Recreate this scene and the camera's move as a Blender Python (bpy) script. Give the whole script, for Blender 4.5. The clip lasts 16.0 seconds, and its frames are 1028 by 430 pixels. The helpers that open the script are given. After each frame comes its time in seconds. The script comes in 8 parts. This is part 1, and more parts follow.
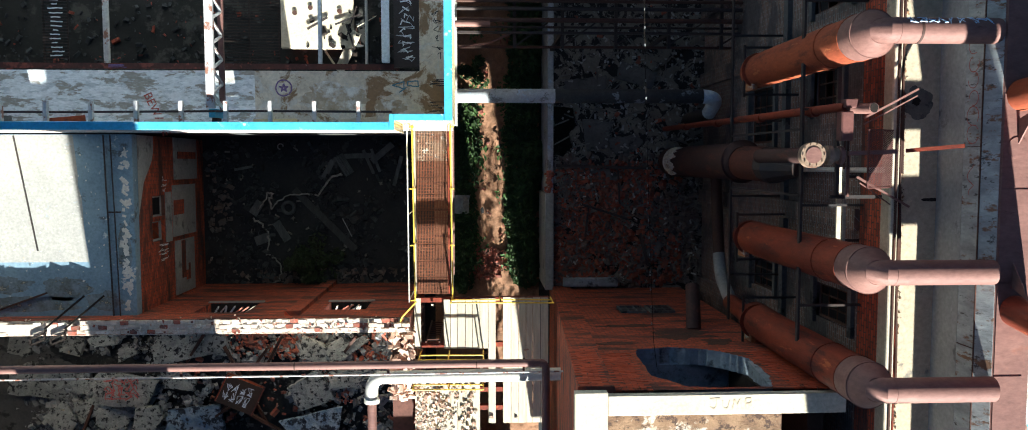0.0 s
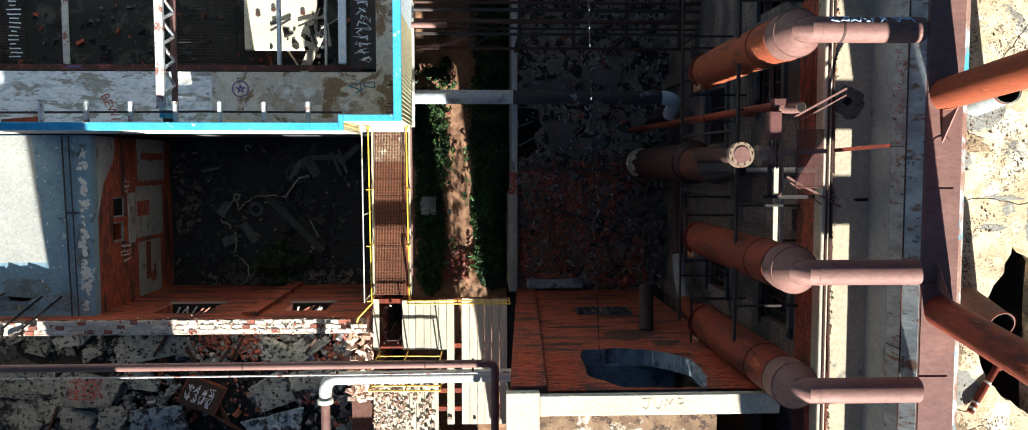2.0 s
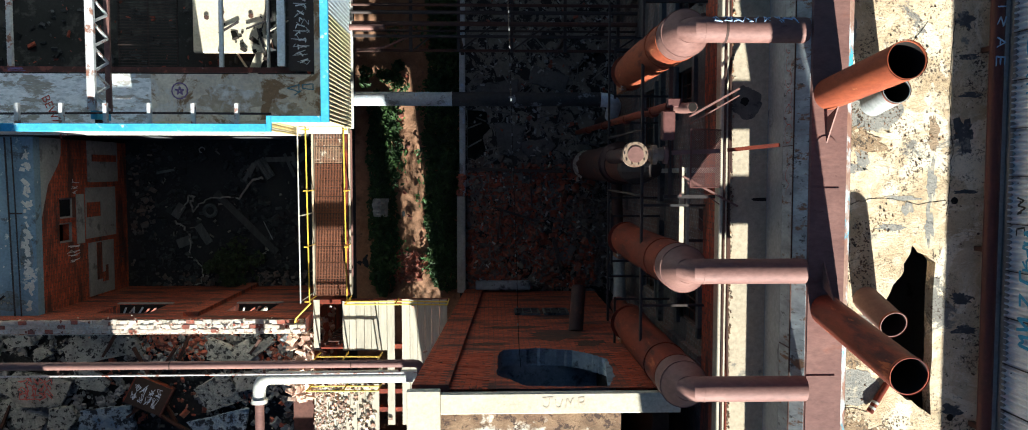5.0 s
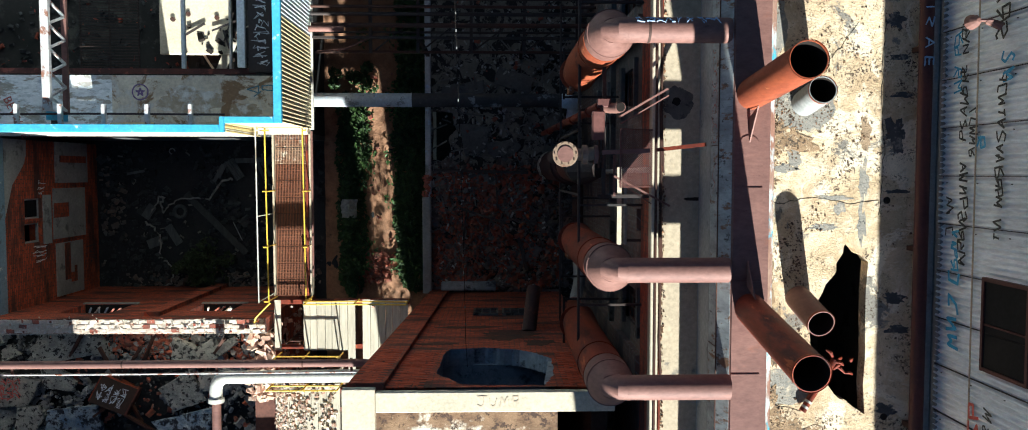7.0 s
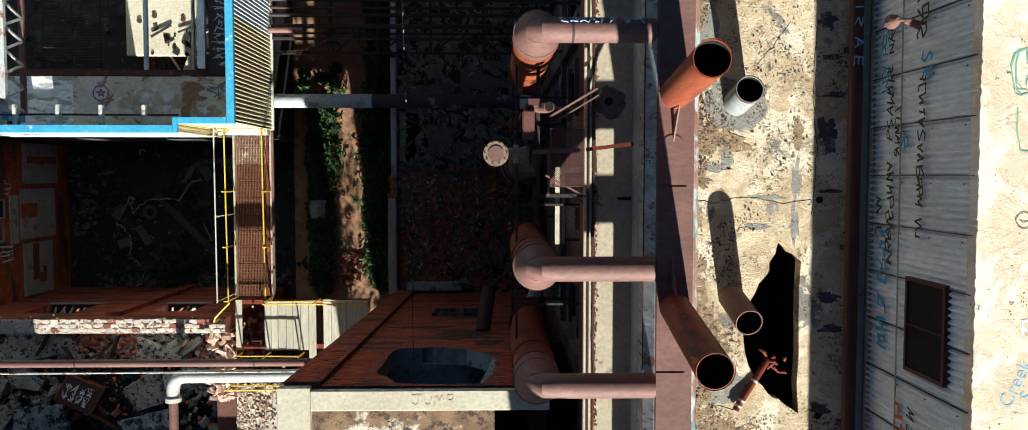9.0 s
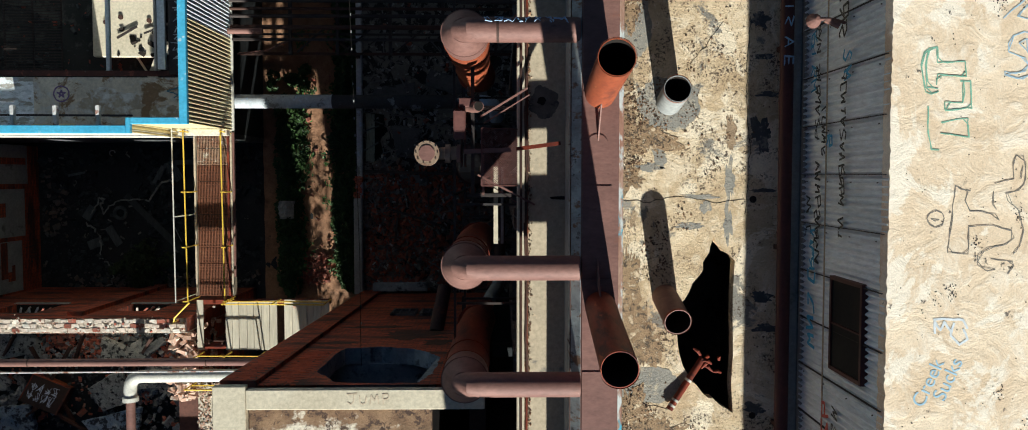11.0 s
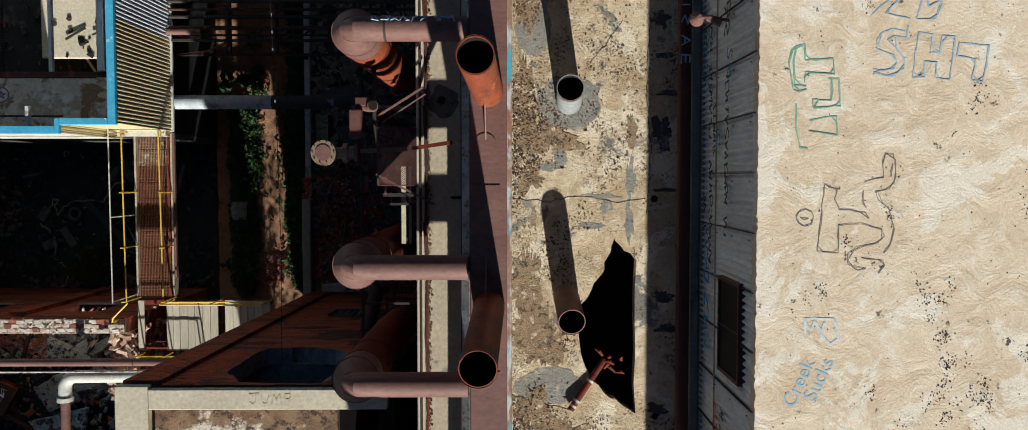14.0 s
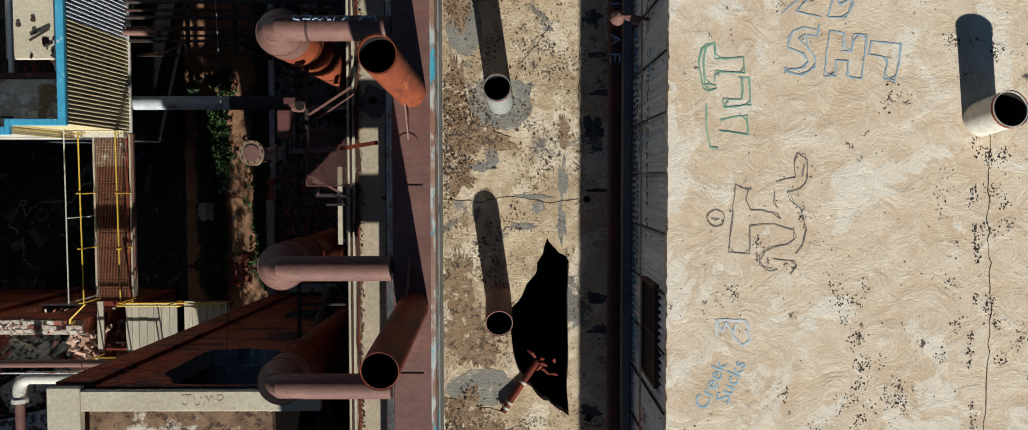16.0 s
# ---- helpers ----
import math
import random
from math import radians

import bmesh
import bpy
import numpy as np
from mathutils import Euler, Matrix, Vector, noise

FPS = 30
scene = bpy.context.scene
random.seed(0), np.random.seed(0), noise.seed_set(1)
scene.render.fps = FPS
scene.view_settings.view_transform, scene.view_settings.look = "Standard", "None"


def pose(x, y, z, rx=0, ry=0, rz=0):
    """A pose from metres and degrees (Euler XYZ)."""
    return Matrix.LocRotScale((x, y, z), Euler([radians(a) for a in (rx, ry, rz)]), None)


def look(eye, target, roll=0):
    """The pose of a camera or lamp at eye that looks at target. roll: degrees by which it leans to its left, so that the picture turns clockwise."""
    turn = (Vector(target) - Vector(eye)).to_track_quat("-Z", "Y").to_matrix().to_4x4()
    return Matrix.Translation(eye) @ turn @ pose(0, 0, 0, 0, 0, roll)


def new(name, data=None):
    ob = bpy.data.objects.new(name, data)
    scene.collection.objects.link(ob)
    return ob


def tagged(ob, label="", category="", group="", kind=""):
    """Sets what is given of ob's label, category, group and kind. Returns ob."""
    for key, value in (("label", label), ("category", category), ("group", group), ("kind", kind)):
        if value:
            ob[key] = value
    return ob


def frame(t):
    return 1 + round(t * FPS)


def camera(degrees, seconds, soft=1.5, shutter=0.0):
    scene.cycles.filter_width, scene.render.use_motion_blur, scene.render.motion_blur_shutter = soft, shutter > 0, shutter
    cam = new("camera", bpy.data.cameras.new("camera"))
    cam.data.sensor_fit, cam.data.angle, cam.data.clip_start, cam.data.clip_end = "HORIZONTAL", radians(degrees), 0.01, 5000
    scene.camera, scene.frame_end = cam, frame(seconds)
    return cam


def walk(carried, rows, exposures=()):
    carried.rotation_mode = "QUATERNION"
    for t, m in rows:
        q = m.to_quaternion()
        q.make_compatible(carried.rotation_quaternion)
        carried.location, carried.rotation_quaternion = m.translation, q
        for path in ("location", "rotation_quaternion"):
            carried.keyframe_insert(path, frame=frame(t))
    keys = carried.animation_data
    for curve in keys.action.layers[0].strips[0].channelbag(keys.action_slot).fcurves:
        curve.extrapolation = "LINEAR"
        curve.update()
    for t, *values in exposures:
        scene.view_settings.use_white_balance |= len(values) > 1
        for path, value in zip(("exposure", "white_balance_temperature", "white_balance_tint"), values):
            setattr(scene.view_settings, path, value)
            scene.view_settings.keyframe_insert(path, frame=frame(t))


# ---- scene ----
cam = camera(66.0, 16.0, soft=0.9)
ROWS = [
    (0.0, 0.000, 0.000, 26.075, -3.847, -2.680, -0.048),
    (1.0, 0.622, -0.034, 26.092, -3.718, -2.514, -0.028),
    (2.0, 1.228, -0.065, 26.127, -3.596, -2.348, -0.012),
    (3.0, 1.827, -0.094, 26.174, -3.480, -2.183, 0.002),
    (4.0, 2.422, -0.120, 26.230, -3.370, -2.019, 0.014),
    (5.0, 3.016, -0.146, 26.289, -3.267, -1.855, 0.023),
    (6.0, 3.610, -0.170, 26.349, -3.170, -1.693, 0.030),
    (7.0, 4.207, -0.194, 26.405, -3.079, -1.531, 0.034),
    (8.0, 4.804, -0.216, 26.456, -2.995, -1.370, 0.036),
    (9.0, 5.402, -0.238, 26.498, -2.918, -1.209, 0.035),
    (10.0, 6.000, -0.259, 26.530, -2.847, -1.050, 0.031),
    (11.0, 6.597, -0.278, 26.550, -2.782, -0.891, 0.025),
    (12.0, 7.193, -0.295, 26.557, -2.724, -0.733, 0.015),
    (13.0, 7.789, -0.310, 26.552, -2.672, -0.576, 0.004),
    (14.0, 8.386, -0.322, 26.532, -2.627, -0.419, -0.011),
    (15.0, 8.989, -0.329, 26.500, -2.588, -0.264, -0.028),
    (16.0, 9.600, -0.332, 26.455, -2.556, -0.108, -0.049),
]
walk(cam, [(t, pose(x, y, z, rx, ry, rz)) for t, x, y, z, rx, ry, rz in ROWS],
     exposures=[(0.0, 2.08, 5850, 3), (4.0, 1.83, 5800, 2), (7.0, 1.73, 5720, 1), (9.0, 1.30, 5850, 1), (12.5, 0.72, 5920, 3), (16.0, 0.37, 5980, 5)])

# ---- world, sun, exposure ----
SUN_AZ, SUN_EL = radians(-82.3), radians(27.2)      # the sun stands in the south, slightly east of the walk's cross line
sun_way = Vector((math.cos(SUN_AZ) * math.cos(SUN_EL), math.sin(SUN_AZ) * math.cos(SUN_EL), math.sin(SUN_EL)))
world = bpy.data.worlds.new("world")
scene.world = world
world.use_nodes = True
wn = world.node_tree.nodes
sky = wn.new("ShaderNodeTexSky")
sky.sky_type, sky.sun_disc = "NISHITA", False
sky.ozone_density, sky.dust_density = 3.6, 0.2
sky.sun_elevation, sky.sun_rotation = SUN_EL, math.pi / 2 - SUN_AZ
world.node_tree.links.new(sky.outputs[0], wn["Background"].inputs[0])
wn["Background"].inputs[1].default_value = 0.0195
sun = new("sun", bpy.data.lights.new("sun", "SUN"))
sun.data.energy, sun.data.angle, sun.data.color = 4.4, radians(0.6), (1.0, 0.94, 0.85)
sun.matrix_world = look(sun_way * 60, (0, 0, 0))

# ---- materials ----
def nodes_of(m):
    m.use_nodes = True
    return m.node_tree, m.node_tree.nodes["Principled BSDF"]


def mat(name, c1, c2, rough=0.85, metal=0.0, scale=1.2, fine=14.0, bump=0.25, c3=None, spread=0.56, patch=2.0, piece=0.0, crisp=0.06, stretch=(1, 1, 1), spec=0.35, lump=0.0, lump_scale=3.0, c4=None, spread4=0.6, patch4=4.0, swirl=0.0):
    """A worn surface: c1 and c2 in broad stains, a fine grain, and patches of c3; piece varies the tone from object to object."""
    m = bpy.data.materials.new(name)
    t, out = nodes_of(m)
    n, l = t.nodes, t.links
    pos = n.new("ShaderNodeNewGeometry").outputs["Position"]
    if stretch != (1, 1, 1):
        mp = n.new("ShaderNodeMapping")
        mp.inputs["Scale"].default_value = stretch
        l.new(pos, mp.inputs["Vector"])
        pos = mp.outputs[0]

    def noise_tex(s, detail=6.0, rgh=0.6):
        x = n.new("ShaderNodeTexNoise")
        x.inputs["Scale"].default_value, x.inputs["Detail"].default_value, x.inputs["Roughness"].default_value = s, detail, rgh
        x.inputs["Distortion"].default_value = swirl if s < 3 else 0.0
        l.new(pos, x.inputs["Vector"])
        return x.outputs["Fac"]

    def ramp(f, a, b):
        x = n.new("ShaderNodeMapRange")
        x.inputs["From Min"].default_value, x.inputs["From Max"].default_value = a, b
        l.new(f, x.inputs["Value"])
        return x.outputs[0]

    def mix(f, a, b, blend="MIX"):
        x = n.new("ShaderNodeMix")
        x.data_type, x.blend_type = "RGBA", blend
        for s, v in ((x.inputs[0], f), (x.inputs[6], a), (x.inputs[7], b)):
            if isinstance(v, (int, float)):
                s.default_value = v
            elif isinstance(v, tuple):
                s.default_value = (*v, 1)
            else:
                l.new(v, s)
        return x.outputs[2]

    col = mix(ramp(noise_tex(scale), 0.36, 0.66), c1, c2)
    if c3:
        col = mix(ramp(noise_tex(patch, 9.0, 0.68), spread, spread + crisp), col, c3)
    if c4:
        col = mix(ramp(noise_tex(patch4, 10.0, 0.72), spread4, spread4 + 0.05), col, c4)
    grain = noise_tex(fine, 5.0, 0.7)
    g = n.new("ShaderNodeMapRange")
    g.inputs["From Min"].default_value, g.inputs["From Max"].default_value = 0.25, 0.75
    g.inputs["To Min"].default_value, g.inputs["To Max"].default_value = 0.72, 1.18
    l.new(grain, g.inputs["Value"])
    val = g.outputs[0]
    if piece:
        oi = n.new("ShaderNodeObjectInfo")
        isl = n.new("ShaderNodeNewGeometry").outputs["Random Per Island"]
        a = n.new("ShaderNodeMath")
        a.operation = "ADD"
        l.new(oi.outputs["Random"], a.inputs[0])
        l.new(isl, a.inputs[1])
        b = n.new("ShaderNodeMapRange")
        b.inputs["From Max"].default_value = 2.0
        b.inputs["To Min"].default_value, b.inputs["To Max"].default_value = 1 - piece, 1 + piece
        l.new(a.outputs[0], b.inputs["Value"])
        c = n.new("ShaderNodeMath")
        c.operation = "MULTIPLY"
        l.new(val, c.inputs[0])
        l.new(b.outputs[0], c.inputs[1])
        val = c.outputs[0]
    hsv = n.new("ShaderNodeHueSaturation")
    l.new(col, hsv.inputs["Color"])
    l.new(val, hsv.inputs["Value"])
    l.new(hsv.outputs[0], out.inputs["Base Color"])
    out.inputs["Roughness"].default_value, out.inputs["Metallic"].default_value = rough, metal
    out.inputs["Specular IOR Level"].default_value = spec
    if bump:
        b = n.new("ShaderNodeBump")
        b.inputs["Strength"].default_value, b.inputs["Distance"].default_value = bump, 0.02
        l.new(grain, b.inputs["Height"])
        if lump:
            b2 = n.new("ShaderNodeBump")
            b2.inputs["Strength"].default_value, b2.inputs["Distance"].default_value = lump, 0.12
            l.new(noise_tex(lump_scale, 5.0, 0.55), b2.inputs["Height"])
            l.new(b2.outputs[0], b.inputs["Normal"])
        l.new(b.outputs[0], out.inputs["Normal"])
    return m


def brick_mat(name, c1, c2, mortar, dirt, dirt_at=0.55, bw=0.21, rh=0.075, streak=(1, 1, 1), joint=0.011):
    m = bpy.data.materials.new(name)
    t, out = nodes_of(m)
    n, l = t.nodes, t.links
    sep = n.new("ShaderNodeSeparateXYZ")
    pos = n.new("ShaderNodeNewGeometry").outputs["Position"]
    l.new(pos, sep.inputs[0])
    add = n.new("ShaderNodeMath")
    l.new(sep.outputs[0], add.inputs[0])
    l.new(sep.outputs[1], add.inputs[1])
    com = n.new("ShaderNodeCombineXYZ")
    l.new(add.outputs[0], com.inputs[0])
    l.new(sep.outputs[2], com.inputs[1])
    br = n.new("ShaderNodeTexBrick")
    l.new(com.outputs[0], br.inputs["Vector"])
    for k, v in (("Color1", c1), ("Color2", c2), ("Mortar", mortar)):
        br.inputs[k].default_value = (*v, 1)
    for k, v in (("Scale", 1.0), ("Mortar Size", joint), ("Brick Width", bw), ("Row Height", rh), ("Bias", -0.1), ("Mortar Smooth", 0.2)):
        br.inputs[k].default_value = v
    big = n.new("ShaderNodeTexNoise")
    big.inputs["Scale"].default_value, big.inputs["Detail"].default_value = 0.9, 8.0
    mp = n.new("ShaderNodeMapping")
    mp.inputs["Scale"].default_value = streak
    l.new(pos, mp.inputs["Vector"])
    l.new(mp.outputs[0], big.inputs["Vector"])
    rm = n.new("ShaderNodeMapRange")
    rm.inputs["From Min"].default_value, rm.inputs["From Max"].default_value = dirt_at, dirt_at + 0.12
    rm.inputs["To Max"].default_value = 0.85
    l.new(big.outputs["Fac"], rm.inputs["Value"])
    mx = n.new("ShaderNodeMix")
    mx.data_type = "RGBA"
    l.new(rm.outputs[0], mx.inputs[0])
    l.new(br.outputs["Color"], mx.inputs[6])
    mx.inputs[7].default_value = (*dirt, 1)
    fine = n.new("ShaderNodeTexNoise")
    fine.inputs["Scale"].default_value, fine.inputs["Detail"].default_value = 9.0, 6.0
    l.new(pos, fine.inputs["Vector"])
    fr = n.new("ShaderNodeMapRange")
    fr.inputs["From Min"].default_value, fr.inputs["From Max"].default_value = 0.25, 0.75
    fr.inputs["To Min"].default_value, fr.inputs["To Max"].default_value = 0.65, 1.25
    l.new(fine.outputs["Fac"], fr.inputs["Value"])
    hsv = n.new("ShaderNodeHueSaturation")
    l.new(mx.outputs[2], hsv.inputs["Color"])
    l.new(fr.outputs[0], hsv.inputs["Value"])
    l.new(hsv.outputs[0], out.inputs["Base Color"])
    out.inputs["Roughness"].default_value = 0.9
    b = n.new("ShaderNodeBump")
    b.inputs["Strength"].default_value, b.inputs["Distance"].default_value, b.invert = 1.0, 0.02, True
    l.new(br.outputs["Fac"], b.inputs["Height"])
    l.new(b.outputs[0], out.inputs["Normal"])
    return m


def felt_mat(name, c1, c2, pale, tar, speck, tar_at, speck_at, crack, relief):
    """A weathered roof: brushed mottling, pale peeled islands, tar patches, zones of dark grit and thin cracks."""
    m = bpy.data.materials.new(name)
    t, out = nodes_of(m)
    n, l = t.nodes, t.links
    pos = n.new("ShaderNodeNewGeometry").outputs["Position"]

    def tex(s, detail, rgh, swirl=0.0, off=0.0):
        mp = n.new("ShaderNodeMapping")
        mp.inputs["Location"].default_value = (off, off * 0.7, 0)
        l.new(pos, mp.inputs["Vector"])
        x = n.new("ShaderNodeTexNoise")
        for k, v in (("Scale", s), ("Detail", detail), ("Roughness", rgh), ("Distortion", swirl)):
            x.inputs[k].default_value = v
        l.new(mp.outputs[0], x.inputs["Vector"])
        return x.outputs["Fac"]

    def ramp(f, a, b, lo=0.0, hi=1.0):
        x = n.new("ShaderNodeMapRange")
        for k, v in (("From Min", a), ("From Max", b), ("To Min", lo), ("To Max", hi)):
            x.inputs[k].default_value = v
        l.new(f, x.inputs["Value"])
        return x.outputs[0]

    def mul(a, b):
        x = n.new("ShaderNodeMath")
        x.operation = "MULTIPLY"
        l.new(a, x.inputs[0])
        l.new(b, x.inputs[1])
        return x.outputs[0]

    def mix(f, a, b):
        x = n.new("ShaderNodeMix")
        x.data_type = "RGBA"
        for sock, v in ((x.inputs[0], f), (x.inputs[6], a), (x.inputs[7], b)):
            if isinstance(v, tuple):
                sock.default_value = (*v, 1)
            else:
                l.new(v, sock)
        return x.outputs[2]

    col = mix(ramp(tex(1.1, 9.0, 0.68, 1.2), 0.38, 0.62), c1, c2)
    col = mix(ramp(tex(2.6, 9.0, 0.72, 0.9, 5.0), 0.5, 0.64, 0.0, 0.6), col, pale)
    col = mix(ramp(tex(0.9, 10.0, 0.66, 0.6, 9.0), 0.53, 0.56, 0.0, 0.75), col, pale)
    col = mix(ramp(tex(0.8, 11.0, 0.7, 0.8, 17.0), tar_at, tar_at + 0.03, 0.0, 0.9), col, tar)
    grit = mul(ramp(tex(26.0, 4.0, 0.7), 0.52, 0.58), ramp(tex(1.4, 8.0, 0.7, 0.5, 31.0), speck_at - 0.06, speck_at + 0.04))
    col = mix(grit, col, speck)
    col = mix(mul(ramp(tex(7.0, 6.0, 0.6, 0.0, 41.0), 0.64, 0.68), ramp(tex(1.8, 4.0, 0.6, 0.0, 51.0), 0.5, 0.58)), col, speck)
    if crack:
        warp = n.new("ShaderNodeVectorMath")
        warp.operation = "MULTIPLY_ADD"
        nz = n.new("ShaderNodeTexNoise")
        nz.inputs["Scale"].default_value, nz.inputs["Detail"].default_value = 2.5, 6.0
        l.new(pos, nz.inputs["Vector"])
        l.new(nz.outputs["Color"], warp.inputs[0])
        warp.inputs[1].default_value = (0.7, 0.7, 0.0)
        l.new(pos, warp.inputs[2])
        vo = n.new("ShaderNodeTexVoronoi")
        vo.feature = "DISTANCE_TO_EDGE"
        vo.inputs["Scale"].default_value = 0.75
        l.new(warp.outputs[0], vo.inputs["Vector"])
        col = mix(mul(ramp(vo.outputs["Distance"], 0.012, 0.004), ramp(tex(1.2, 3.0, 0.6, 0.0, 61.0), 0.53, 0.6)), col, speck)
    fine = tex(38.0, 5.0, 0.7)
    hsv = n.new("ShaderNodeHueSaturation")
    l.new(col, hsv.inputs["Color"])
    l.new(ramp(fine, 0.25, 0.75, 0.8, 1.15), hsv.inputs["Value"])
    l.new(hsv.outputs[0], out.inputs["Base Color"])
    out.inputs["Roughness"].default_value = 0.92
    out.inputs["Specular IOR Level"].default_value = 0.25
    b = n.new("ShaderNodeBump")
    b.inputs["Strength"].default_value, b.inputs["Distance"].default_value = 0.45 * relief + 0.15, 0.02
    l.new(fine, b.inputs["Height"])
    b2 = n.new("ShaderNodeBump")
    b2.inputs["Strength"].default_value, b2.inputs["Distance"].default_value = 0.5, 0.05
    l.new(tex(2.6, 9.0, 0.66, 0.9, 5.0), b2.inputs["Height"])
    l.new(b2.outputs[0], b.inputs["Normal"])
    l.new(b.outputs[0], out.inputs["Normal"])
    return m


M_BRICK = brick_mat("red_brick", (0.5, 0.088, 0.03), (0.24, 0.042, 0.017), (0.13, 0.055, 0.038), (0.045, 0.024, 0.02), 0.5, bw=0.22, rh=0.085, streak=(0.6, 0.6, 2.6), joint=0.012)
M_BRICK_PALE = brick_mat("weathered_brick", (0.2, 0.11, 0.08), (0.11, 0.08, 0.065), (0.24, 0.23, 0.22), (0.05, 0.052, 0.053), 0.46, bw=0.22, rh=0.085, joint=0.012)
M_BRICK_PIECE = mat("loose_brick", (0.38, 0.09, 0.05), (0.22, 0.12, 0.09), scale=6, piece=0.55, c3=(0.4, 0.34, 0.28), spread=0.63, patch=5)
M_BRICK_DUSTY = mat("dusty_brick", (0.5, 0.36, 0.27), (0.36, 0.16, 0.1), scale=4, piece=0.45, c3=(0.6, 0.52, 0.43), spread=0.54, patch=4)
M_FACE_BRICK = mat("face_brick", (0.42, 0.075, 0.028), (0.26, 0.045, 0.02), scale=7, piece=0.5, c3=(0.06, 0.028, 0.02), spread=0.58, patch=6, c4=(0.5, 0.17, 0.07), spread4=0.66, patch4=9)
M_BRICK_LIMED = mat("limewashed_brick", (0.6, 0.5, 0.41), (0.52, 0.36, 0.27), scale=4, piece=0.16, c3=(0.62, 0.56, 0.48), spread=0.5, patch=4)
M_LIME = mat("old_lime_mortar", (0.62, 0.54, 0.43), (0.52, 0.43, 0.34), scale=3, fine=18, bump=0.8, lump=0.4, lump_scale=7, c3=(0.42, 0.2, 0.13), spread=0.57, patch=3.5, c4=(0.2, 0.2, 0.21), spread4=0.62, patch4=5)
M_RUBBLE = mat("rubble", (0.1, 0.07, 0.055), (0.085, 0.083, 0.08), scale=3, piece=0.8, c3=(0.2, 0.19, 0.18), spread=0.64, patch=3)
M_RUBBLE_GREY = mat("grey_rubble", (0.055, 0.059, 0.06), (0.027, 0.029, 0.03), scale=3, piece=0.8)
M_RUBBLE_PALE = mat("concrete_rubble", (0.34, 0.35, 0.345), (0.2, 0.207, 0.21), scale=4, piece=0.75, c3=(0.05, 0.052, 0.054), spread=0.56, patch=7, bump=0.6)
M_CONC = mat("concrete", (0.34, 0.34, 0.32), (0.25, 0.255, 0.25), c3=(0.15, 0.15, 0.145), spread=0.58, patch=1.4, c4=(0.42, 0.42, 0.4), spread4=0.64)
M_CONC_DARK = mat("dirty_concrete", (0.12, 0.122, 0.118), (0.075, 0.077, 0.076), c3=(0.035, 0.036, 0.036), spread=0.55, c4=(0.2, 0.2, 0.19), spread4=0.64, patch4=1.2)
M_YARD = mat("yard_concrete", (0.2, 0.188, 0.162), (0.118, 0.112, 0.098), c3=(0.016, 0.016, 0.016), spread=0.5, patch=2.6, crisp=0.025, c4=(0.36, 0.36, 0.335), spread4=0.6, patch4=3.2, swirl=0.7)
M_RISER = mat("dark_red_rust", (0.13, 0.04, 0.026), (0.085, 0.032, 0.023), rough=0.7, metal=0.25, scale=2, c3=(0.05, 0.022, 0.018), spread=0.55, patch=2.4, stretch=(1.4, 1.4, 0.4))
M_ROOF_DIRT = mat("roof_dirt", (0.4, 0.27, 0.155), (0.25, 0.16, 0.09), scale=6, fine=40, bump=0.9, c3=(0.09, 0.065, 0.045), spread=0.52, patch=14, crisp=0.05, c4=(0.7, 0.55, 0.37), spread4=0.56, patch4=7)
M_ROOF_GRAVEL = mat("brown_grit", (0.22, 0.12, 0.06), (0.07, 0.05, 0.04), scale=5, piece=0.9, c3=(0.42, 0.3, 0.18), spread=0.6, patch=9)
M_GRIT = mat("roof_grit", (0.5, 0.37, 0.24), (0.3, 0.22, 0.15), scale=4, piece=0.5)
M_BRASS = mat("tarnished_flange", (0.34, 0.24, 0.165), (0.25, 0.17, 0.115), rough=0.6, metal=0.2, scale=6, c3=(0.22, 0.12, 0.08), spread=0.58, patch=6)
M_STAIN = mat("oil_stain", (0.11, 0.1, 0.085), (0.17, 0.15, 0.12), scale=4, c3=(0.07, 0.065, 0.06), spread=0.55, patch=5)
M_FLAKE = mat("flaking_duct_paint", (0.42, 0.44, 0.43), (0.24, 0.25, 0.245), scale=3.4, stretch=(1.0, 1.4, 0.5), c3=(0.2, 0.11, 0.065), spread=0.56, patch=4.5, crisp=0.05, c4=(0.07, 0.066, 0.06), spread4=0.58, patch4=7.0)
M_EDGE = mat("flaking_edge_paint", (0.4, 0.26, 0.19), (0.3, 0.15, 0.1), scale=2, c3=(0.55, 0.56, 0.53), spread=0.5, patch=2.2, c4=(0.1, 0.42, 0.53), spread4=0.56, patch4=1.6, stretch=(2, 0.7, 1))
M_SLAB = mat("broken_slab", (0.36, 0.37, 0.345), (0.22, 0.235, 0.225), scale=3.4, c3=(0.03, 0.033, 0.035), spread=0.54, patch=7.5, crisp=0.04, bump=1.0, fine=24, lump=0.6, lump_scale=10, piece=0.3, c4=(0.4, 0.31, 0.2), spread4=0.64, patch4=3.2)
M_SLAB_BLUE = mat("blue_stained_slab", (0.42, 0.49, 0.53), (0.15, 0.24, 0.36), scale=2.0, c3=(0.035, 0.045, 0.06), spread=0.5, patch=4.5, crisp=0.06, bump=1.0, fine=20, lump=0.7, lump_scale=9)
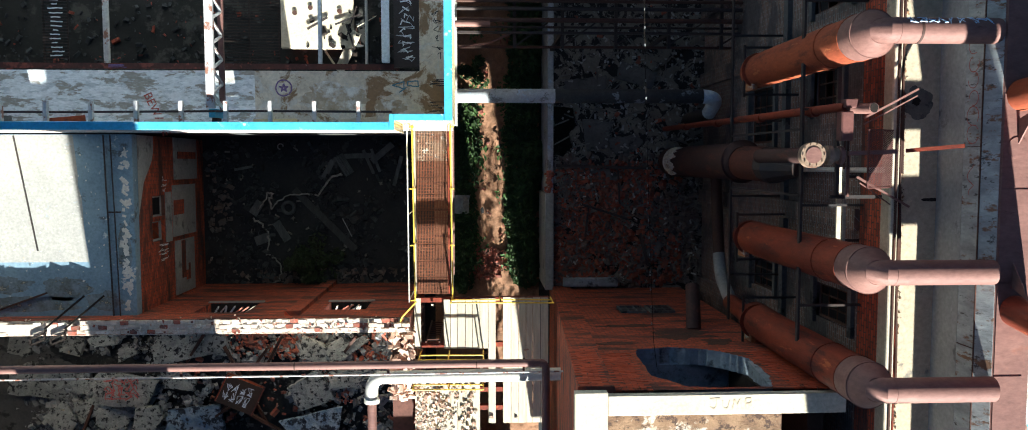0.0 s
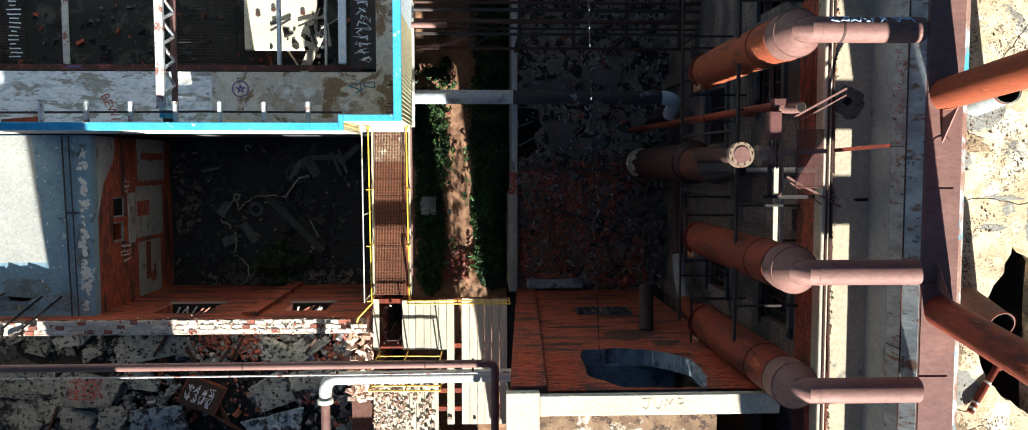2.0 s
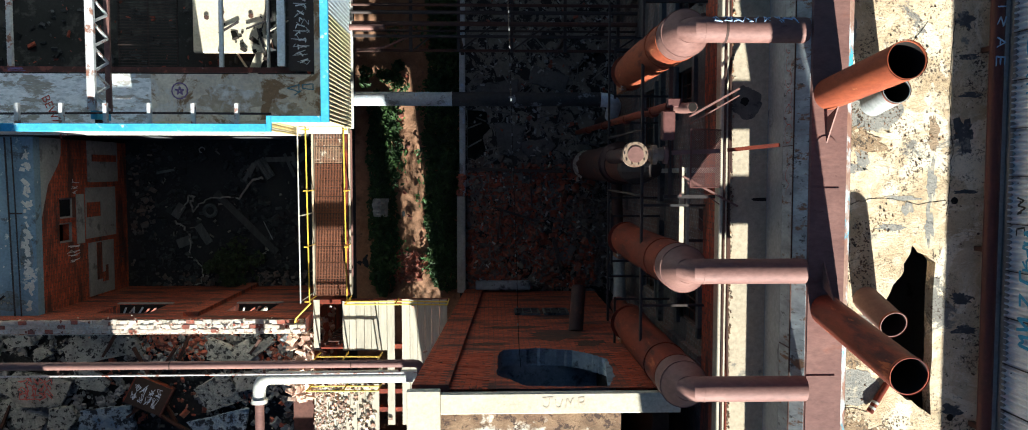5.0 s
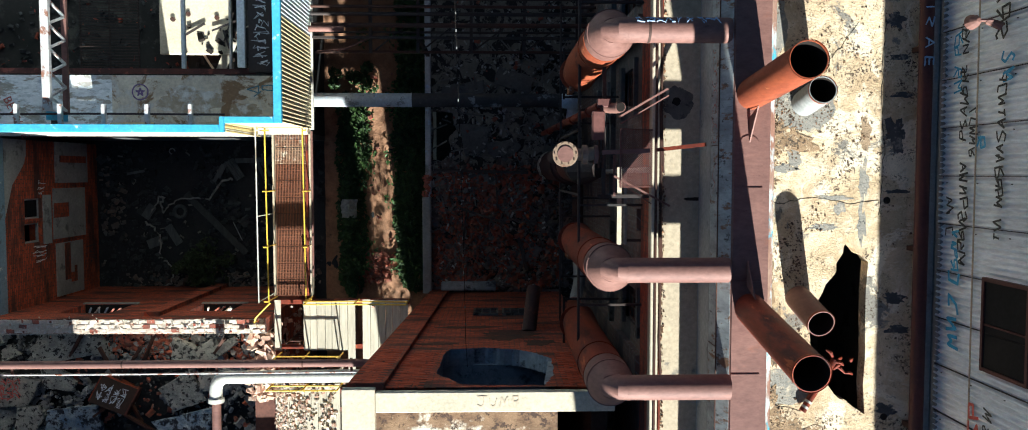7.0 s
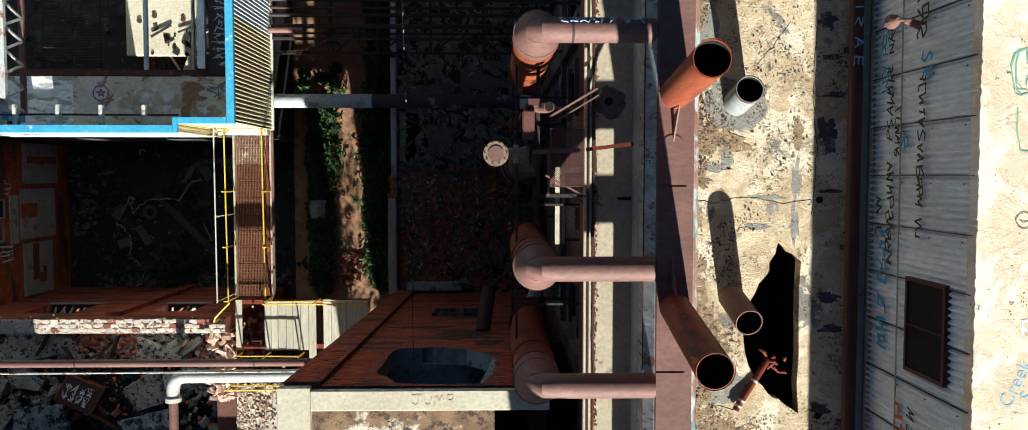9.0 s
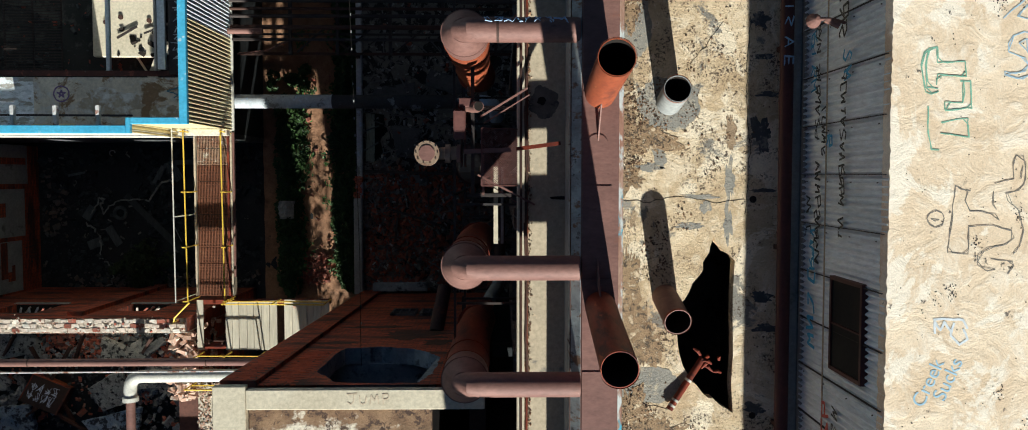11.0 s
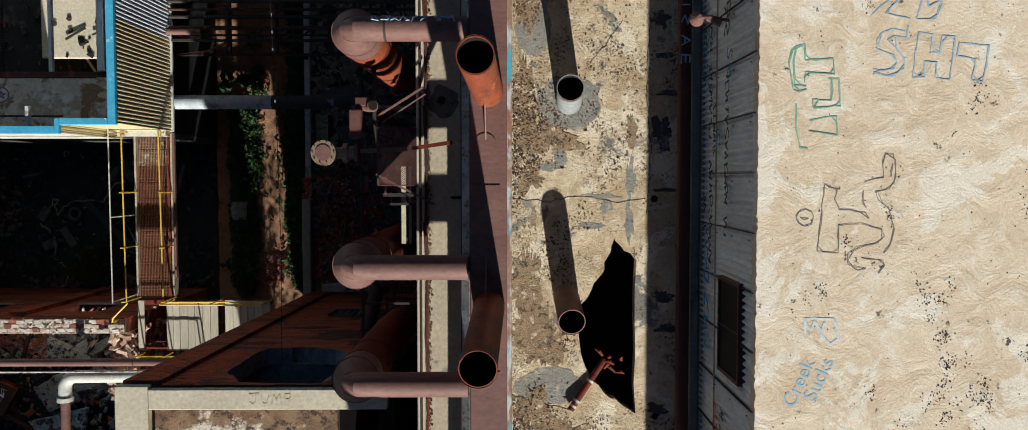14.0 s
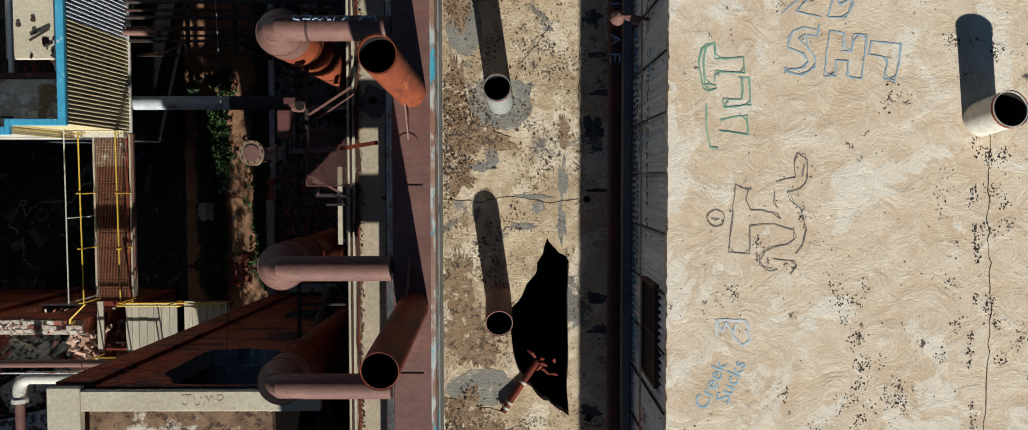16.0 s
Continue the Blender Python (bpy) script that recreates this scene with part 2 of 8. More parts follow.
M_PLASTER_BLUE = mat("pale_blue_plaster", (0.3, 0.345, 0.38), (0.18, 0.215, 0.245), scale=1.5, c3=(0.06, 0.07, 0.08), spread=0.54, patch=2.4, crisp=0.1, bump=0.8, c4=(0.02, 0.022, 0.025), spread4=0.62)
M_ROOF = felt_mat("sanded_roof_felt", (0.83, 0.67, 0.49), (0.69, 0.52, 0.35), (0.9, 0.8, 0.66), (0.6, 0.47, 0.34), (0.12, 0.1, 0.085), tar_at=0.66, speck_at=0.685, crack=0.0, relief=0.35)
M_MIDROOF = felt_mat("peeling_roof", (0.72, 0.56, 0.365), (0.5, 0.36, 0.215), (0.88, 0.75, 0.56), (0.2, 0.19, 0.17), (0.08, 0.055, 0.04), tar_at=0.585, speck_at=0.535, crack=0.0, relief=1.3)
M_LEDGE = mat("ledge_concrete", (0.52, 0.42, 0.29), (0.42, 0.345, 0.245), c3=(0.23, 0.205, 0.165), spread=0.6, patch=1.8, c4=(0.6, 0.47, 0.31), spread4=0.6, patch4=5)
M_CREAM = mat("cream_render", (0.62, 0.54, 0.4), (0.55, 0.47, 0.34), scale=1.5, c3=(0.46, 0.38, 0.28), spread=0.6, patch=2.2, crisp=0.12, c4=(0.3, 0.25, 0.19), spread4=0.66, patch4=6)
M_RENDER_PALE = mat("pale_blue_render", (0.74, 0.8, 0.83), (0.66, 0.73, 0.77), scale=1.0, c3=(0.45, 0.46, 0.46), spread=0.62)
M_PEEL = mat("peeling_white_roof", (0.3, 0.19, 0.11), (0.16, 0.095, 0.055), scale=3, fine=26, bump=0.8, c3=(0.7, 0.63, 0.51), spread=0.53, patch=1.1, c4=(0.075, 0.045, 0.032), spread4=0.53, patch4=5)
M_TERRACE = mat("painted_terrace", (0.22, 0.31, 0.37), (0.155, 0.235, 0.3), scale=0.8, c3=(0.55, 0.58, 0.56), spread=0.62, patch=2.4, crisp=0.04, c4=(0.1, 0.12, 0.13), spread4=0.6, patch4=1.3)
M_DECK = mat("painted_deck", (0.9, 0.92, 0.93), (0.74, 0.78, 0.8), scale=2.2, c3=(0.4, 0.375, 0.33), spread=0.52, patch=2.2, crisp=0.03, c4=(0.6, 0.64, 0.66), spread4=0.53, patch4=5, stretch=(0.55, 1.5, 1))
M_DECK_BARE = mat("bare_deck_concrete", (0.74, 0.68, 0.57), (0.58, 0.52, 0.43), scale=1.6, c3=(0.62, 0.6, 0.56), spread=0.54, patch=2.4, crisp=0.05, c4=(0.27, 0.175, 0.1), spread4=0.52, patch4=0.9, swirl=0.6)
M_BLUE = mat("blue_paint", (0.1, 0.43, 0.63), (0.07, 0.37, 0.58), rough=0.5, scale=2.0, bump=0.08, c3=(0.5, 0.66, 0.72), spread=0.63, patch=3, crisp=0.04, c4=(0.18, 0.16, 0.14), spread4=0.7, patch4=5)
M_TIN_CREAM = mat("cream_sheet", (0.72, 0.62, 0.36), (0.62, 0.52, 0.3), rough=0.55, stretch=(1, 1, 0.3))
M_TIN_GREY = mat("grey_sheet", (0.82, 0.86, 0.88), (0.72, 0.77, 0.79), rough=0.45, piece=0.1, stretch=(1, 1, 0.3), c3=(0.5, 0.5, 0.5), spread=0.64, spec=0.5)
M_WHITE = mat("white_paint", (0.67, 0.64, 0.56), (0.56, 0.525, 0.45), rough=0.6, c3=(0.35, 0.2, 0.13), spread=0.67, patch=4)
M_RUST = mat("rust", (0.25, 0.046, 0.02), (0.15, 0.03, 0.017), rough=0.62, metal=0.25, scale=2.0, c3=(0.075, 0.022, 0.018), spread=0.52, patch=2.2, bump=0.25, crisp=0.12, c4=(0.42, 0.11, 0.04), spread4=0.595, patch4=3.6, stretch=(1.4, 1.4, 0.35))
M_RUST_ORANGE = mat("orange_rust", (0.36, 0.085, 0.032), (0.26, 0.058, 0.025), rough=0.72, metal=0.2, scale=2, c3=(0.15, 0.04, 0.023), spread=0.545, patch=2.4, bump=0.25, crisp=0.12, c4=(0.46, 0.15, 0.055), spread4=0.6, patch4=4.0, stretch=(1.3, 1.3, 0.4))
M_RUST_PINK = mat("chalky_rust_paint", (0.23, 0.117, 0.093), (0.175, 0.086, 0.07), rough=0.65, metal=0.1, c3=(0.29, 0.1, 0.052), spread=0.6, patch=1.6, bump=0.12, crisp=0.2, c4=(0.13, 0.062, 0.05), spread4=0.63, patch4=2.6, stretch=(0.6, 1.4, 1))
M_RUST_DARK = mat("dark_rust", (0.1, 0.045, 0.03), (0.07, 0.04, 0.032), rough=0.75, metal=0.3, c3=(0.16, 0.06, 0.035), spread=0.62)
M_RUST_PLUM = mat("plum_rust_paint", (0.16, 0.066, 0.054), (0.1, 0.042, 0.036), rough=0.68, metal=0.1, c3=(0.24, 0.085, 0.05), spread=0.6, bump=0.15, crisp=0.2)
M_STEEL = mat("dark_steel", (0.05, 0.045, 0.045), (0.07, 0.05, 0.042), rough=0.7, metal=0.4)
M_YELLOW = mat("yellow_paint", (0.78, 0.52, 0.06), (0.7, 0.45, 0.06), rough=0.5, c3=(0.4, 0.17, 0.06), spread=0.66, patch=5, bump=0.1)
M_GRATE = mat("rusty_grating", (0.24, 0.095, 0.05), (0.18, 0.07, 0.038), rough=0.8, metal=0.3, c3=(0.32, 0.15, 0.08), spread=0.6)
M_GRATE_WORN = mat("worn_grating", (0.38, 0.25, 0.165), (0.26, 0.12, 0.07), rough=0.8, metal=0.2, scale=5, c3=(0.62, 0.55, 0.44), spread=0.57, patch=6, crisp=0.05)
M_PLANK = mat("weathered_plank", (0.52, 0.46, 0.35), (0.4, 0.35, 0.27), scale=2.5, piece=0.3, stretch=(6, 0.6, 1), fine=10, bump=0.4)
M_WOOD_DARK = mat("grey_wood", (0.13, 0.128, 0.12), (0.08, 0.08, 0.078), scale=2.5, piece=0.4, stretch=(3, 0.8, 1))
M_DIRT = mat("bare_soil", (0.36, 0.19, 0.105), (0.25, 0.13, 0.07), scale=3, fine=20, c3=(0.1, 0.06, 0.038), spread=0.52, patch=2, crisp=0.25, bump=0.8, lump=0.5)
M_SOIL_DARK = mat("dark_soil", (0.028, 0.031, 0.032), (0.018, 0.02, 0.021), scale=2, bump=0.6, c3=(0.055, 0.058, 0.056), spread=0.6)
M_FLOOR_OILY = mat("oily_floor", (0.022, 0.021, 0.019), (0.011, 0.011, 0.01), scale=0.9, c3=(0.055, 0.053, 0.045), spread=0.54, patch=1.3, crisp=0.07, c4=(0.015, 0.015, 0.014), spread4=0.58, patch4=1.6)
M_LEAF = mat("leaf", (0.035, 0.075, 0.018), (0.055, 0.1, 0.026), rough=0.6, scale=2, piece=0.6, bump=0.0)
M_LEAF_DARK = mat("dark_leaf", (0.035, 0.055, 0.02), (0.05, 0.062, 0.024), rough=0.7, scale=2, piece=0.6, bump=0.0, c3=(0.06, 0.035, 0.02), spread=0.6)
M_BARK = mat("pale_dead_wood", (0.33, 0.32, 0.29), (0.12, 0.115, 0.105), scale=5, c3=(0.03, 0.03, 0.03), spread=0.56, patch=5, crisp=0.03)
M_GLASS_DARK = mat("dirty_glass", (0.012, 0.013, 0.015), (0.02, 0.02, 0.02), rough=0.5, bump=0.05, spec=0.05)
M_MAROON = mat("maroon_paint", (0.08, 0.022, 0.02), (0.055, 0.018, 0.017), rough=0.6, scale=2, c3=(0.14, 0.05, 0.035), spread=0.66)
# near-black, for black marks and for recesses whose shade is coloured in
M_SOOT_SHADE = mat("soot_and_shade", (0.02, 0.017, 0.015), (0.03, 0.022, 0.018), rough=0.95, bump=0.1, spec=0.1)
M_TAR = mat("old_tar", (0.25, 0.235, 0.205), (0.33, 0.3, 0.25), scale=3, bump=0.8, fine=30, c3=(0.55, 0.45, 0.32), spread=0.55, patch=5, crisp=0.12, c4=(0.09, 0.085, 0.08), spread4=0.58, patch4=9)
M_SCRAWL = mat("pale_spray_paint", (0.5, 0.62, 0.78), (0.42, 0.55, 0.72), rough=0.6, bump=0.05)
M_WALL_STAIN = mat("sooty_wall_stain", (0.045, 0.028, 0.022), (0.085, 0.035, 0.022), scale=3, c3=(0.2, 0.05, 0.026), spread=0.54, patch=4, crisp=0.1, stretch=(0.8, 1, 3))
M_CHIPPED = mat("chipped_white_paint", (0.66, 0.64, 0.61), (0.5, 0.48, 0.46), rough=0.6, scale=3, c3=(0.3, 0.14, 0.09), spread=0.53, patch=3.2, crisp=0.05, c4=(0.42, 0.5, 0.58), spread4=0.6, patch4=2)
M_TERRACE_STAIN = mat("terrace_dirt", (0.13, 0.15, 0.145), (0.2, 0.25, 0.28), scale=3.5, c3=(0.06, 0.065, 0.06), spread=0.55, patch=5, crisp=0.05, c4=(0.38, 0.35, 0.26), spread4=0.58, patch4=5)
M_PLATE = mat("rust_streaked_plate", (0.4, 0.17, 0.07), (0.3, 0.12, 0.055), scale=2.5, c3=(0.42, 0.4, 0.35), spread=0.53, patch=3, crisp=0.06, stretch=(1, 1.5, 0.6))
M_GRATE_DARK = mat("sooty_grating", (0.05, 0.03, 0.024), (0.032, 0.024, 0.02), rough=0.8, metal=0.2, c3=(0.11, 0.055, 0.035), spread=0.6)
M_GRITTY = mat("brown_grit_patch", (0.4, 0.28, 0.17), (0.26, 0.18, 0.115), scale=5, fine=40, bump=1.0, c3=(0.6, 0.47, 0.31), spread=0.54, patch=7, crisp=0.05, c4=(0.07, 0.05, 0.038), spread4=0.56, patch4=14)
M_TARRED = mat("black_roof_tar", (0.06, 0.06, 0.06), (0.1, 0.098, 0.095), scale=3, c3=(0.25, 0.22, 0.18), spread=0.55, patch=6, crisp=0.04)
M_EDGE_BEAM = mat("chipped_red_beam", (0.1, 0.032, 0.024), (0.06, 0.024, 0.02), rough=0.7, scale=2, c3=(0.2, 0.06, 0.045), spread=0.55, patch=2.2, crisp=0.04, c4=(0.36, 0.35, 0.34), spread4=0.64, patch4=2.6)
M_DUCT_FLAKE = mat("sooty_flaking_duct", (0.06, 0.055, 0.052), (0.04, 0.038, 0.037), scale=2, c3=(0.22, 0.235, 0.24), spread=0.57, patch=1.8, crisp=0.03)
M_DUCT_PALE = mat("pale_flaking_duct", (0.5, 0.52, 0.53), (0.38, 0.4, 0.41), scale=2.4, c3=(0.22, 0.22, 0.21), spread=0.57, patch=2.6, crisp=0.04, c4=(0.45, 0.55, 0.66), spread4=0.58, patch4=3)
M_SUNLIT_WHITE = mat("sunlit_white_paint", (0.37, 0.355, 0.32), (0.31, 0.3, 0.275), scale=1.5, c3=(0.3, 0.33, 0.345), spread=0.62, patch=3, crisp=0.05, c4=(0.4, 0.33, 0.22), spread4=0.64, patch4=1.8)
M_PIT_BOARD_PALE = mat("dusty_board", (0.11, 0.122, 0.122), (0.065, 0.073, 0.073), scale=2.5, piece=0.4, stretch=(3, 0.8, 1))
M_PIT_BOARD = mat("dark_board", (0.06, 0.063, 0.064), (0.04, 0.042, 0.043), scale=2.5, piece=0.5, stretch=(3, 0.8, 1))
M_RISER_DARK = mat("sooty_red_rust", (0.06, 0.026, 0.021), (0.04, 0.022, 0.02), rough=0.75, metal=0.15, scale=2, c3=(0.1, 0.035, 0.024), spread=0.56, patch=2.4, stretch=(1.4, 1.4, 0.4))
M_INK = {}


def ink(rgb):
    if rgb not in M_INK:
        M_INK[rgb] = mat("spray_paint", rgb, tuple(c * 0.8 for c in rgb), rough=0.6, scale=5, bump=0.05)
    return M_INK[rgb]


# ---- building helpers ----
def mesh_ob(name, bm, material, smooth=False):
    me = bpy.data.meshes.new(name)
    bm.normal_update()
    bm.to_mesh(me)
    bm.free()
    for m in material if isinstance(material, (list, tuple)) else [material]:
        me.materials.append(m)
    if smooth:
        me.polygons.foreach_set("use_smooth", [True] * len(me.polygons))
        me.set_sharp_from_angle(angle=radians(35))
    return new(name, me)


def part(name, bm, material, parent, label="", smooth=False):
    ob = mesh_ob(name, bm, material, smooth)
    ob.parent = parent
    return tagged(ob, label)


def thing(name, label, category, group="", kind="", at=(0, 0, 0)):
    ob = tagged(new(name), label, category, group, kind)
    ob.location = at
    ob.empty_display_size = 0.2
    return ob


def here(parent):
    """Place parts given in world coordinates under a thing."""
    inv = Matrix.Translation(-parent.location)
    for c in parent.children:
        c.matrix_parent_inverse = inv


def bx(bm, x0, y0, z0, x1, y1, z1, m=None, bevel=0.0):
    c = Vector(((x0 + x1) / 2, (y0 + y1) / 2, (z0 + z1) / 2))
    vs = bmesh.ops.create_cube(bm, size=1.0, matrix=Matrix.Translation(c) @ Matrix.Diagonal((abs(x1 - x0), abs(y1 - y0), abs(z1 - z0), 1)))["verts"]
    if bevel:
        es = list({e for v in vs for e in v.link_edges})
        vs = [v for v in bmesh.ops.bevel(bm, geom=es, offset=bevel, segments=1, affect="EDGES")["verts"]]
    if m is not None:
        bmesh.ops.transform(bm, matrix=m, verts=vs)
    return vs


def box(*a, bevel=0.0):
    bm = bmesh.new()
    bx(bm, *a, bevel=bevel)
    return bm


def bar(bm, a, b, w, h=None, up=(0, 0, 1)):
    """A rectangular bar from a to b, w wide and h high."""
    a, b = Vector(a), Vector(b)
    d = (b - a)
    z = d.normalized()
    x = z.cross(Vector(up))
    if x.length < 1e-4:
        x = z.cross(Vector((1, 0, 0)))
    x.normalize()
    y = x.cross(z)
    m = Matrix((x, y, z)).transposed().to_4x4()
    m.translation = (a + b) / 2
    bmesh.ops.create_cube(bm, size=1.0, matrix=m @ Matrix.Diagonal((w, h or w, d.length, 1)))


def tube(bm, pts, radii, n=20, closed=True, wall=0.0):
    """A round pipe through points; radii one or one a point; rings lie across the bisecting planes."""
    pts = [Vector(p) for p in pts]
    if not isinstance(radii, (list, tuple)):
        radii = [radii] * len(pts)
    rings, ref = [], None
    for i, p in enumerate(pts):
        d0 = (p - pts[i - 1]).normalized() if i else (pts[1] - p).normalized()
        d1 = (pts[i + 1] - p).normalized() if i < len(pts) - 1 else d0
        if d0.length < 0.5:
            d0 = d1
        t = (d0 + d1).normalized()
        if ref is None:
            ref = t.orthogonal().normalized()
        ref = (ref - t * ref.dot(t)).normalized()
        s = t.cross(ref)
        k = 1 / max(0.5, t.dot(d0))
        bend = d1 - d0
        ring = []
        for j in range(n):
            a = 2 * math.pi * j / n
            v = ref * math.cos(a) + s * math.sin(a)
            if bend.length > 1e-3:
                bn = (bend - t * bend.dot(t)).normalized()
                v = v + bn * (v.dot(bn) * (k - 1))
            ring.append(bm.verts.new(p + v * radii[i]))
        rings.append(ring)
    for r0, r1 in zip(rings, rings[1:]):
        for j in range(n):
            bm.faces.new((r0[j], r0[(j + 1) % n], r1[(j + 1) % n], r1[j]))
    if closed:
        bm.faces.new(rings[0][::-1])
        bm.faces.new(rings[-1])


def pipe_bm(pts, radii, n=20, closed=True):
    bm = bmesh.new()
    tube(bm, pts, radii, n, closed)
    bmesh.ops.recalc_face_normals(bm, faces=bm.faces)
    return bm


def bend(a, corner, b, r, k=6):
    """Points of a pipe from a round a corner to b with a bend of radius r."""
    a, c, b = Vector(a), Vector(corner), Vector(b)
    d0, d1 = (a - c).normalized(), (b - c).normalized()
    p0, p1 = c + d0 * r, c + d1 * r
    mid = [(p0 * (1 - t) ** 2 + c * 2 * t * (1 - t) + p1 * t ** 2) for t in [i / k for i in range(k + 1)]]
    return [a] + mid + [b]


def hollow(bm, base, top, r, wall=0.012, n=32, inside=False):
    """An open pipe stub: its outside with the rim, or its inside down to a floor."""
    base, top = Vector(base), Vector(top)
    d = (top - base).normalized()
    x = d.orthogonal().normalized()
    y = d.cross(x)
    rings = []
    for p, q in ((top - d * 0.02, r - wall), (base + d * 0.04, r - wall)) if inside else ((base, r), (top, r), (top, r - wall), (top - d * 0.02, r - wall)):
        rings.append([bm.verts.new(p + (x * math.cos(2 * math.pi * j / n) + y * math.sin(2 * math.pi * j / n)) * q) for j in range(n)])
    for r0, r1 in zip(rings, rings[1:]):
        for j in range(n):
            bm.faces.new((r0[j], r0[(j + 1) % n], r1[(j + 1) % n], r1[j]))
    bm.faces.new(rings[-1] if inside else rings[0][::-1])


def blotch(cx, cy, rx, ry, z, seed, rough=0.22, n=40):
    """A thin uneven patch lying on a flat surface."""
    r = random.Random(seed)
    off = r.uniform(0, 99)
    bm = bmesh.new()
    pts = []
    for i in range(n):
        a = 2 * math.pi * i / n
        c, s = math.cos(a), math.sin(a)
        q = 1 + rough * 2.2 * noise.noise(Vector((c * 1.6 + off, s * 1.6, 0))) + rough * noise.noise(Vector((c * 6 + off, s * 6, 3)))
        pts.append((cx + c * rx * q, cy + s * ry * q))
    prism(bm, pts, z - 0.01, z + 0.004)
    return bm


def prism(bm, poly, z0, z1):
    """A flat polygon (x, y), counter-clockwise, between two heights."""
    lo = [bm.verts.new((x, y, z0)) for x, y in poly]
    hi = [bm.verts.new((x, y, z1)) for x, y in poly]
    bm.faces.new(hi)
    bm.faces.new(lo[::-1])
    n = len(poly)
    for i in range(n):
        bm.faces.new((lo[i], lo[(i + 1) % n], hi[(i + 1) % n], hi[i]))


def wall_with_holes(bm, axis, at, thick, a0, a1, z0, z1, holes=()):
    """An upright wall along x or y; holes are (a0, a1, z0, z1) that go through it."""
    us = sorted({a0, a1, *[v for h in holes for v in h[:2] if a0 < v < a1]})
    zs = sorted({z0, z1, *[v for h in holes for v in h[2:] if z0 < v < z1]})
    for u0, u1 in zip(us, us[1:]):
        run = None
        for w0, w1 in zip(zs, zs[1:]):
            cu, cw = (u0 + u1) / 2, (w0 + w1) / 2
            solid = not any(h[0] < cu < h[1] and h[2] < cw < h[3] for h in holes)
            if solid:
                run = [run[0], w1] if run else [w0, w1]
            if run and (not solid or w1 == z1):
                if axis == "x":
                    bx(bm, u0, at, run[0], u1, at + thick, run[1])
                else:
                    bx(bm, at, u0, run[0], at + thick, u1, run[1])
                run = None
    bmesh.ops.remove_doubles(bm, verts=bm.verts, dist=1e-4)


def scatter(name, spots, material, parent=None, label="", category="", kind="stuff"):
    """Many small tilted blocks as one mesh; spots are (x, y, z, sx, sy, sz, tilt)."""
    cube = np.array([(x, y, z) for x in (-.5, .5) for y in (-.5, .5) for z in (-.5, .5)])
    quads = ((0, 1, 3, 2), (4, 6, 7, 5), (0, 4, 5, 1), (2, 3, 7, 6), (0, 2, 6, 4), (1, 5, 7, 3))
    verts, faces = [], []
    for x, y, z, sx, sy, sz, tilt in spots:
        e = Euler((random.uniform(-tilt, tilt), random.uniform(-tilt, tilt), random.uniform(0, 6.28))).to_matrix()
        jig = cube * (sx, sy, sz) * (1 + np.random.uniform(-0.18, 0.18, (8, 1)))
        base = len(verts)
        verts += [tuple(v) for v in jig @ np.array(e).T + (x, y, z)]
        faces += [tuple(base + i for i in q) for q in quads]
    me = bpy.data.meshes.new(name)
    me.from_pydata(verts, [], faces)
    me.materials.append(material)
    ob = new(name, me)
    if parent:
        ob.parent = parent
    return tagged(ob, label, category, "", kind)


def sheet(bm, axis, at, a0, a1, z0, z1, pitch, depth, thick=0.004, per=8, flip=1):
    """A corrugated sheet upright in the plane axis = at, waves along the other axis."""
    k = max(2, int(round((a1 - a0) / pitch * per)))
    cols = []
    for i in range(k + 1):
        a = a0 + (a1 - a0) * i / k
        w = math.sin(2 * math.pi * a / pitch) * depth / 2
        row = []
        for off in (w, w + thick * flip):
            for z in (z0, z1):
                row.append(bm.verts.new((at + off, a, z) if axis == "x" else (a, at + off, z)))
        cols.append(row)
    for c, d in zip(cols, cols[1:]):
        bm.faces.new((c[0], d[0], d[1], c[1]))
        bm.faces.new((c[2], c[3], d[3], d[2]))
        bm.faces.new((c[1], d[1], d[3], c[3]))
        bm.faces.new((c[0], c[2], d[2], d[0]))


def strokes(bm, lines, place, width=0.03):
    """Painted lines as thin ribbons; place maps (u, v) to a point and gives the surface's normal."""
    for k, line in enumerate(lines):
        pts = [Vector(place(u, v)) for u, v in line]
        pts = [p for p, q in zip(pts, [None] + pts[:-1]) if q is None or (p - q).length > 1e-5]
        if len(pts) < 2:
            continue
        nrm = (Vector(place(1, 0)) - Vector(place(0, 0))).cross(Vector(place(0, 1)) - Vector(place(0, 0))).normalized()
        pts = pts[:1] + [r for p, q in zip(pts, pts[1:]) for r in (p.lerp(q, 0.12), p.lerp(q, 0.88), q)]
        legs = [(q - p).normalized() for p, q in zip(pts, pts[1:])]
        rims = []
        for i, p in enumerate(pts):
            d = legs[max(0, i - 1)] + legs[min(i, len(legs) - 1)]
            d = legs[max(0, i - 1)] if d.length < 0.3 else d.normalized()
            s = d.cross(nrm) * width / 2
            p = p + nrm * (0.0001 * (i % 42) + 0.0004 * (k % 6))
            rims.append((bm.verts.new(p - s), bm.verts.new(p + s)))
        for (a, b), (c, d) in zip(rims, rims[1:]):
            bm.faces.new((a, c, d, b))


# ---- ground and the large structure ----
def structure(name, bm, material, label, category, smooth=False):
    return tagged(mesh_ob(name, bm, material, smooth), label, category, "", "structure")


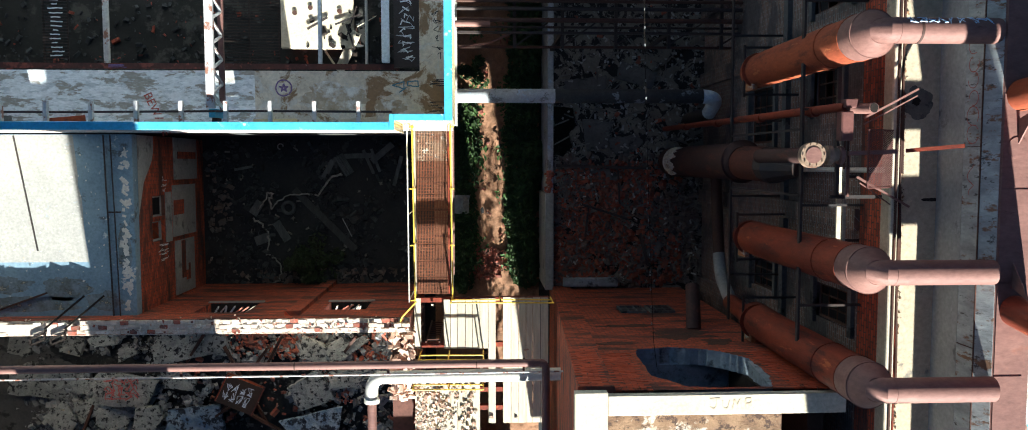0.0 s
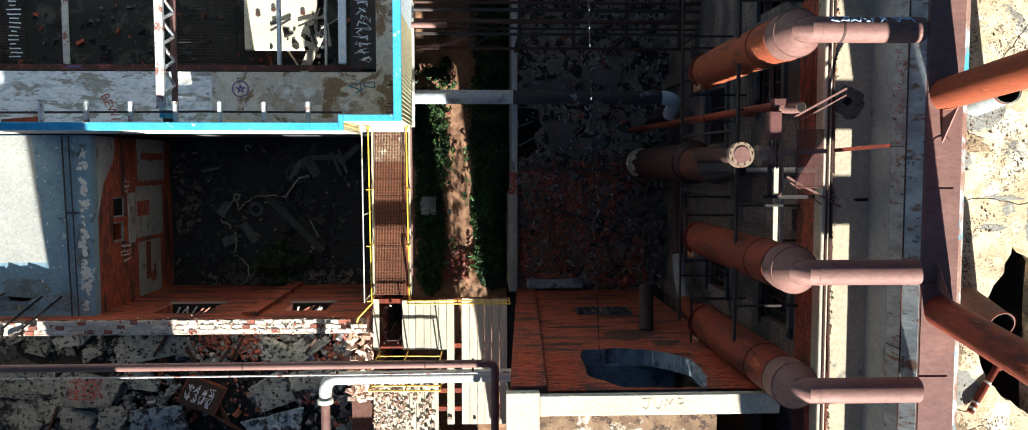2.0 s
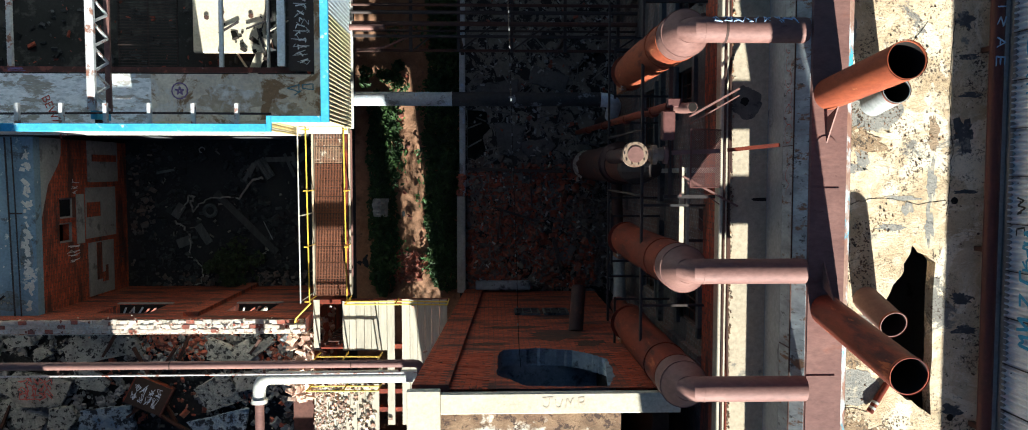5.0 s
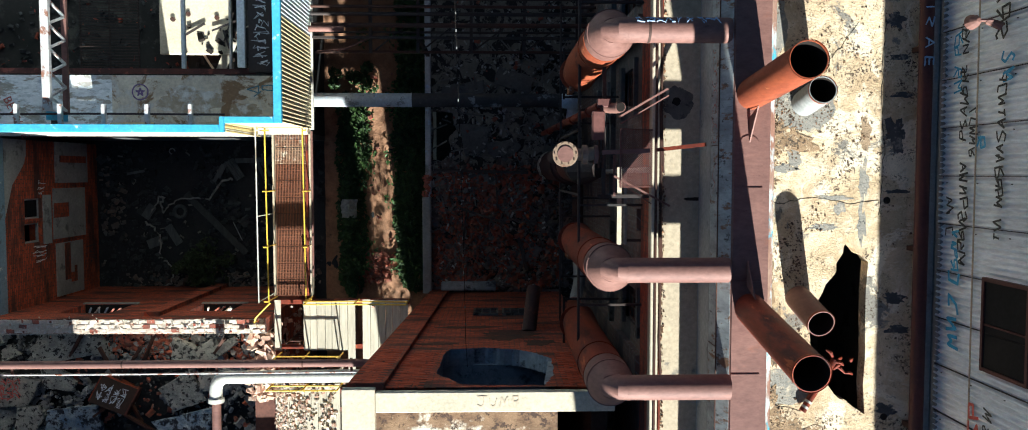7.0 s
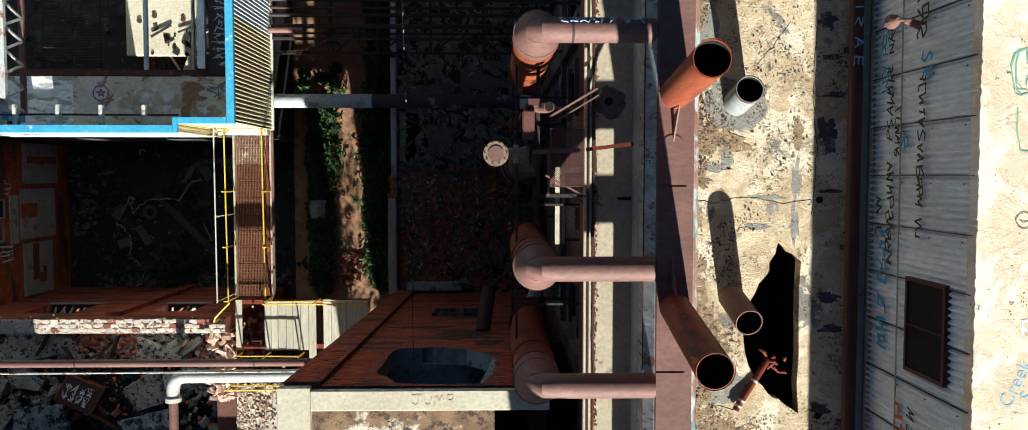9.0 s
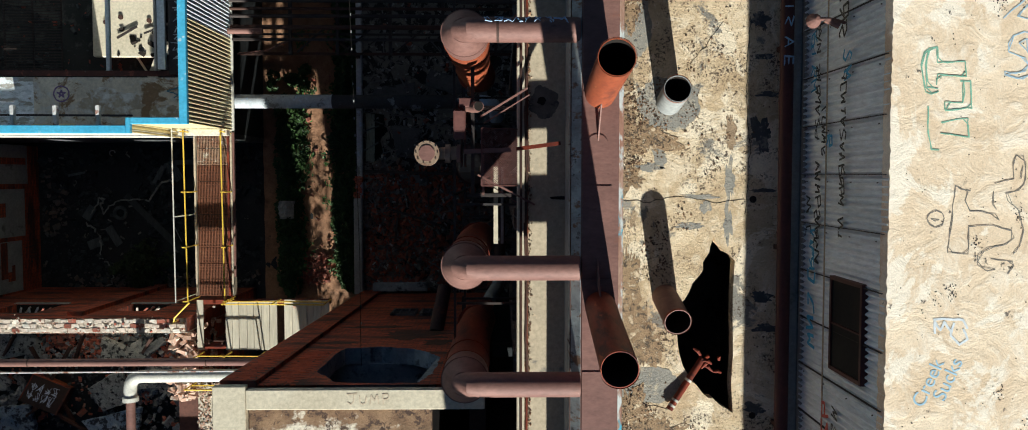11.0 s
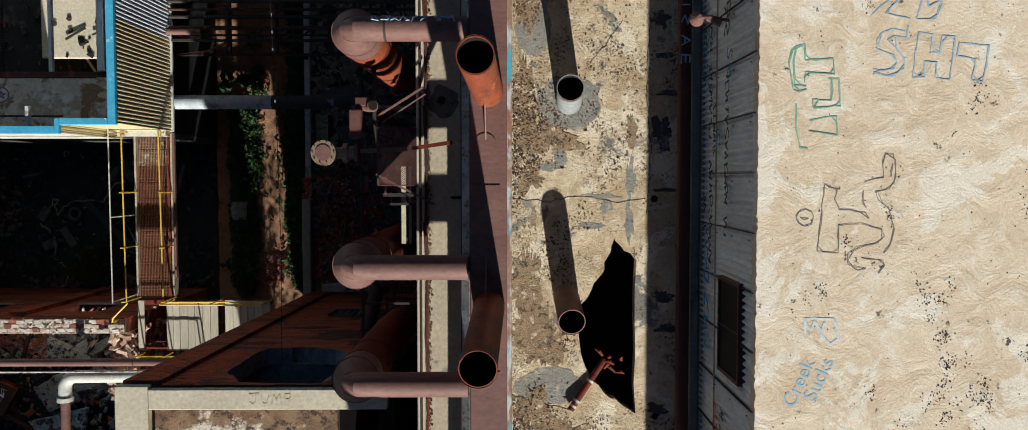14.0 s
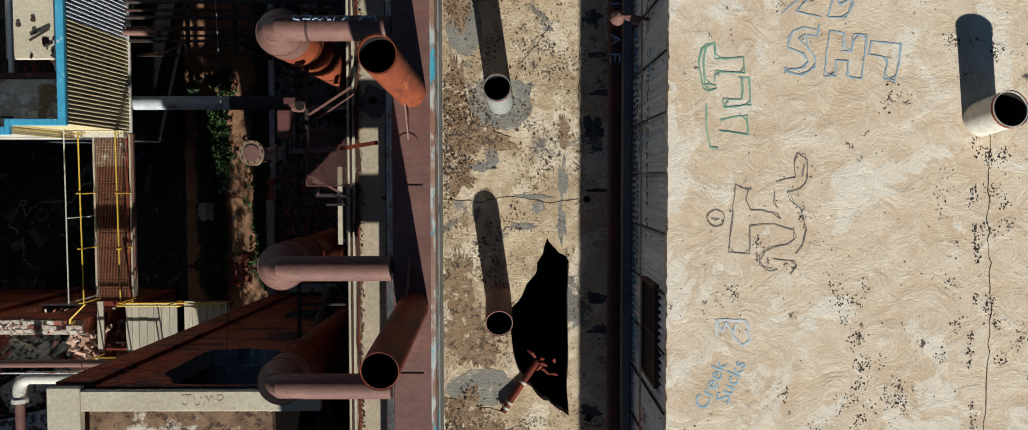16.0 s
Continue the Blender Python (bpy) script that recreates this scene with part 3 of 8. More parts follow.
bm = bmesh.new()
bmesh.ops.create_grid(bm, x_segments=2, y_segments=2, size=600, matrix=Matrix.Translation((0, 0, -0.3)))
structure("ground", bm, M_SOIL_DARK, "dark soil around the ruined factory", "ground")

bm = bmesh.new()
bmesh.ops.create_grid(bm, x_segments=60, y_segments=160, size=1.0, matrix=Matrix.Translation((0.33, 0.2, -0.24)) @ Matrix.Diagonal((1.73, 9.5, 1, 1)))
for v in bm.verts:
    v.co.z += 0.09 * noise.noise(v.co * 1.7) + 0.04 * noise.noise(v.co * 6)
    if v.co.y > 1.9:
        v.co.z = max(-0.292, v.co.z - 0.12 * min(1.0, (v.co.y - 1.9) / 0.5))
structure("trench_floor", bm, M_DIRT, "bare brown soil on the floor of the trench", "ground", True)

# retaining wall between trench and rubble yard
structure("wall_retaining", box(2.06, -3.9, -0.3, 2.32, -0.95, 2.25, bevel=0.02), M_CONC, "plain grey concrete retaining wall", "wall")
structure("wall_retaining_old", box(2.14, -0.95, -0.3, 2.32, 9, 2.1, bevel=0.02), M_DUCT_PALE, "retaining wall with flaking pale blue paint", "wall")
scatter("wall_stub_bricks", [(2.2 + random.gauss(0, 0.05), random.uniform(-0.95, -0.3), 2.13, random.uniform(0.05, 0.14), 0.06, 0.06, 0.4) for _ in range(40)], M_BRICK_PIECE, label="loose bricks on the broken end of the retaining wall", category="rubble")

# the tall brick building to the east
holes = [(1.0, 1.85, 9.95, 11.3), (-3.15, -2.45, 10.3, 11.8), (0.45, 1.78, 6.2, 7.85), (-3.08, -2.38, 6.45, 8.05), (3.0, 3.9, 9.9, 11.6)]
bm = bmesh.new()
wall_with_holes(bm, "y", 6.95, 0.3, -9.5, 12, 1.6, 12.9, holes)
wall_east = structure("wall_east_building", bm, M_BRICK_PALE, "weathered brown brick wall with broken windows", "wall")
bm = bmesh.new()
for a in ((6.95, -9.8, 11.5, -9.5), (6.95, 12, 11.5, 12.3)):
    bx(bm, a[0], a[1], 1.6, a[2], a[3], 12.9)
# unseen wall, added across the alley to block low sun
structure("alley_sun_block", box(6.305, -6.3, 1.6, 6.945, -6.0, 12.0), M_BRICK_PALE, "unseen brick wall added to keep sun out of the alley", "wall")
structure("wall_east_ends", bm, M_BRICK_PALE, "weathered brown brick end walls", "wall")
structure("floor_east_building", box(7.25, -9.5, 8.8, 11.57, 12, 9.0), M_CONC_DARK, "dark dusty concrete upper floor", "floor")
bm = bmesh.new()
bx(bm, 6.88, -9.8, 12.9, 8.05, 12.3, 13.2)
structure("roof_ledge", bm, M_LEDGE, "buff concrete roof ledge with stains", "roof")
structure("duct_upstand", box(7.662, -9.8, 13.2, 8.44, 12.3, 13.9), M_CONC, "grey concrete upstand under the roof duct", "roof")
structure("roof_curb", box(6.85, -9.8, 13.2, 6.98, 12.3, 13.28, bevel=0.015), M_CREAM, "pale weathered curb along the roof edge", "roof")


def jagged(pts, k=5, amp=0.05):
    out = []
    for i, p in enumerate(pts):
        q = pts[(i + 1) % len(pts)]
        for j in range(k):
            f = j / k
            x, y = p[0] * (1 - f) + q[0] * f, p[1] * (1 - f) + q[1] * f
            out.append((x + random.uniform(-amp, amp), y + random.uniform(-amp, amp)))
    return out


def sheet_with_hole(bm, x0, y0, x1, y1, ring, z0, z1, reveal=0):
    """A slab whose middle is cut away along a ring of points."""
    edge = []
    cx, cy = sum(p[0] for p in ring) / len(ring), sum(p[1] for p in ring) / len(ring)
    for p in ring:
        dx, dy = p[0] - cx, p[1] - cy
        k = min((x1 - cx) / dx if dx > 1e-6 else 1e9, (x0 - cx) / dx if dx < -1e-6 else 1e9, (y1 - cy) / dy if dy > 1e-6 else 1e9, (y0 - cy) / dy if dy < -1e-6 else 1e9)
        edge.append((cx + dx * k, cy + dy * k))
    corners = [(x0, y0), (x1, y0), (x1, y1), (x0, y1)]
    n = len(ring)
    v = {}

    def at(p, z):
        key = (round(p[0], 4), round(p[1], 4), z)
        if key not in v:
            v[key] = bm.verts.new((p[0], p[1], z))
        return v[key]

    for i in range(n):
        a, b, c, d = ring[i], ring[(i + 1) % n], edge[(i + 1) % n], edge[i]
        on = lambda p: {s for s, t in ((0, abs(p[1] - y0) < 1e-6), (1, abs(p[0] - x1) < 1e-6), (2, abs(p[1] - y1) < 1e-6), (3, abs(p[0] - x0) < 1e-6)) if t}
        poly = [a, b, c]
        if not on(c) & on(d):
            poly += [q for q in corners if abs((q[0] - c[0]) * (q[1] - c[1])) < 1e-6 and abs((q[0] - d[0]) * (q[1] - d[1])) < 1e-6][:1]
        poly.append(d)
        bm.faces.new([at(p, z1) for p in poly])
        bm.faces.new([at(p, z0) for p in poly][::-1])
        bm.faces.new([at(a, z0), at(b, z0), at(b, z1), at(a, z1)]).material_index = reveal
    bmesh.ops.recalc_face_normals(bm, faces=bm.faces)


hole = jagged([(9.95, -1.95), (9.5, -2.6), (9.62, -3.4), (10.0, -3.95), (10.55, -4.3), (10.52, -1.7), (10.16, -1.32)], 5, 0.035)[::-1]
bm = bmesh.new()
sheet_with_hole(bm, 8.05, -9.8, 11.6, 12.3, hole, 13.0, 13.25)
structure("roof_middle", bm, M_MIDROOF, "buff peeling roof with grey patches and a jagged hole", "roof")

# yard floor with a ragged hole beside the retaining wall
pit_ring = jagged([(2.36, 1.7), (2.36, 0.18), (2.68, 0.18), (2.94, 0.44), (2.84, 0.84), (3.08, 1.14), (2.94, 1.64)], 6, 0.025)
bm = bmesh.new()
sheet_with_hole(bm, 2.32, -3.9, 6.95, 9, pit_ring, 1.6, 1.95)
structure("yard_floor", bm, M_YARD, "dirty peeling concrete yard strewn with rubble", "floor")

# the higher block with its corrugated side
bm = bmesh.new()
er = random.Random(5)
edge = [(11.55 + er.choice((0, 0, 0.01)) + er.uniform(-0.007, 0.007), 30 - 0.05 * i) for i in range(881)]
prism(bm, edge + [(60, -14), (60, 30)], 16.3, 16.5)
structure("roof_upper", bm, M_ROOF, "sandy felt roof with scuffs and graffiti", "roof")
structure("wall_upper_base", box(11.565, -14, 12.9, 11.75, 30, 13.62), M_CONC, "grey concrete base under corrugated sheets", "wall")
structure("base_flashing", box(11.4, -14, 13.252, 11.56, 30, 13.46, bevel=0.02), M_CONC, "pale grey flashing kerb at the foot of the sheets", "trim")
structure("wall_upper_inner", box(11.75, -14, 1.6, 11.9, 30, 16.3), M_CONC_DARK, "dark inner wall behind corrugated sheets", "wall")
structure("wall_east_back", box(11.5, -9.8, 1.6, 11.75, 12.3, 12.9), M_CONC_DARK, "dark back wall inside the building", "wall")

# the brick tower, whose west side leans inwards to its foot
def batter(bm):
    for v in bm.verts:
        v.co.x += 0.055 * (12.9 - v.co.z) * (6.3 - v.co.x) / 4.6


ring = jagged([(3.1, 10.41), (3.2, 9.96), (3.95, 9.8), (4.7, 10.0), (5.12, 10.45), (5.34, 10.8), (5.33, 12.05), (5.22, 12.38), (5.1, 12.78), (4.32, 12.8), (3.64, 12.7), (3.36, 12.25), (3.12, 11.97), (3.13, 11.38)], 9, 0.022)[::-1]
bm = bmesh.new()
sheet_with_hole(bm, 2.33, 1.6, 6.3, 12.9, ring, -0.35, 0.0, 1)
for v in bm.verts:
    v.co = Vector((v.co.x, -3.9 + v.co.z, v.co.y))
bmesh.ops.recalc_face_normals(bm, faces=bm.faces)
bx(bm, 1.7, -4.25, -0.3, 2.33, -3.82, 12.9)
batter(bm)
wall_tower = structure("wall_tower_north", bm, [M_BRICK, M_PLASTER_BLUE], "red brick tower wall with a large broken hole", "wall")
bm = box(1.7, -9.2, -0.3, 2.05, -4.25, 12.9)
batter(bm)
structure("wall_tower_west", bm, M_BRICK, "red brick side wall of the tower", "wall")
# the shade on this side is put into a near-black colour
structure("wall_tower_east", box(6.0, -9.2, 1.6, 6.3, -4.25, 12.19), M_SOOT_SHADE, "side wall of the tower, coloured black for its shade", "wall")
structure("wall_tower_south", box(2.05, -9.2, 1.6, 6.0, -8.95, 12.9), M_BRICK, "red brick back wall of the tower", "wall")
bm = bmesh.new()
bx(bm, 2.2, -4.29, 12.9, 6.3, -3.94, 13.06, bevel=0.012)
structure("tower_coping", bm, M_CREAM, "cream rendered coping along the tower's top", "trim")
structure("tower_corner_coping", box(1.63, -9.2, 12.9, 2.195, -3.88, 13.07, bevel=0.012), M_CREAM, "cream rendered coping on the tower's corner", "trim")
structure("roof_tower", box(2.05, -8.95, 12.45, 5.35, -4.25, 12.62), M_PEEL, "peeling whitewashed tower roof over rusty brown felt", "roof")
# side of a deep shaft added to hold the dark beside the roof
structure("roof_gutter_side", box(5.3, -8.95, 4.2, 5.35, -4.25, 12.44), M_SOOT_SHADE, "side of the added shaft, coloured black for shade", "wall")
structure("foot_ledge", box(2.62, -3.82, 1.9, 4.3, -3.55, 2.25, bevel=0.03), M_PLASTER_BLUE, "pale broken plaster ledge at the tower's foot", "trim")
# shaft floor, its shade coloured in
structure("shaft_floor", box(5.35, -8.95, 4.0, 6.0, -4.25, 4.2), M_SOOT_SHADE, "floor of the added shaft beside the tower roof, black for shade", "floor")
structure("floor_tower", box(2.05, -8.95, 9.4, 5.29, -4.25, 9.88), M_PLASTER_BLUE, "pale blue plastered floor seen through the tower hole", "floor")

# the western terrace and its brick walls round the pit
structure("roof_terrace", box(-16, -4.02, 4.75, -8.93, 0.72, 5.05), M_TERRACE, "pale blue-white painted terrace roof, worn and stained", "roof")
# cream patch cut to the sunlit area; sunlight is put into its colour
bm = bmesh.new()
prism(bm, [(-16, -2.6)] + [(-10.12 + 0.06 * noise.noise(Vector((i * 0.9, 3, 0))) - 0.03 * i, -2.6 + 0.33 * i) for i in range(11)] + [(-16, 0.7)], 5.046, 5.054)
structure("terrace_white_paint", bm, M_SUNLIT_WHITE, "worn cream-white patch drawn over the terrace's sunlit area", "roof")
bm = bmesh.new()
wall_with_holes(bm, "y", -9.3, 0.35, -4.1, 0.72, -0.3, 4.75, [(-1.53, -0.95, 2.98, 3.82), (-2.22, -1.65, 3.02, 3.86)])
structure("wall_pit_west", bm, M_BRICK, "red brick wall with two dark windows", "wall")
bm = bmesh.new()
wall_with_holes(bm, "x", -4.4, 0.38, -16, -1.75, -0.3, 5.62, [(-7.6, -6.2, 3.3, 4.75), (-4.2, -3.05, 3.3, 4.5)])
wall_pit = structure("wall_pit_south", bm, M_BRICK, "broken red brick wall with two window openings", "wall")
bm = bmesh.new()
wall_with_holes(bm, "x", -4.43, 0.027, -16, -1.75, 1.0, 5.58, [(-7.6, -6.2, 3.3, 4.75), (-4.2, -3.05, 3.3, 4.5)])
part("lime_render", bm, M_LIME, wall_pit)
bm = bmesh.new()
bx(bm, -8.945, -0.52, 0.4, -8.9, 0.72, 2.25)
bx(bm, -8.945, -2.2, 0.6, -8.9, -0.68, 2.42)
bx(bm, -8.945, -3.95, 0.8, -8.9, -2.34, 2.32)
plinth = structure("wall_plinth", bm, M_CONC, "grey rendered plinth panels on the brick wall", "wall")
for y0, y1, z0, z1 in ((0.1, 0.31, 0.5, 2.05), (-1.56, -1.12, 1.6, 2.43), (-3.5, -2.36, 1.57, 1.9), (-3.6, -3.3, 1.2, 1.56), (-3.3, -3.1, 1.2, 1.36)):
    part("red_mark", box(-8.899, y0, z0, -8.894, y1, z1), M_BRICK, plinth, "brick-red painted mark")
structure("window_surround", box(-8.945, -2.3, 2.55, -8.9, -0.86, 2.96, bevel=0.01), M_CONC, "grey rendered sill band under the pit windows", "trim")
bm = bmesh.new()
ring = ((0.71, 4.74), (-1.42, 4.74), (-1.1, 4.62), (-0.55, 4.4), (-0.2, 4.05), (0.05, 3.82), (0.3, 3.72), (0.71, 3.7))
near, far_ = ([bm.verts.new((px, py, pz)) for py, pz in ring] for px in (-8.925, -8.96))
bm.faces.new(near)
for i in range(len(ring)):
    j = (i + 1) % len(ring)
    bm.faces.new((near[i], far_[i], far_[j], near[j]))
bmesh.ops.recalc_face_normals(bm, faces=bm.faces)
structure("plaster_patch", bm, M_CONC, "grey plaster remnant on the brick wall's top", "wall")

# the blue-edged building in the north-west
bm = bmesh.new()
bx(bm, -5.6, 0.8, 5.35, -0.6, 2.3, 5.6)
bx(bm, -1.45, 2.3, 5.35, -0.6, 10, 5.6)
structure("floor_deck_bare", bm, M_DECK_BARE, "bare tan concrete deck with water stains and graffiti", "floor")
structure("floor_deck", box(-16, 0.8, 5.35, -5.6, 2.3, 5.6), M_DECK, "concrete deck with flaking white paint and graffiti", "floor")
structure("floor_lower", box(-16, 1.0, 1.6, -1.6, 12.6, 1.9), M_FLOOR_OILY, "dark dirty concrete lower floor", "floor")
under = bmesh.new()
wall_with_holes(under, "x", 0.85, 0.15, -16, -1.4, -0.3, 5.34, [(-5.12, -2.9, 3.2, 5.2)])
structure("wall_lower_south", under, M_CONC_DARK, "low dark grey wall under the deck", "wall")
structure("wall_lower_east", box(-1.6, 1.0, -0.3, -1.4, 12.6, 5.34), M_SOIL_DARK, "black wall under the deck", "wall")
structure("wall_north", box(-16, 12.6, -0.3, -2, 12.9, 11.5), M_RENDER_PALE, "pale rendered wall closing the ruin", "wall")
structure("wall_north_brick", box(-1.99, 12.6, -0.3, 7, 12.9, 9), M_BRICK_PALE, "brick wall closing the ruin", "wall")
structure("wall_far_west", box(-16.3, -12, -0.3, -16, 14.3, 9), M_BRICK_PALE, "brick wall closing the ruin", "wall")

# unseen blocks added to the south to shade the ruin
structure("shade_shaft", box(6.52, -11, -0.3, 7.3, -9.85, 18.0), M_BRICK_PALE, "unseen tall brick shaft added to shade the tower's edge", "building")
structure("wall_tower_back_foot", box(2.5, -10.4, -0.3, 6.3, -9.21, 6.9), M_CONC_DARK, "unseen grey block added behind the tower for shade", "building")
structure("wall_tower_back", box(1.9, -10.4, 6.9, 6.3, -9.21, 12.4), M_CONC_DARK, "unseen jettied block added behind the tower for shade", "building")
structure("wall_south_block", box(-16, -13, -0.3, 1.07, -9.5, 6.2), M_CONC_DARK, "unseen grey block added to shade the ruin", "building")
structure("wall_south_tall_block", box(-8.73, -13, 6.2, -6.0, -9.5, 15), M_CONC_DARK, "unseen tall block added to shade the ruin", "building")

for y0, y1, z0, z1 in holes:
    for z, nm in ((z0 - 0.14, "window_ledge"), (z1, "lintel")):
        ob = part(nm, box(6.87, y0 - 0.12, z, 7.0, y1 + 0.12, z + 0.14), M_CONC_DARK, wall_east)
for y in (-3.75, -1.05, 2.45, 4.5):
    part("pilaster", box(6.82, y - 0.2, 1.95, 6.949, y + 0.2, 12.1), M_BRICK_PALE, wall_east)
part("cornice", box(6.89, -9.5, 12.15, 6.948, 12, 12.895), M_BRICK, wall_east, "rust-stained brick cornice")
part("string_course", box(6.84, -9.5, 8.5, 6.955, 12, 8.72), M_CONC_DARK, wall_east)
for x in (-4.85,):
    part("pilaster", box(x - 0.2, -4.017, -0.3, x + 0.2, -3.9, 5.3), M_BRICK, wall_pit)
for x0, x1 in ((-7.6, -6.2), (-4.2, -3.05)):
    part("dark_sill", box(x0 + 0.01, -4.39, 3.3, x1 - 0.01, -4.03, 3.33), M_SOOT_SHADE, wall_pit)
    part("pale_lintel", box(x0 - 0.08, -4.06, 3.12, x1 + 0.08, -3.99, 3.29), M_CONC, wall_pit)
    for k in range(7):
        bm = bmesh.new()
        a = x0 + 0.12 + k * (x1 - x0 - 0.4) / 7
        bar(bm, (a, -4.3, 3.36), (a + random.uniform(0.1, 0.35), -4.08, random.uniform(3.4, 3.7)), 0.04, 0.04)
        part("broken_frame", bm, random.choice([M_WHITE, M_LIME, M_BRICK_PIECE]), wall_pit)

# ---- large pipes on the east building ----
def gooseneck(y, z_top, foot, mat_body, label, graffiti=False):
    """A wide riser that turns over through a tapered elbow into the duct."""
    x = 6.02
    paint = M_RUST_PINK
    t = thing("gooseneck_pipe", label, "pipe", "gooseneck pipes", at=(x, y, foot))
    pts = [(6.1, y, foot), (x, y, foot + 1.6), (x, y, z_top - 0.72)]
    part("riser", pipe_bm(pts, 0.36, 32), mat_body, t, smooth=True)
    cap = part("cone_cap", pipe_bm([(x, y, z_top - 0.72), (x, y, z_top - 0.3), (x, y, z_top - 0.04)], [0.365, 0.365, 0.19], 32), paint, t, "chalky conical cap", True)
    part("cap_rim", pipe_bm([(x, y, z_top - 0.33), (x, y, z_top - 0.29)], 0.372, 32), paint, cap, smooth=True)
    bow = [(x, y, z_top - 0.3), (x, y, z_top - 0.11), (x + 0.12, y, z_top), (x + 0.22, y, z_top)]
    part("elbow", pipe_bm(bow, 0.19, 28), paint, t, "small mitred elbow", True)
    part("arm", pipe_bm([(x + 0.2, y, z_top), (7.78, y, z_top)], 0.19, 28), paint, t, "chalky horizontal pipe", True)
    for xx in (x + 0.2, x + 0.5) if graffiti else (x + 0.2,):
        part("seam_band", pipe_bm([(xx, y, z_top), (xx + 0.04, y, z_top)], 0.195, 28), M_RUST_DARK if xx > x + 0.4 else paint, t, smooth=True)
    for zz in (foot + 0.35, z_top - 1.6, z_top - 0.74):
        part("hoop", pipe_bm([(x, y, zz), (x, y, zz + 0.03)], 0.375, 32), mat_body, t, smooth=True)
    part("foot_plate", box(5.85, y - 0.42, foot - 0.12, 5.95, y + 0.1, foot + 0.5), M_PLATE, t, "rust-streaked pale steel plate")
    bm = bmesh.new()
    for s in (-0.5, 0.5):
        bar(bm, (5.75, y + s, foot + 0.25), (6.94, y + s, foot + 0.25), 0.045)
    bar(bm, (5.75, y - 0.55, foot + 0.25), (5.75, y + 0.55, foot + 0.25), 0.045)
    part("bracket", bm, M_STEEL, t, "dark steel bracket")
    if graffiti:
        gr = random.Random(4)
        for k in range(9):
            x0 = x + 0.3 + k * 0.15
            pts = []
            for i in range(6):
                a = radians(gr.uniform(20, 65))
                pts.append((x0 + gr.uniform(0, 0.16), y + 0.195 * math.cos(a), z_top + 0.195 * math.sin(a)))
            part("pale_scrawl", pipe_bm(pts, 0.009, 5), M_SCRAWL, t, "pale blue sprayed scrawl")
    here(t)
    return t


gooseneck(1.94, 14.45, 8.9, M_RUST_ORANGE, "wide orange rusty gooseneck pipe up the brick wall", True)
gooseneck(-1.67, 14.55, 8.6, M_RUST, "wide red rusty gooseneck pipe up the brick wall")
gooseneck(-3.44, 14.65, 9.1, M_RUST, "wide red rusty gooseneck pipe beside the tower")

# the dark riser in the middle with its painted end
t = thing("dark_riser", "dark rusty riser with white paint scrawl at its foot", "pipe", at=(5.98, 0, 1.95))
part("lower_pipe", pipe_bm([(5.98, 0.0, 1.95), (5.98, 0, 8.3)], 0.43, 32), M_RISER_DARK, t, smooth=True)
part("collar", pipe_bm([(5.99, 0.0, 8.25), (5.99, 0, 8.42), (5.99, 0, 8.43), (5.99, -0.02, 8.55)], [0.49, 0.49, 0.44, 0.38], 32), M_RISER_DARK, t, smooth=True)
part("upper_pipe", pipe_bm([(6.0, -0.02, 8.4), (6.05, -0.06, 9.9)], 0.37, 28), M_RISER, t, smooth=True)
part("mitred_cap", pipe_bm([(6.05, -0.06, 9.88), (6.08, -0.08, 10.15), (6.3, -0.14, 10.75)], [0.375, 0.375, 0.16], 12), M_STEEL, t, "dark grey mitred cap")
sw = random.Random(9)
bm = bmesh.new()
lo, hi = [], []
for i in range(31):
    a = radians(95 + 150 * i / 30)
    c, s = math.cos(a), math.sin(a)
    z = 3.6 + 0.7 * noise.noise(Vector((i * 0.35, 2.2, 0))) + sw.uniform(-0.1, 0.1)
    z = min(z, 2.6 + 0.35 * min(i, 30 - i))
    lo.append(bm.verts.new((5.98 + 0.437 * c, 0.437 * s, 2.6)))
    hi.append(bm.verts.new((5.98 + 0.437 * c, 0.437 * s, z + 0.1)))
for i in range(30):
    bm.faces.new((lo[i], lo[i + 1], hi[i + 1], hi[i]))
part("white_patch", bm, M_CHIPPED, t, "chipped white paint patch", True)
for k in range(5):
    line_ = []
    for i in range(7):
        a = radians(112 + 24 * k + 5 * i + sw.uniform(-3, 3))
        z = 2.9 + (0.6 if i % 2 else 0.0) + sw.uniform(-0.08, 0.08)
        line_.append((5.98 + 0.44 * math.cos(a), 0.44 * math.sin(a), z))
    part("white_scrawl", pipe_bm(line_, 0.026, 6), M_WHITE, t, "white painted scrawl")
here(t)

# the rectangular duct along the ledge
t = thing("roof_duct", "long rusty rectangular roof duct with painted side", "duct", at=(8.1, 0, 13.2))
part("duct_body", box(7.8, -9.5, 13.9, 8.38, 12, 14.6, bevel=0.02), [M_RUST_PINK], t)
bm = bmesh.new()
prof = ((7.8, 13.902), (7.665, 13.902), (7.668, 14.34), (7.795, 14.585), (7.8, 14.585))
rows = [[bm.verts.new((px, yy, pz)) for px, pz in prof] for yy in (-9.5, 12)]
for i in range(4):
    bm.faces.new((rows[0][i], rows[0][i + 1], rows[1][i + 1], rows[1][i]))
for r_ in rows:
    bm.faces.new(r_)
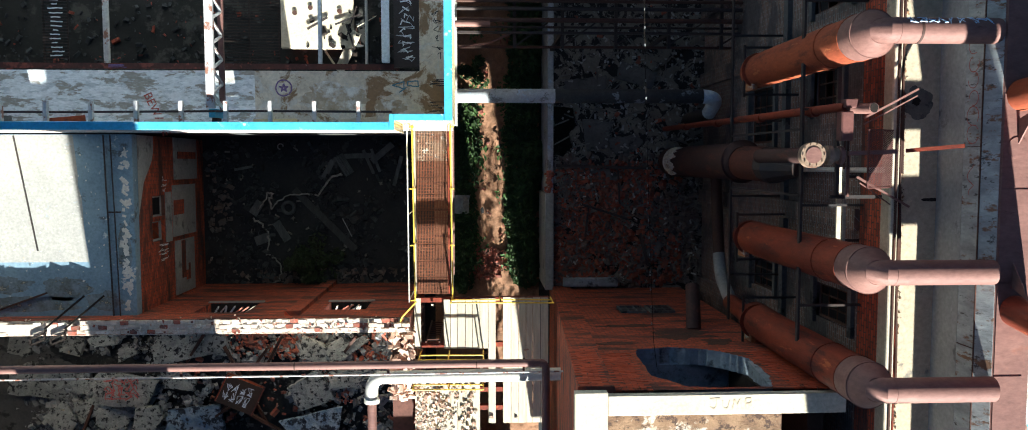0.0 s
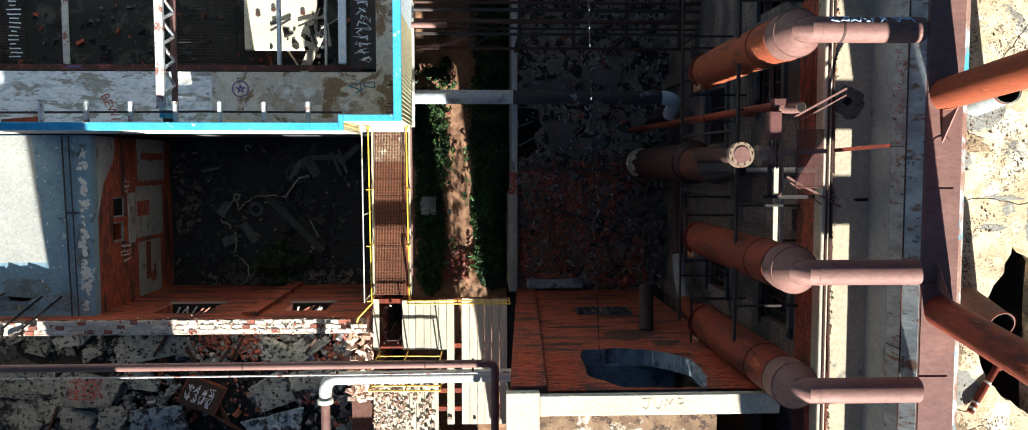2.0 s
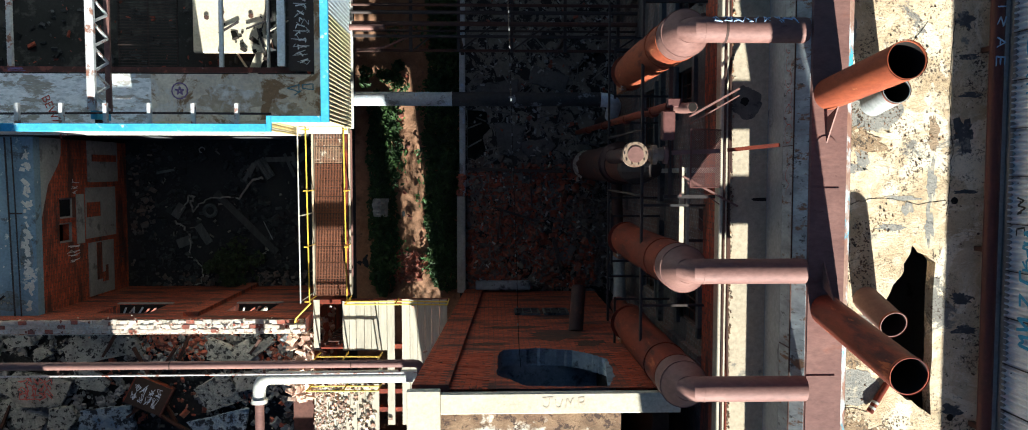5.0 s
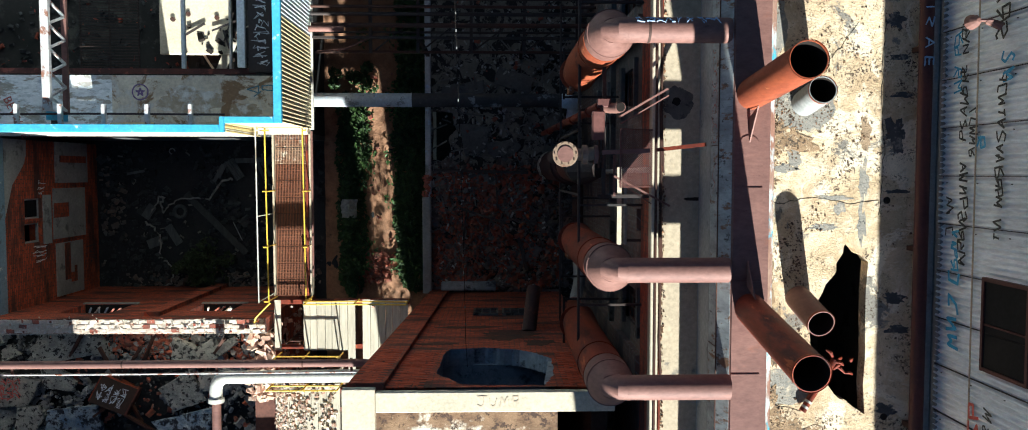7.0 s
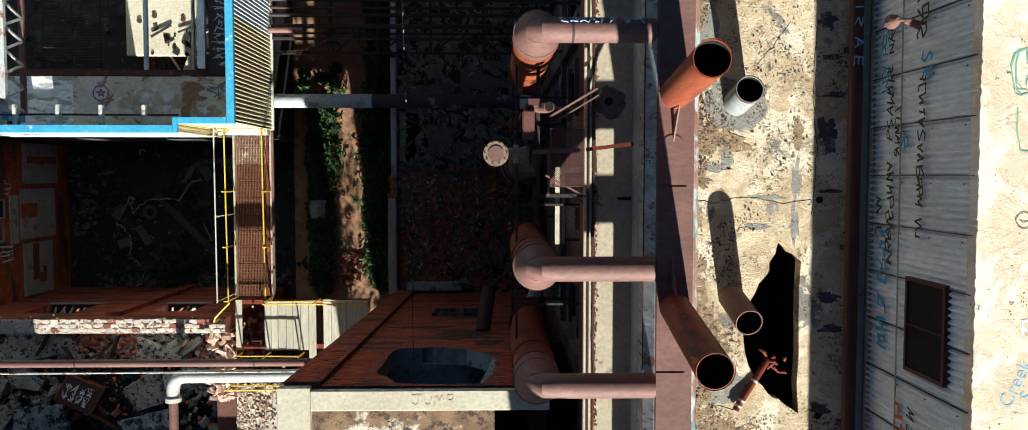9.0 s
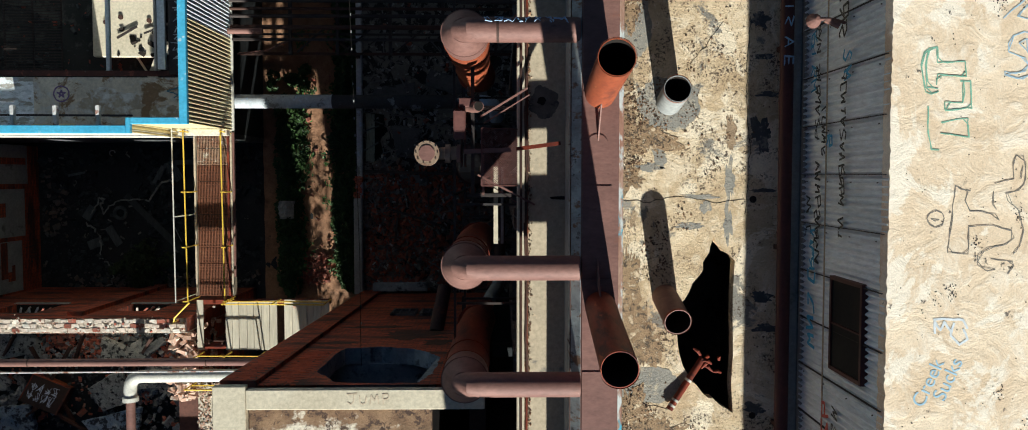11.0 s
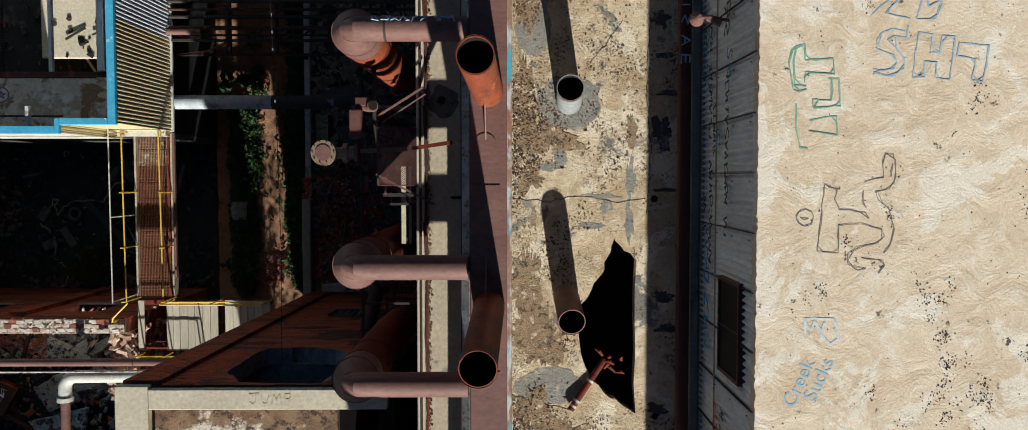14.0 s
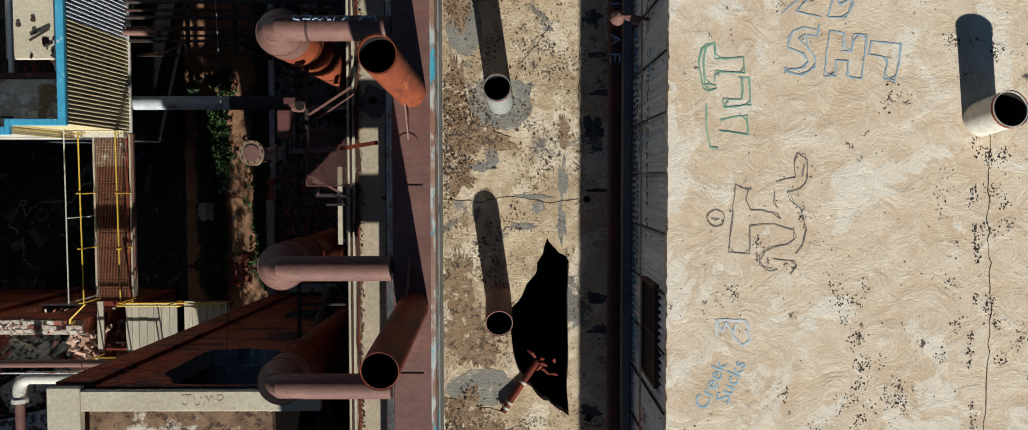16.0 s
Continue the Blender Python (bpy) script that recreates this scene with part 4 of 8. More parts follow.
bmesh.ops.recalc_face_normals(bm, faces=bm.faces)
part("duct_side", bm, M_FLAKE, t, "grey-white flaking painted side")
part("side_seam", box(7.655, -9.5, 14.325, 7.672, 12, 14.345), M_RUST_DARK, t)
for yy in (-5.4, -2.9, 0.22, 2.9, 5.5):
    part("side_joint", box(7.655, yy, 13.91, 7.668, yy + 0.012, 14.33), M_RUST_DARK, t)
for k in range(14):
    y = -8.9 + k * 1.42
    part("top_plate", box(7.82, y, 14.602, 8.26, y + 1.38, 14.615), M_RUST_PINK, t)
part("round_cover", pipe_bm([(8.04, 0.2, 14.61), (8.04, 0.2, 14.628)], 0.16, 32), M_RUST_PINK, t, smooth=True)
part("edge_strip", box(8.36, -9.5, 14.1, 8.44, 12, 14.59, bevel=0.01), M_EDGE, t, "flaking blue and rust edge strip")
here(t)


def stack(base, top, r, material, label, name="roof_stack"):
    t = thing(name, label, "chimney stack", "roof stacks", at=base)
    bm = bmesh.new()
    hollow(bm, base, top, r)
    part("shell", bm, material, t, smooth=True)
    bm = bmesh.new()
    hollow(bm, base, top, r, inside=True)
    part("inside", bm, M_SOOT_SHADE, t, "black inside of the stack", True)
    d = (Vector(top) - Vector(base)).normalized()
    part("rim", pipe_bm([Vector(top) - d * 0.03, Vector(top) + d * 0.002], r + 0.012, 28, closed=False), M_RUST_ORANGE if base[2] > 13 else material, t, smooth=True)
    here(t)
    return t


t = stack((8.08, 0.98, 14.6), (7.99, 1.16, 16.95), 0.235, M_RUST_ORANGE, "tall orange rusty open stack on the duct")
t = stack((8.1, -2.25, 14.6), (8.02, -2.6, 17.15), 0.235, M_RUST, "tall dark red rusty open stack on the duct")
stack((9.4, 0.96, 13.25), (9.36, 1.1, 14.1), 0.215, M_CONC, "short white painted open vent stack on the roof")
stack((9.36, -2.3, 13.25), (9.39, -2.58, 14.15), 0.215, M_RUST_PINK, "short brown rusty open vent stack beside the hole")
stack((15.46, 0.42, 16.5), (15.5, 0.5, 17.05), 0.22, M_WHITE, "white painted open vent stack on the upper roof")

# the red pipe at the foot of the corrugated wall
t = thing("wall_foot_pipe", "dark red pipe along the foot of the corrugated wall", "pipe", at=(11.25, 0, 13.25))
part("pipe_run", pipe_bm([(11.25, -9, 13.6), (11.25, 12, 13.6)], 0.11, 20), M_MAROON, t, smooth=True)
for y in (-4.5, -1.5, 1.8, 4.5):
    part("support", box(11.2, y, 13.25, 11.3, y + 0.08, 13.52), M_RUST_DARK, t)
here(t)

# corrugated sheets of the upper block, each a piece of its own
side = tagged(new("wall_upper_sheets"), "grey corrugated metal sheets on the upper block", "wall", "", "structure")
y = -8.0
SHEET = 0.775
WIN = (-3.12, -1.78, 14.88, 15.88)
k = 0
while y < 8:
    y1 = y + SHEET
    cells = [(y, y1, 13.55, 16.46)]
    if y < WIN[1] and y1 > WIN[0]:
        a0, a1 = max(y, WIN[0]), min(y1, WIN[1])
        cells = [(a0, a1, 13.55, WIN[2]), (a0, a1, WIN[3], 16.46)] + ([(y, a0, 13.55, 16.46)] if a0 - y > 0.02 else []) + ([(a1, y1, 13.55, 16.46)] if y1 - a1 > 0.02 else [])
    for a0, a1, z0, z1 in cells:
        bm = bmesh.new()
        sheet(bm, "x", 11.59 - 0.014 * (k % 2), a0, a1 + (0.03 if a1 == y1 else 0), z0, z1 + 0.02 * math.sin(k * 2.3), SHEET / 8, 0.05, flip=-1)
        part("corrugated_sheet", bm, M_TIN_GREY, side, smooth=True)
    part("lap_joint", box(11.525, y1 - 0.004, 13.6, 11.56, y1 + 0.006, 16.42), M_STEEL, side)
    for z in (13.8, 14.6, 15.4, 16.2):
        if not (WIN[0] - 0.1 < y1 - 0.1 < WIN[1] + 0.1):
            part("screw", box(11.53, y1 - 0.115, z, 11.545, y1 - 0.1, z + 0.02), M_STEEL, side)
    y = y1
    k += 1

# ---- the blue-edged building ----
t = thing("parapet_coping", "bright blue painted steel coping along the wall top", "coping", at=(-6, 0.8, 8.28))
part("coping_run", box(-16, 0.70, 8.28, -1.94, 0.88, 8.4, bevel=0.01), M_BLUE, t)
part("coping_step", box(-1.935, 0.70, 8.282, -1.83, 1.06, 8.402, bevel=0.01), M_BLUE, t)
part("coping_door", box(-1.825, 0.91, 8.28, -0.725, 1.06, 8.4, bevel=0.01), M_BLUE, t)
part("coping_side", box(-0.72, 0.91, 8.284, -0.54, 10, 8.404, bevel=0.01), M_BLUE, t)
here(t)

gaps = [(-6.48, -5.92, 6.05, 6.42), (-11.0, -10.4, 6.05, 6.45)]
cuts = sorted([-16 + 0.8 * k for k in range(18)] + [-1.9, -6.48, -5.92, -11.0, -10.4])
clad = tagged(new("wall_south_cladding"), "pale corrugated sheets on the south wall", "wall", "", "structure")
for x, x1 in zip(cuts, cuts[1:]):
    mid = (x + x1) / 2
    cut = [g for g in gaps if g[0] <= mid <= g[1]]
    for z0, z1 in ([(5.3, cut[0][2]), (cut[0][3], 8.27)] if cut else [(5.3, 8.27)]):
        bm = bmesh.new()
        sheet(bm, "y", 0.775, x, x1 + 0.02, z0, z1, 0.1, 0.03, per=6, flip=1)
        part("corrugated_sheet", bm, M_WHITE, clad, smooth=True)
bm = bmesh.new()
sheet(bm, "x", -1.9, 0.73, 0.95, 5.3, 8.27, 0.1, 0.03, per=6)
part("corrugated_sheet", bm, M_TIN_CREAM, clad, smooth=True)
for a0, a1, z0 in ((-1.9, -0.56, 5.3),):
    bm = bmesh.new()
    sheet(bm, "y", 0.95, a0, a1, z0, 8.27, 0.1, 0.03, per=6)
    part("corrugated_sheet", bm, M_TIN_CREAM, clad, smooth=True)
east = tagged(new("wall_east_cladding"), "cream corrugated sheets on the east wall", "wall", "", "structure")
y = 0.95
while y < 9:
    bm = bmesh.new()
    sheet(bm, "x", -0.57, y, y + 0.8, 5.35, 8.27, 0.1, 0.035, per=6, flip=-1)
    part("corrugated_sheet", bm, M_TIN_CREAM if y < 3.2 else M_TIN_GREY, east, smooth=True)
    y += 0.8
t = thing("door_flashing", "white painted flashing strips at the sheets' foot", "trim", kind="structure", at=(-1, 1, 5.3))
part("foot_strip", box(-0.62, 0.93, 5.3, -0.5, 9, 5.36), M_WHITE, t)
part("foot_strip", box(-16, 0.75, 5.25, -1.9, 0.79, 5.32), M_WHITE, t)
here(t)

for k in range(-10, 4):
    x = -5.53 + 0.968 * k
    t = thing("roof_joist", "short rusty steel joist stub behind the coping", "joist", "joist stubs", at=(x, 1.1, 8.2))
    part("stub", box(x - 0.04, 0.88, 8.16, x + 0.04, 1.34, 8.27), M_CHIPPED, t)
    part("stud", box(x - 0.035, 0.8, 5.6, x + 0.035, 0.87, 8.2), M_RUST_DARK, t)
    here(t)
t = thing("wall_conduit", "thin dark conduit along the joist stubs", "pipe", at=(-6, 1.12, 8.1))
part("conduit", pipe_bm([(-16, 1.12, 8.12), (-9, 1.1, 8.1), (-5, 1.13, 8.12), (-1.9, 1.12, 8.1)], 0.025, 8), M_STEEL, t, smooth=True)
here(t)

# lattice girder across the open roof
t = thing("lattice_girder", "white and rusty steel lattice girder across the open roof", "girder", at=(-5.9, 1.2, 8))
part("top_chord", box(-6.0, 1.2, 7.98, -5.82, 10, 8.08), M_CHIPPED, t, "flaking white top chord")
part("bottom_chord", box(-5.96, 1.2, 7.2, -5.84, 10, 7.28), M_RUST_PINK, t)
for k in range(16):
    bm = bmesh.new()
    y = 1.25 + k * 0.55
    bar(bm, (-5.88, y, 7.28), (-5.88, y + 0.275, 7.98), 0.05)
    bar(bm, (-5.88, y + 0.275, 7.98), (-5.88, y + 0.55, 7.28), 0.05)
    part("lattice_bar", bm, M_CHIPPED, t)
part("end_post", box(-5.98, 1.0, 7.3, -5.84, 1.19, 7.97), M_BLUE, t, "blue and white end post")
part("wall_cleat", box(-5.97, 0.872, 7.5, -5.85, 0.998, 7.8), M_RUST_DARK, t, "rusty cleat fixed to the wall")
here(t)

# beams, gratings and plant inside
t = thing("edge_beam", "rusty red steel beam along the deck's edge", "beam", at=(-8, 2.45, 5.3))
part("flange", box(-16, 2.36, 5.38, -1.98, 2.5, 5.42), M_EDGE_BEAM, t)
part("web", box(-16, 2.43, 5.15, -1.98, 2.45, 5.38), M_RUST_DARK, t)
here(t)
for xx, z, w, m, lab in ((-9.66, 4.7, 0.13, M_CHIPPED, "white flaking steel cross beam"), (-2.32, 5.5, 0.2, M_TIN_GREY, "blue-grey steel channel beam"), (-4.15, 4.6, 0.1, M_TIN_GREY, "thin grey steel cross beam"), (-2.95, 4.4, 0.07, M_WHITE, "thin pale steel post lying across")):
    t = thing("cross_beam", lab, "beam", "cross beams", at=(xx, 5, z))
    part("beam_body", box(xx - w / 2, 2.53, z - 0.12, xx + w / 2, 11, z, bevel=0.008), m, t)
    here(t)


def bar_grating(name, label, x0, y0, x1, y1, z, step, m):
    t = thing(name, label, "grating", at=((x0 + x1) / 2, (y0 + y1) / 2, z))
    first = None
    y = y0
    while y < y1:
        if first is None:
            first = part("bearing_bar", box(x0, y, z - 0.04, x1, y + 0.02, z), m, t)
        else:
            ob = new("bearing_bar", first.data)
            ob.parent = t
            ob.location = (0, y - y0, 0)
        y += step
    k = max(2, round((x1 - x0) / 0.7))
    for i in range(k + 1):
        a = x0 + (x1 - x0 - 0.04) * i / k
        part("cross_bar", box(a, y0 - 0.18, z - 0.06, a + 0.04, y1, z - 0.041), m, t)
    here(t)
    return t


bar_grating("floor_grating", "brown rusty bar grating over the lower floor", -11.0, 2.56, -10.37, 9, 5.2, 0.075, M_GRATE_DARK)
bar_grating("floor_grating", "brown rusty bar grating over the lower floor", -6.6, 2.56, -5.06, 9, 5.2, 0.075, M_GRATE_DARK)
structure("floor_plate", box(-2.1, 2.4, 5.4, -1.46, 9, 5.56), M_STEEL, "dark steel floor plate covered in scrawls", "floor")

t = thing("beige_tank", "beige painted tank top in the lit lower floor", "tank", at=(-4.7, 4, 1.9))
part("tank_top", box(-5.72, 3.32, 2.15, -3.6, 5.6, 2.3, bevel=0.03), M_CREAM, t)
part("tank_body", box(-5.6, 3.45, 1.9, -3.7, 5.5, 2.15), M_RUST, t)
for xx, yy in ((-5.3, 4.35), (-4.85, 4.5), (-4.0, 4.4)):
    part("nozzle", pipe_bm([(xx, yy, 2.3), (xx, yy, 2.36)], 0.07, 14), M_RUST_DARK, t, smooth=True)
here(t)
scrap = random.Random(6)
for k in range(7):
    a = scrap.uniform(0, 6.28)
    x, y = scrap.uniform(-5.0, -3.2), scrap.uniform(3.0, 4.6)
    bm = bmesh.new()
    L = scrap.uniform(0.25, 0.5)
    z = 2.36 if y > 3.3 and x < -3.6 else 1.96
    bar(bm, (x - L * math.cos(a), y - L * math.sin(a), z), (x + L * math.cos(a), y + L * math.sin(a), z + 0.05), scrap.uniform(0.02, 0.07), 0.04)
    tagged(mesh_ob("fallen_bar", bm, scrap.choice([M_STEEL, M_PLANK, M_RUST_DARK])), "fallen scrap bar lying in the ruin", "scrap", "fallen scrap")
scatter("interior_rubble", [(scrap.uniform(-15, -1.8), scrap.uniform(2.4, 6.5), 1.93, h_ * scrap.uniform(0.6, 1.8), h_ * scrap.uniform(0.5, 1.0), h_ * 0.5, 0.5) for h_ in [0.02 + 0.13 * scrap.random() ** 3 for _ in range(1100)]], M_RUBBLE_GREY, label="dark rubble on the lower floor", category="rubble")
scatter("interior_scraps", [(scrap.uniform(-15, -1.8), scrap.uniform(2.4, 6.5), 1.95, h_ * scrap.uniform(0.6, 2.4), h_ * scrap.uniform(0.4, 1.0), h_ * 0.4, 0.5) for h_ in [0.03 + 0.14 * scrap.random() ** 3 for _ in range(160)]], M_RUST, label="rusty scraps and splinters on the lower floor", category="litter")
scatter("tank_rubble", [(scrap.gauss(-4.1, 0.45), scrap.gauss(3.65, 0.3), 2.32, h_ * scrap.uniform(0.6, 2.0), h_ * scrap.uniform(0.5, 1.0), h_ * 0.6, 0.5) for h_ in [0.03 + 0.16 * scrap.random() ** 2 for _ in range(26)]], M_SOOT_SHADE, label="black debris heaped on the tank top", category="rubble")
bm = bmesh.new()
bar(bm, (-4.1, 2.7, 2.0), (-3.5, 3.8, 2.35), 0.28, 0.05)
tagged(mesh_ob("leaning_board", bm, M_PLANK), "pale board leaning on the tank", "board")

for x, w, dpt, m, lab in ((-10.3, 1.0, 0.22, M_RUST_ORANGE, "rust-brown board lying on the deck"), (-5.1, 1.1, 0.2, M_TIN_CREAM, "yellow board lying on the deck"), (-12.0, 0.8, 0.2, M_WOOD_DARK, "grey board lying on the deck"), (-3.0, 0.9, 0.2, M_CREAM, "pale board lying on the deck"), (-8.0, 0.7, 0.15, M_WHITE, "white board lying on the deck")):
    bm = bmesh.new()
    bar(bm, (x - w / 2, 0.98, 5.63), (x + w / 2, 1.04 + random.uniform(-0.05, 0.05), 5.63), dpt, 0.04)
    tagged(mesh_ob("deck_board", bm, m), lab, "board", "boards on the deck")

# ---- terrace ----
t = thing("terrace_cables", "pair of thin dark cables along the terrace edge", "cable", at=(-9.6, -1, 5.1))
part("cable", pipe_bm([(-9.62, 0.7, 5.12), (-9.58, -1.3, 5.1), (-9.5, -4.1, 5.12)], 0.022, 8), M_STEEL, t, smooth=True)
part("cable", pipe_bm([(-9.45, 0.7, 5.12), (-9.4, -1.5, 5.1), (-9.33, -4.1, 5.12)], 0.018, 8), M_STEEL, t, smooth=True)
part("tie", box(-9.6, -1.32, 5.06, -9.25, -1.28, 5.1), M_STEEL, t)
here(t)
bm = bmesh.new()
bar(bm, (-11.9, 0.68, 5.07), (-11.4, -2.3, 5.07), 0.03, 0.03)
tagged(mesh_ob("terrace_batten", bm, M_STEEL), "thin dark batten lying on the terrace", "batten")
for k in range(2):
    x = -10.9 + k * 0.5
    t = thing("steel_frame", "small dark steel frame leaning over the wall top", "frame", "steel frames", at=(x, -4.2, 5.62))
    for a, b in (((x, -4.25, 5.7), (x, -4.25, 5.86)), ((x, -4.2, 5.86), (x + 0.75, -3.45, 5.3)), ((x - 0.35, -4.45, 5.84), (x, -4.3, 5.84)), ((x - 0.35, -4.45, 5.84), (x - 0.35, -4.6, 5.84)), ((x - 0.35, -4.6, 5.84), (x, -4.46, 5.84)), ((x, -4.46, 5.84), (x, -4.3, 5.84))):
        bm = bmesh.new()
        bar(bm, a, b, 0.045)
        part("frame_bar", bm, M_SOOT_SHADE, t)
    here(t)
bm = bmesh.new()
bar(bm, (-12.6, -3.9, 5.08), (-11.2, -3.4, 5.1), 0.05, 0.05)
tagged(mesh_ob("terrace_pole", bm, M_RUST_DARK), "rusty pole lying on the terrace", "pole")


def window_in(axis, at, a0, a1, z0, z1, cols, rows, frame_m, label, depth=0.06, w=0.05):
    """A window in a wall's opening: frame, bars and dark panes."""
    mid = ((a0 + a1) / 2, (z0 + z1) / 2)
    t = thing("window", label, "window", kind="structure", at=(at, mid[0], z0) if axis == "x" else (mid[0], at, z0))

    def slab(name, u0, v0, u1, v1, d0, d1, m):
        b = box(at + d0, u0, v0, at + d1, u1, v1) if axis == "x" else box(u0, at + d0, v0, u1, at + d1, v1)
        part(name, b, m, t)

    slab("frame_side", a0, z0, a0 + w, z1, 0, depth, frame_m)
    slab("frame_side", a1 - w, z0, a1, z1, 0, depth, frame_m)
    slab("frame_head", a0 + w, z1 - w, a1 - w, z1, 0, depth, frame_m)
    slab("window_sill", a0 + w, z0, a1 - w, z0 + w, 0, depth, frame_m)
    for i in range(1, cols):
        u = a0 + (a1 - a0) * i / cols
        slab("glazing_bar", u - 0.012, z0 + w, u + 0.012, z1 - w, 0.01, depth - 0.01, frame_m)
    for i in range(1, rows):
        v = z0 + (z1 - z0) * i / rows
        slab("glazing_bar", a0 + w, v - 0.012, a1 - w, v + 0.012, 0.012, depth - 0.012, frame_m)
    rnd = random.Random(int(abs(a0 * 100)) + int(z0 * 10))
    for i in range(cols):
        for j in range(rows):
            if rnd.random() < 0.6:
                slab("pane", a0 + (a1 - a0) * i / cols + 0.02, z0 + (z1 - z0) * j / rows + 0.02, a0 + (a1 - a0) * (i + 1) / cols - 0.02, z0 + (z1 - z0) * (j + 1) / rows - 0.02, 0.025, 0.031, M_GLASS_DARK)
    here(t)


window_in("x", -9.1, -1.53, -0.95, 2.98, 3.82, 1, 1, M_CONC, "small dark window with a pale frame in brick")
window_in("x", -9.1, -2.22, -1.65, 3.02, 3.86, 1, 1, M_CONC, "small dark window with a pale frame in brick")
for y0, y1, z0, z1 in holes:
    window_in("x", 7.02, y0, y1, z0, z1, 3, 4, M_RUST_DARK, "broken multi-pane steel window in the brick wall")
window_in("x", 11.5, WIN[0] - 0.03, WIN[1] + 0.03, WIN[2] - 0.03, WIN[3] + 0.03, 2, 1, M_MAROON, "dark two-pane window with a red-brown frame in sheets", 0.13, 0.055)
# solid black panel in place of the shaded room behind the panes
structure("window_well", box(11.66, WIN[0], WIN[2], 11.745, WIN[1], WIN[3]), M_SOOT_SHADE, "black panel standing in for the shade behind the window", "window")
window_in("y", -3.89, 3.7, 4.35, 5.3, 6.1, 3, 2, M_CONC_DARK, "small barred tower window with grey surround", 0.06)
window_in("y", -3.89, 4.45, 5.1, 5.3, 6.1, 3, 2, M_CONC_DARK, "small barred tower window with grey surround", 0.06)

# ---- catwalk ----
t = thing("catwalk", "rusty grating catwalk with yellow handrails", "catwalk", at=(-1.17, -1.2, 5.1))
y = -3.5
for k in range(10):
    bm = bmesh.new()
    for i in range(20):
        a = -1.582 + i * 0.0408
        bx(bm, a, y, 5.085, a + 0.018, y + 0.425, 5.12)
    for i in range(1, 5):
        bx(bm, -1.585, y + 0.086 * i, 5.09, -0.775, y + 0.086 * i + 0.01, 5.117)
    bx(bm, -1.585, y, 5.07, -0.775, y + 0.014, 5.124)
    part("grating_panel", bm, M_GRATE_WORN if k > 7 else M_GRATE, t)
    y += 0.442
for xx, m in ((-1.66, M_LEDGE), (-0.77, M_RUST), (-0.69, M_LEDGE)):
    part("stringer", box(xx, -3.5, 4.9, xx + 0.05, 0.93, 5.16), m, t, "pale painted side beam" if m is M_LEDGE else "rusty side beam")
for k in range(7):
    part("joist", box(-1.6, -3.4 + k * 0.7, 4.95, -0.78, -3.34 + k * 0.7, 5.06), M_RUST_DARK, t)
part("kick_angle", box(-0.64, -3.0, 5.02, -0.6, 0.9, 5.1), M_RUST_PINK, t, "chalky angle along the outer edge")
for xx, arm in ((-1.62, -0.14), (-0.66, 0.14)):
    for y0, y1, dx in ((-3.56, -2.14, 0.03), (-2.11, -0.7, 0.015), (-0.67, 0.92, 0.0)):
        part("yellow_rail", pipe_bm([(xx + dx, y0, 5.9), (xx - 0.015 + dx, y1, 5.9)], 0.019, 10), M_YELLOW, t, "yellow painted rail", True)
    for yy in (-3.54, -2.125, -0.685, 0.88):
        post = part("post", pipe_bm([(xx, yy, 5.0), (xx, yy, 5.92)], 0.016, 8), M_YELLOW, t, smooth=True)
        part("post_arm", box(min(xx, xx + arm * 0.4) - 0.03, yy - 0.014, 5.925, max(xx, xx + arm * 0.4) + 0.03, yy + 0.014, 5.945), M_YELLOW, post)
part("top_rail", pipe_bm([(-1.7, -3.5, 6.4), (-1.72, 0.93, 6.4)], 0.017, 10), M_WHITE, t, "thin pale top rail", True)
for yy in (-3.46, -1.3, 0.86):
    part("rail_post", pipe_bm([(-1.7, yy, 5.0), (-1.7, yy, 6.4)], 0.014, 8), M_WHITE, t, smooth=True)
here(t)
t = thing("gap_rail", "bent yellow rail from the catwalk to the wall top", "railing", at=(-1.95, -4.05, 5.62))
part("rail", pipe_bm([(-1.56, -3.57, 5.9), (-1.93, -3.96, 5.95), (-1.97, -4.06, 5.9)], 0.022, 8), M_YELLOW, t, smooth=True)
part("post", pipe_bm([(-1.97, -4.07, 5.6), (-1.97, -4.07, 5.92)], 0.022, 8), M_YELLOW, t, smooth=True)
here(t)

# ---- plank platform south of the catwalk ----
deck = thing("plank_platform", "sun-bleached plank platform on steel beams", "platform", at=(0, -5, 5.1))
x = -1.68
k = 0
rnd = random.Random(4)
while x < 1.9:
    w = rnd.uniform(0.17, 0.23)
    if not 0.44 < x + w / 2 < 0.66:
        c = x + w / 2
        runs = [(-7.05, -3.62)]
        if -1.45 < c < -0.95:
            runs = [(-9.2, -5.9)]
        elif c < 0.0:
            runs = [(-9.2, -5.9), (-5.0, -3.62)]
        elif c < 0.22:
            runs = [(-5.0, -3.62)]
        for y0, y1 in runs:
            y1 -= rnd.uniform(0, 0.06)
            dz = rnd.uniform(-0.008, 0.008)
            part("plank", box(x, y0, 5.05 + dz, x + w - 0.014, y1, 5.095 + dz), M_PLANK, deck)
    x += w
for y in (-3.75, -4.97, -6.2, -6.7):
    part("beam", box(-1.7, y, 4.85, 1.92, y + 0.12, 5.04), M_RUST, deck, "rusty cross beam")
here(deck)


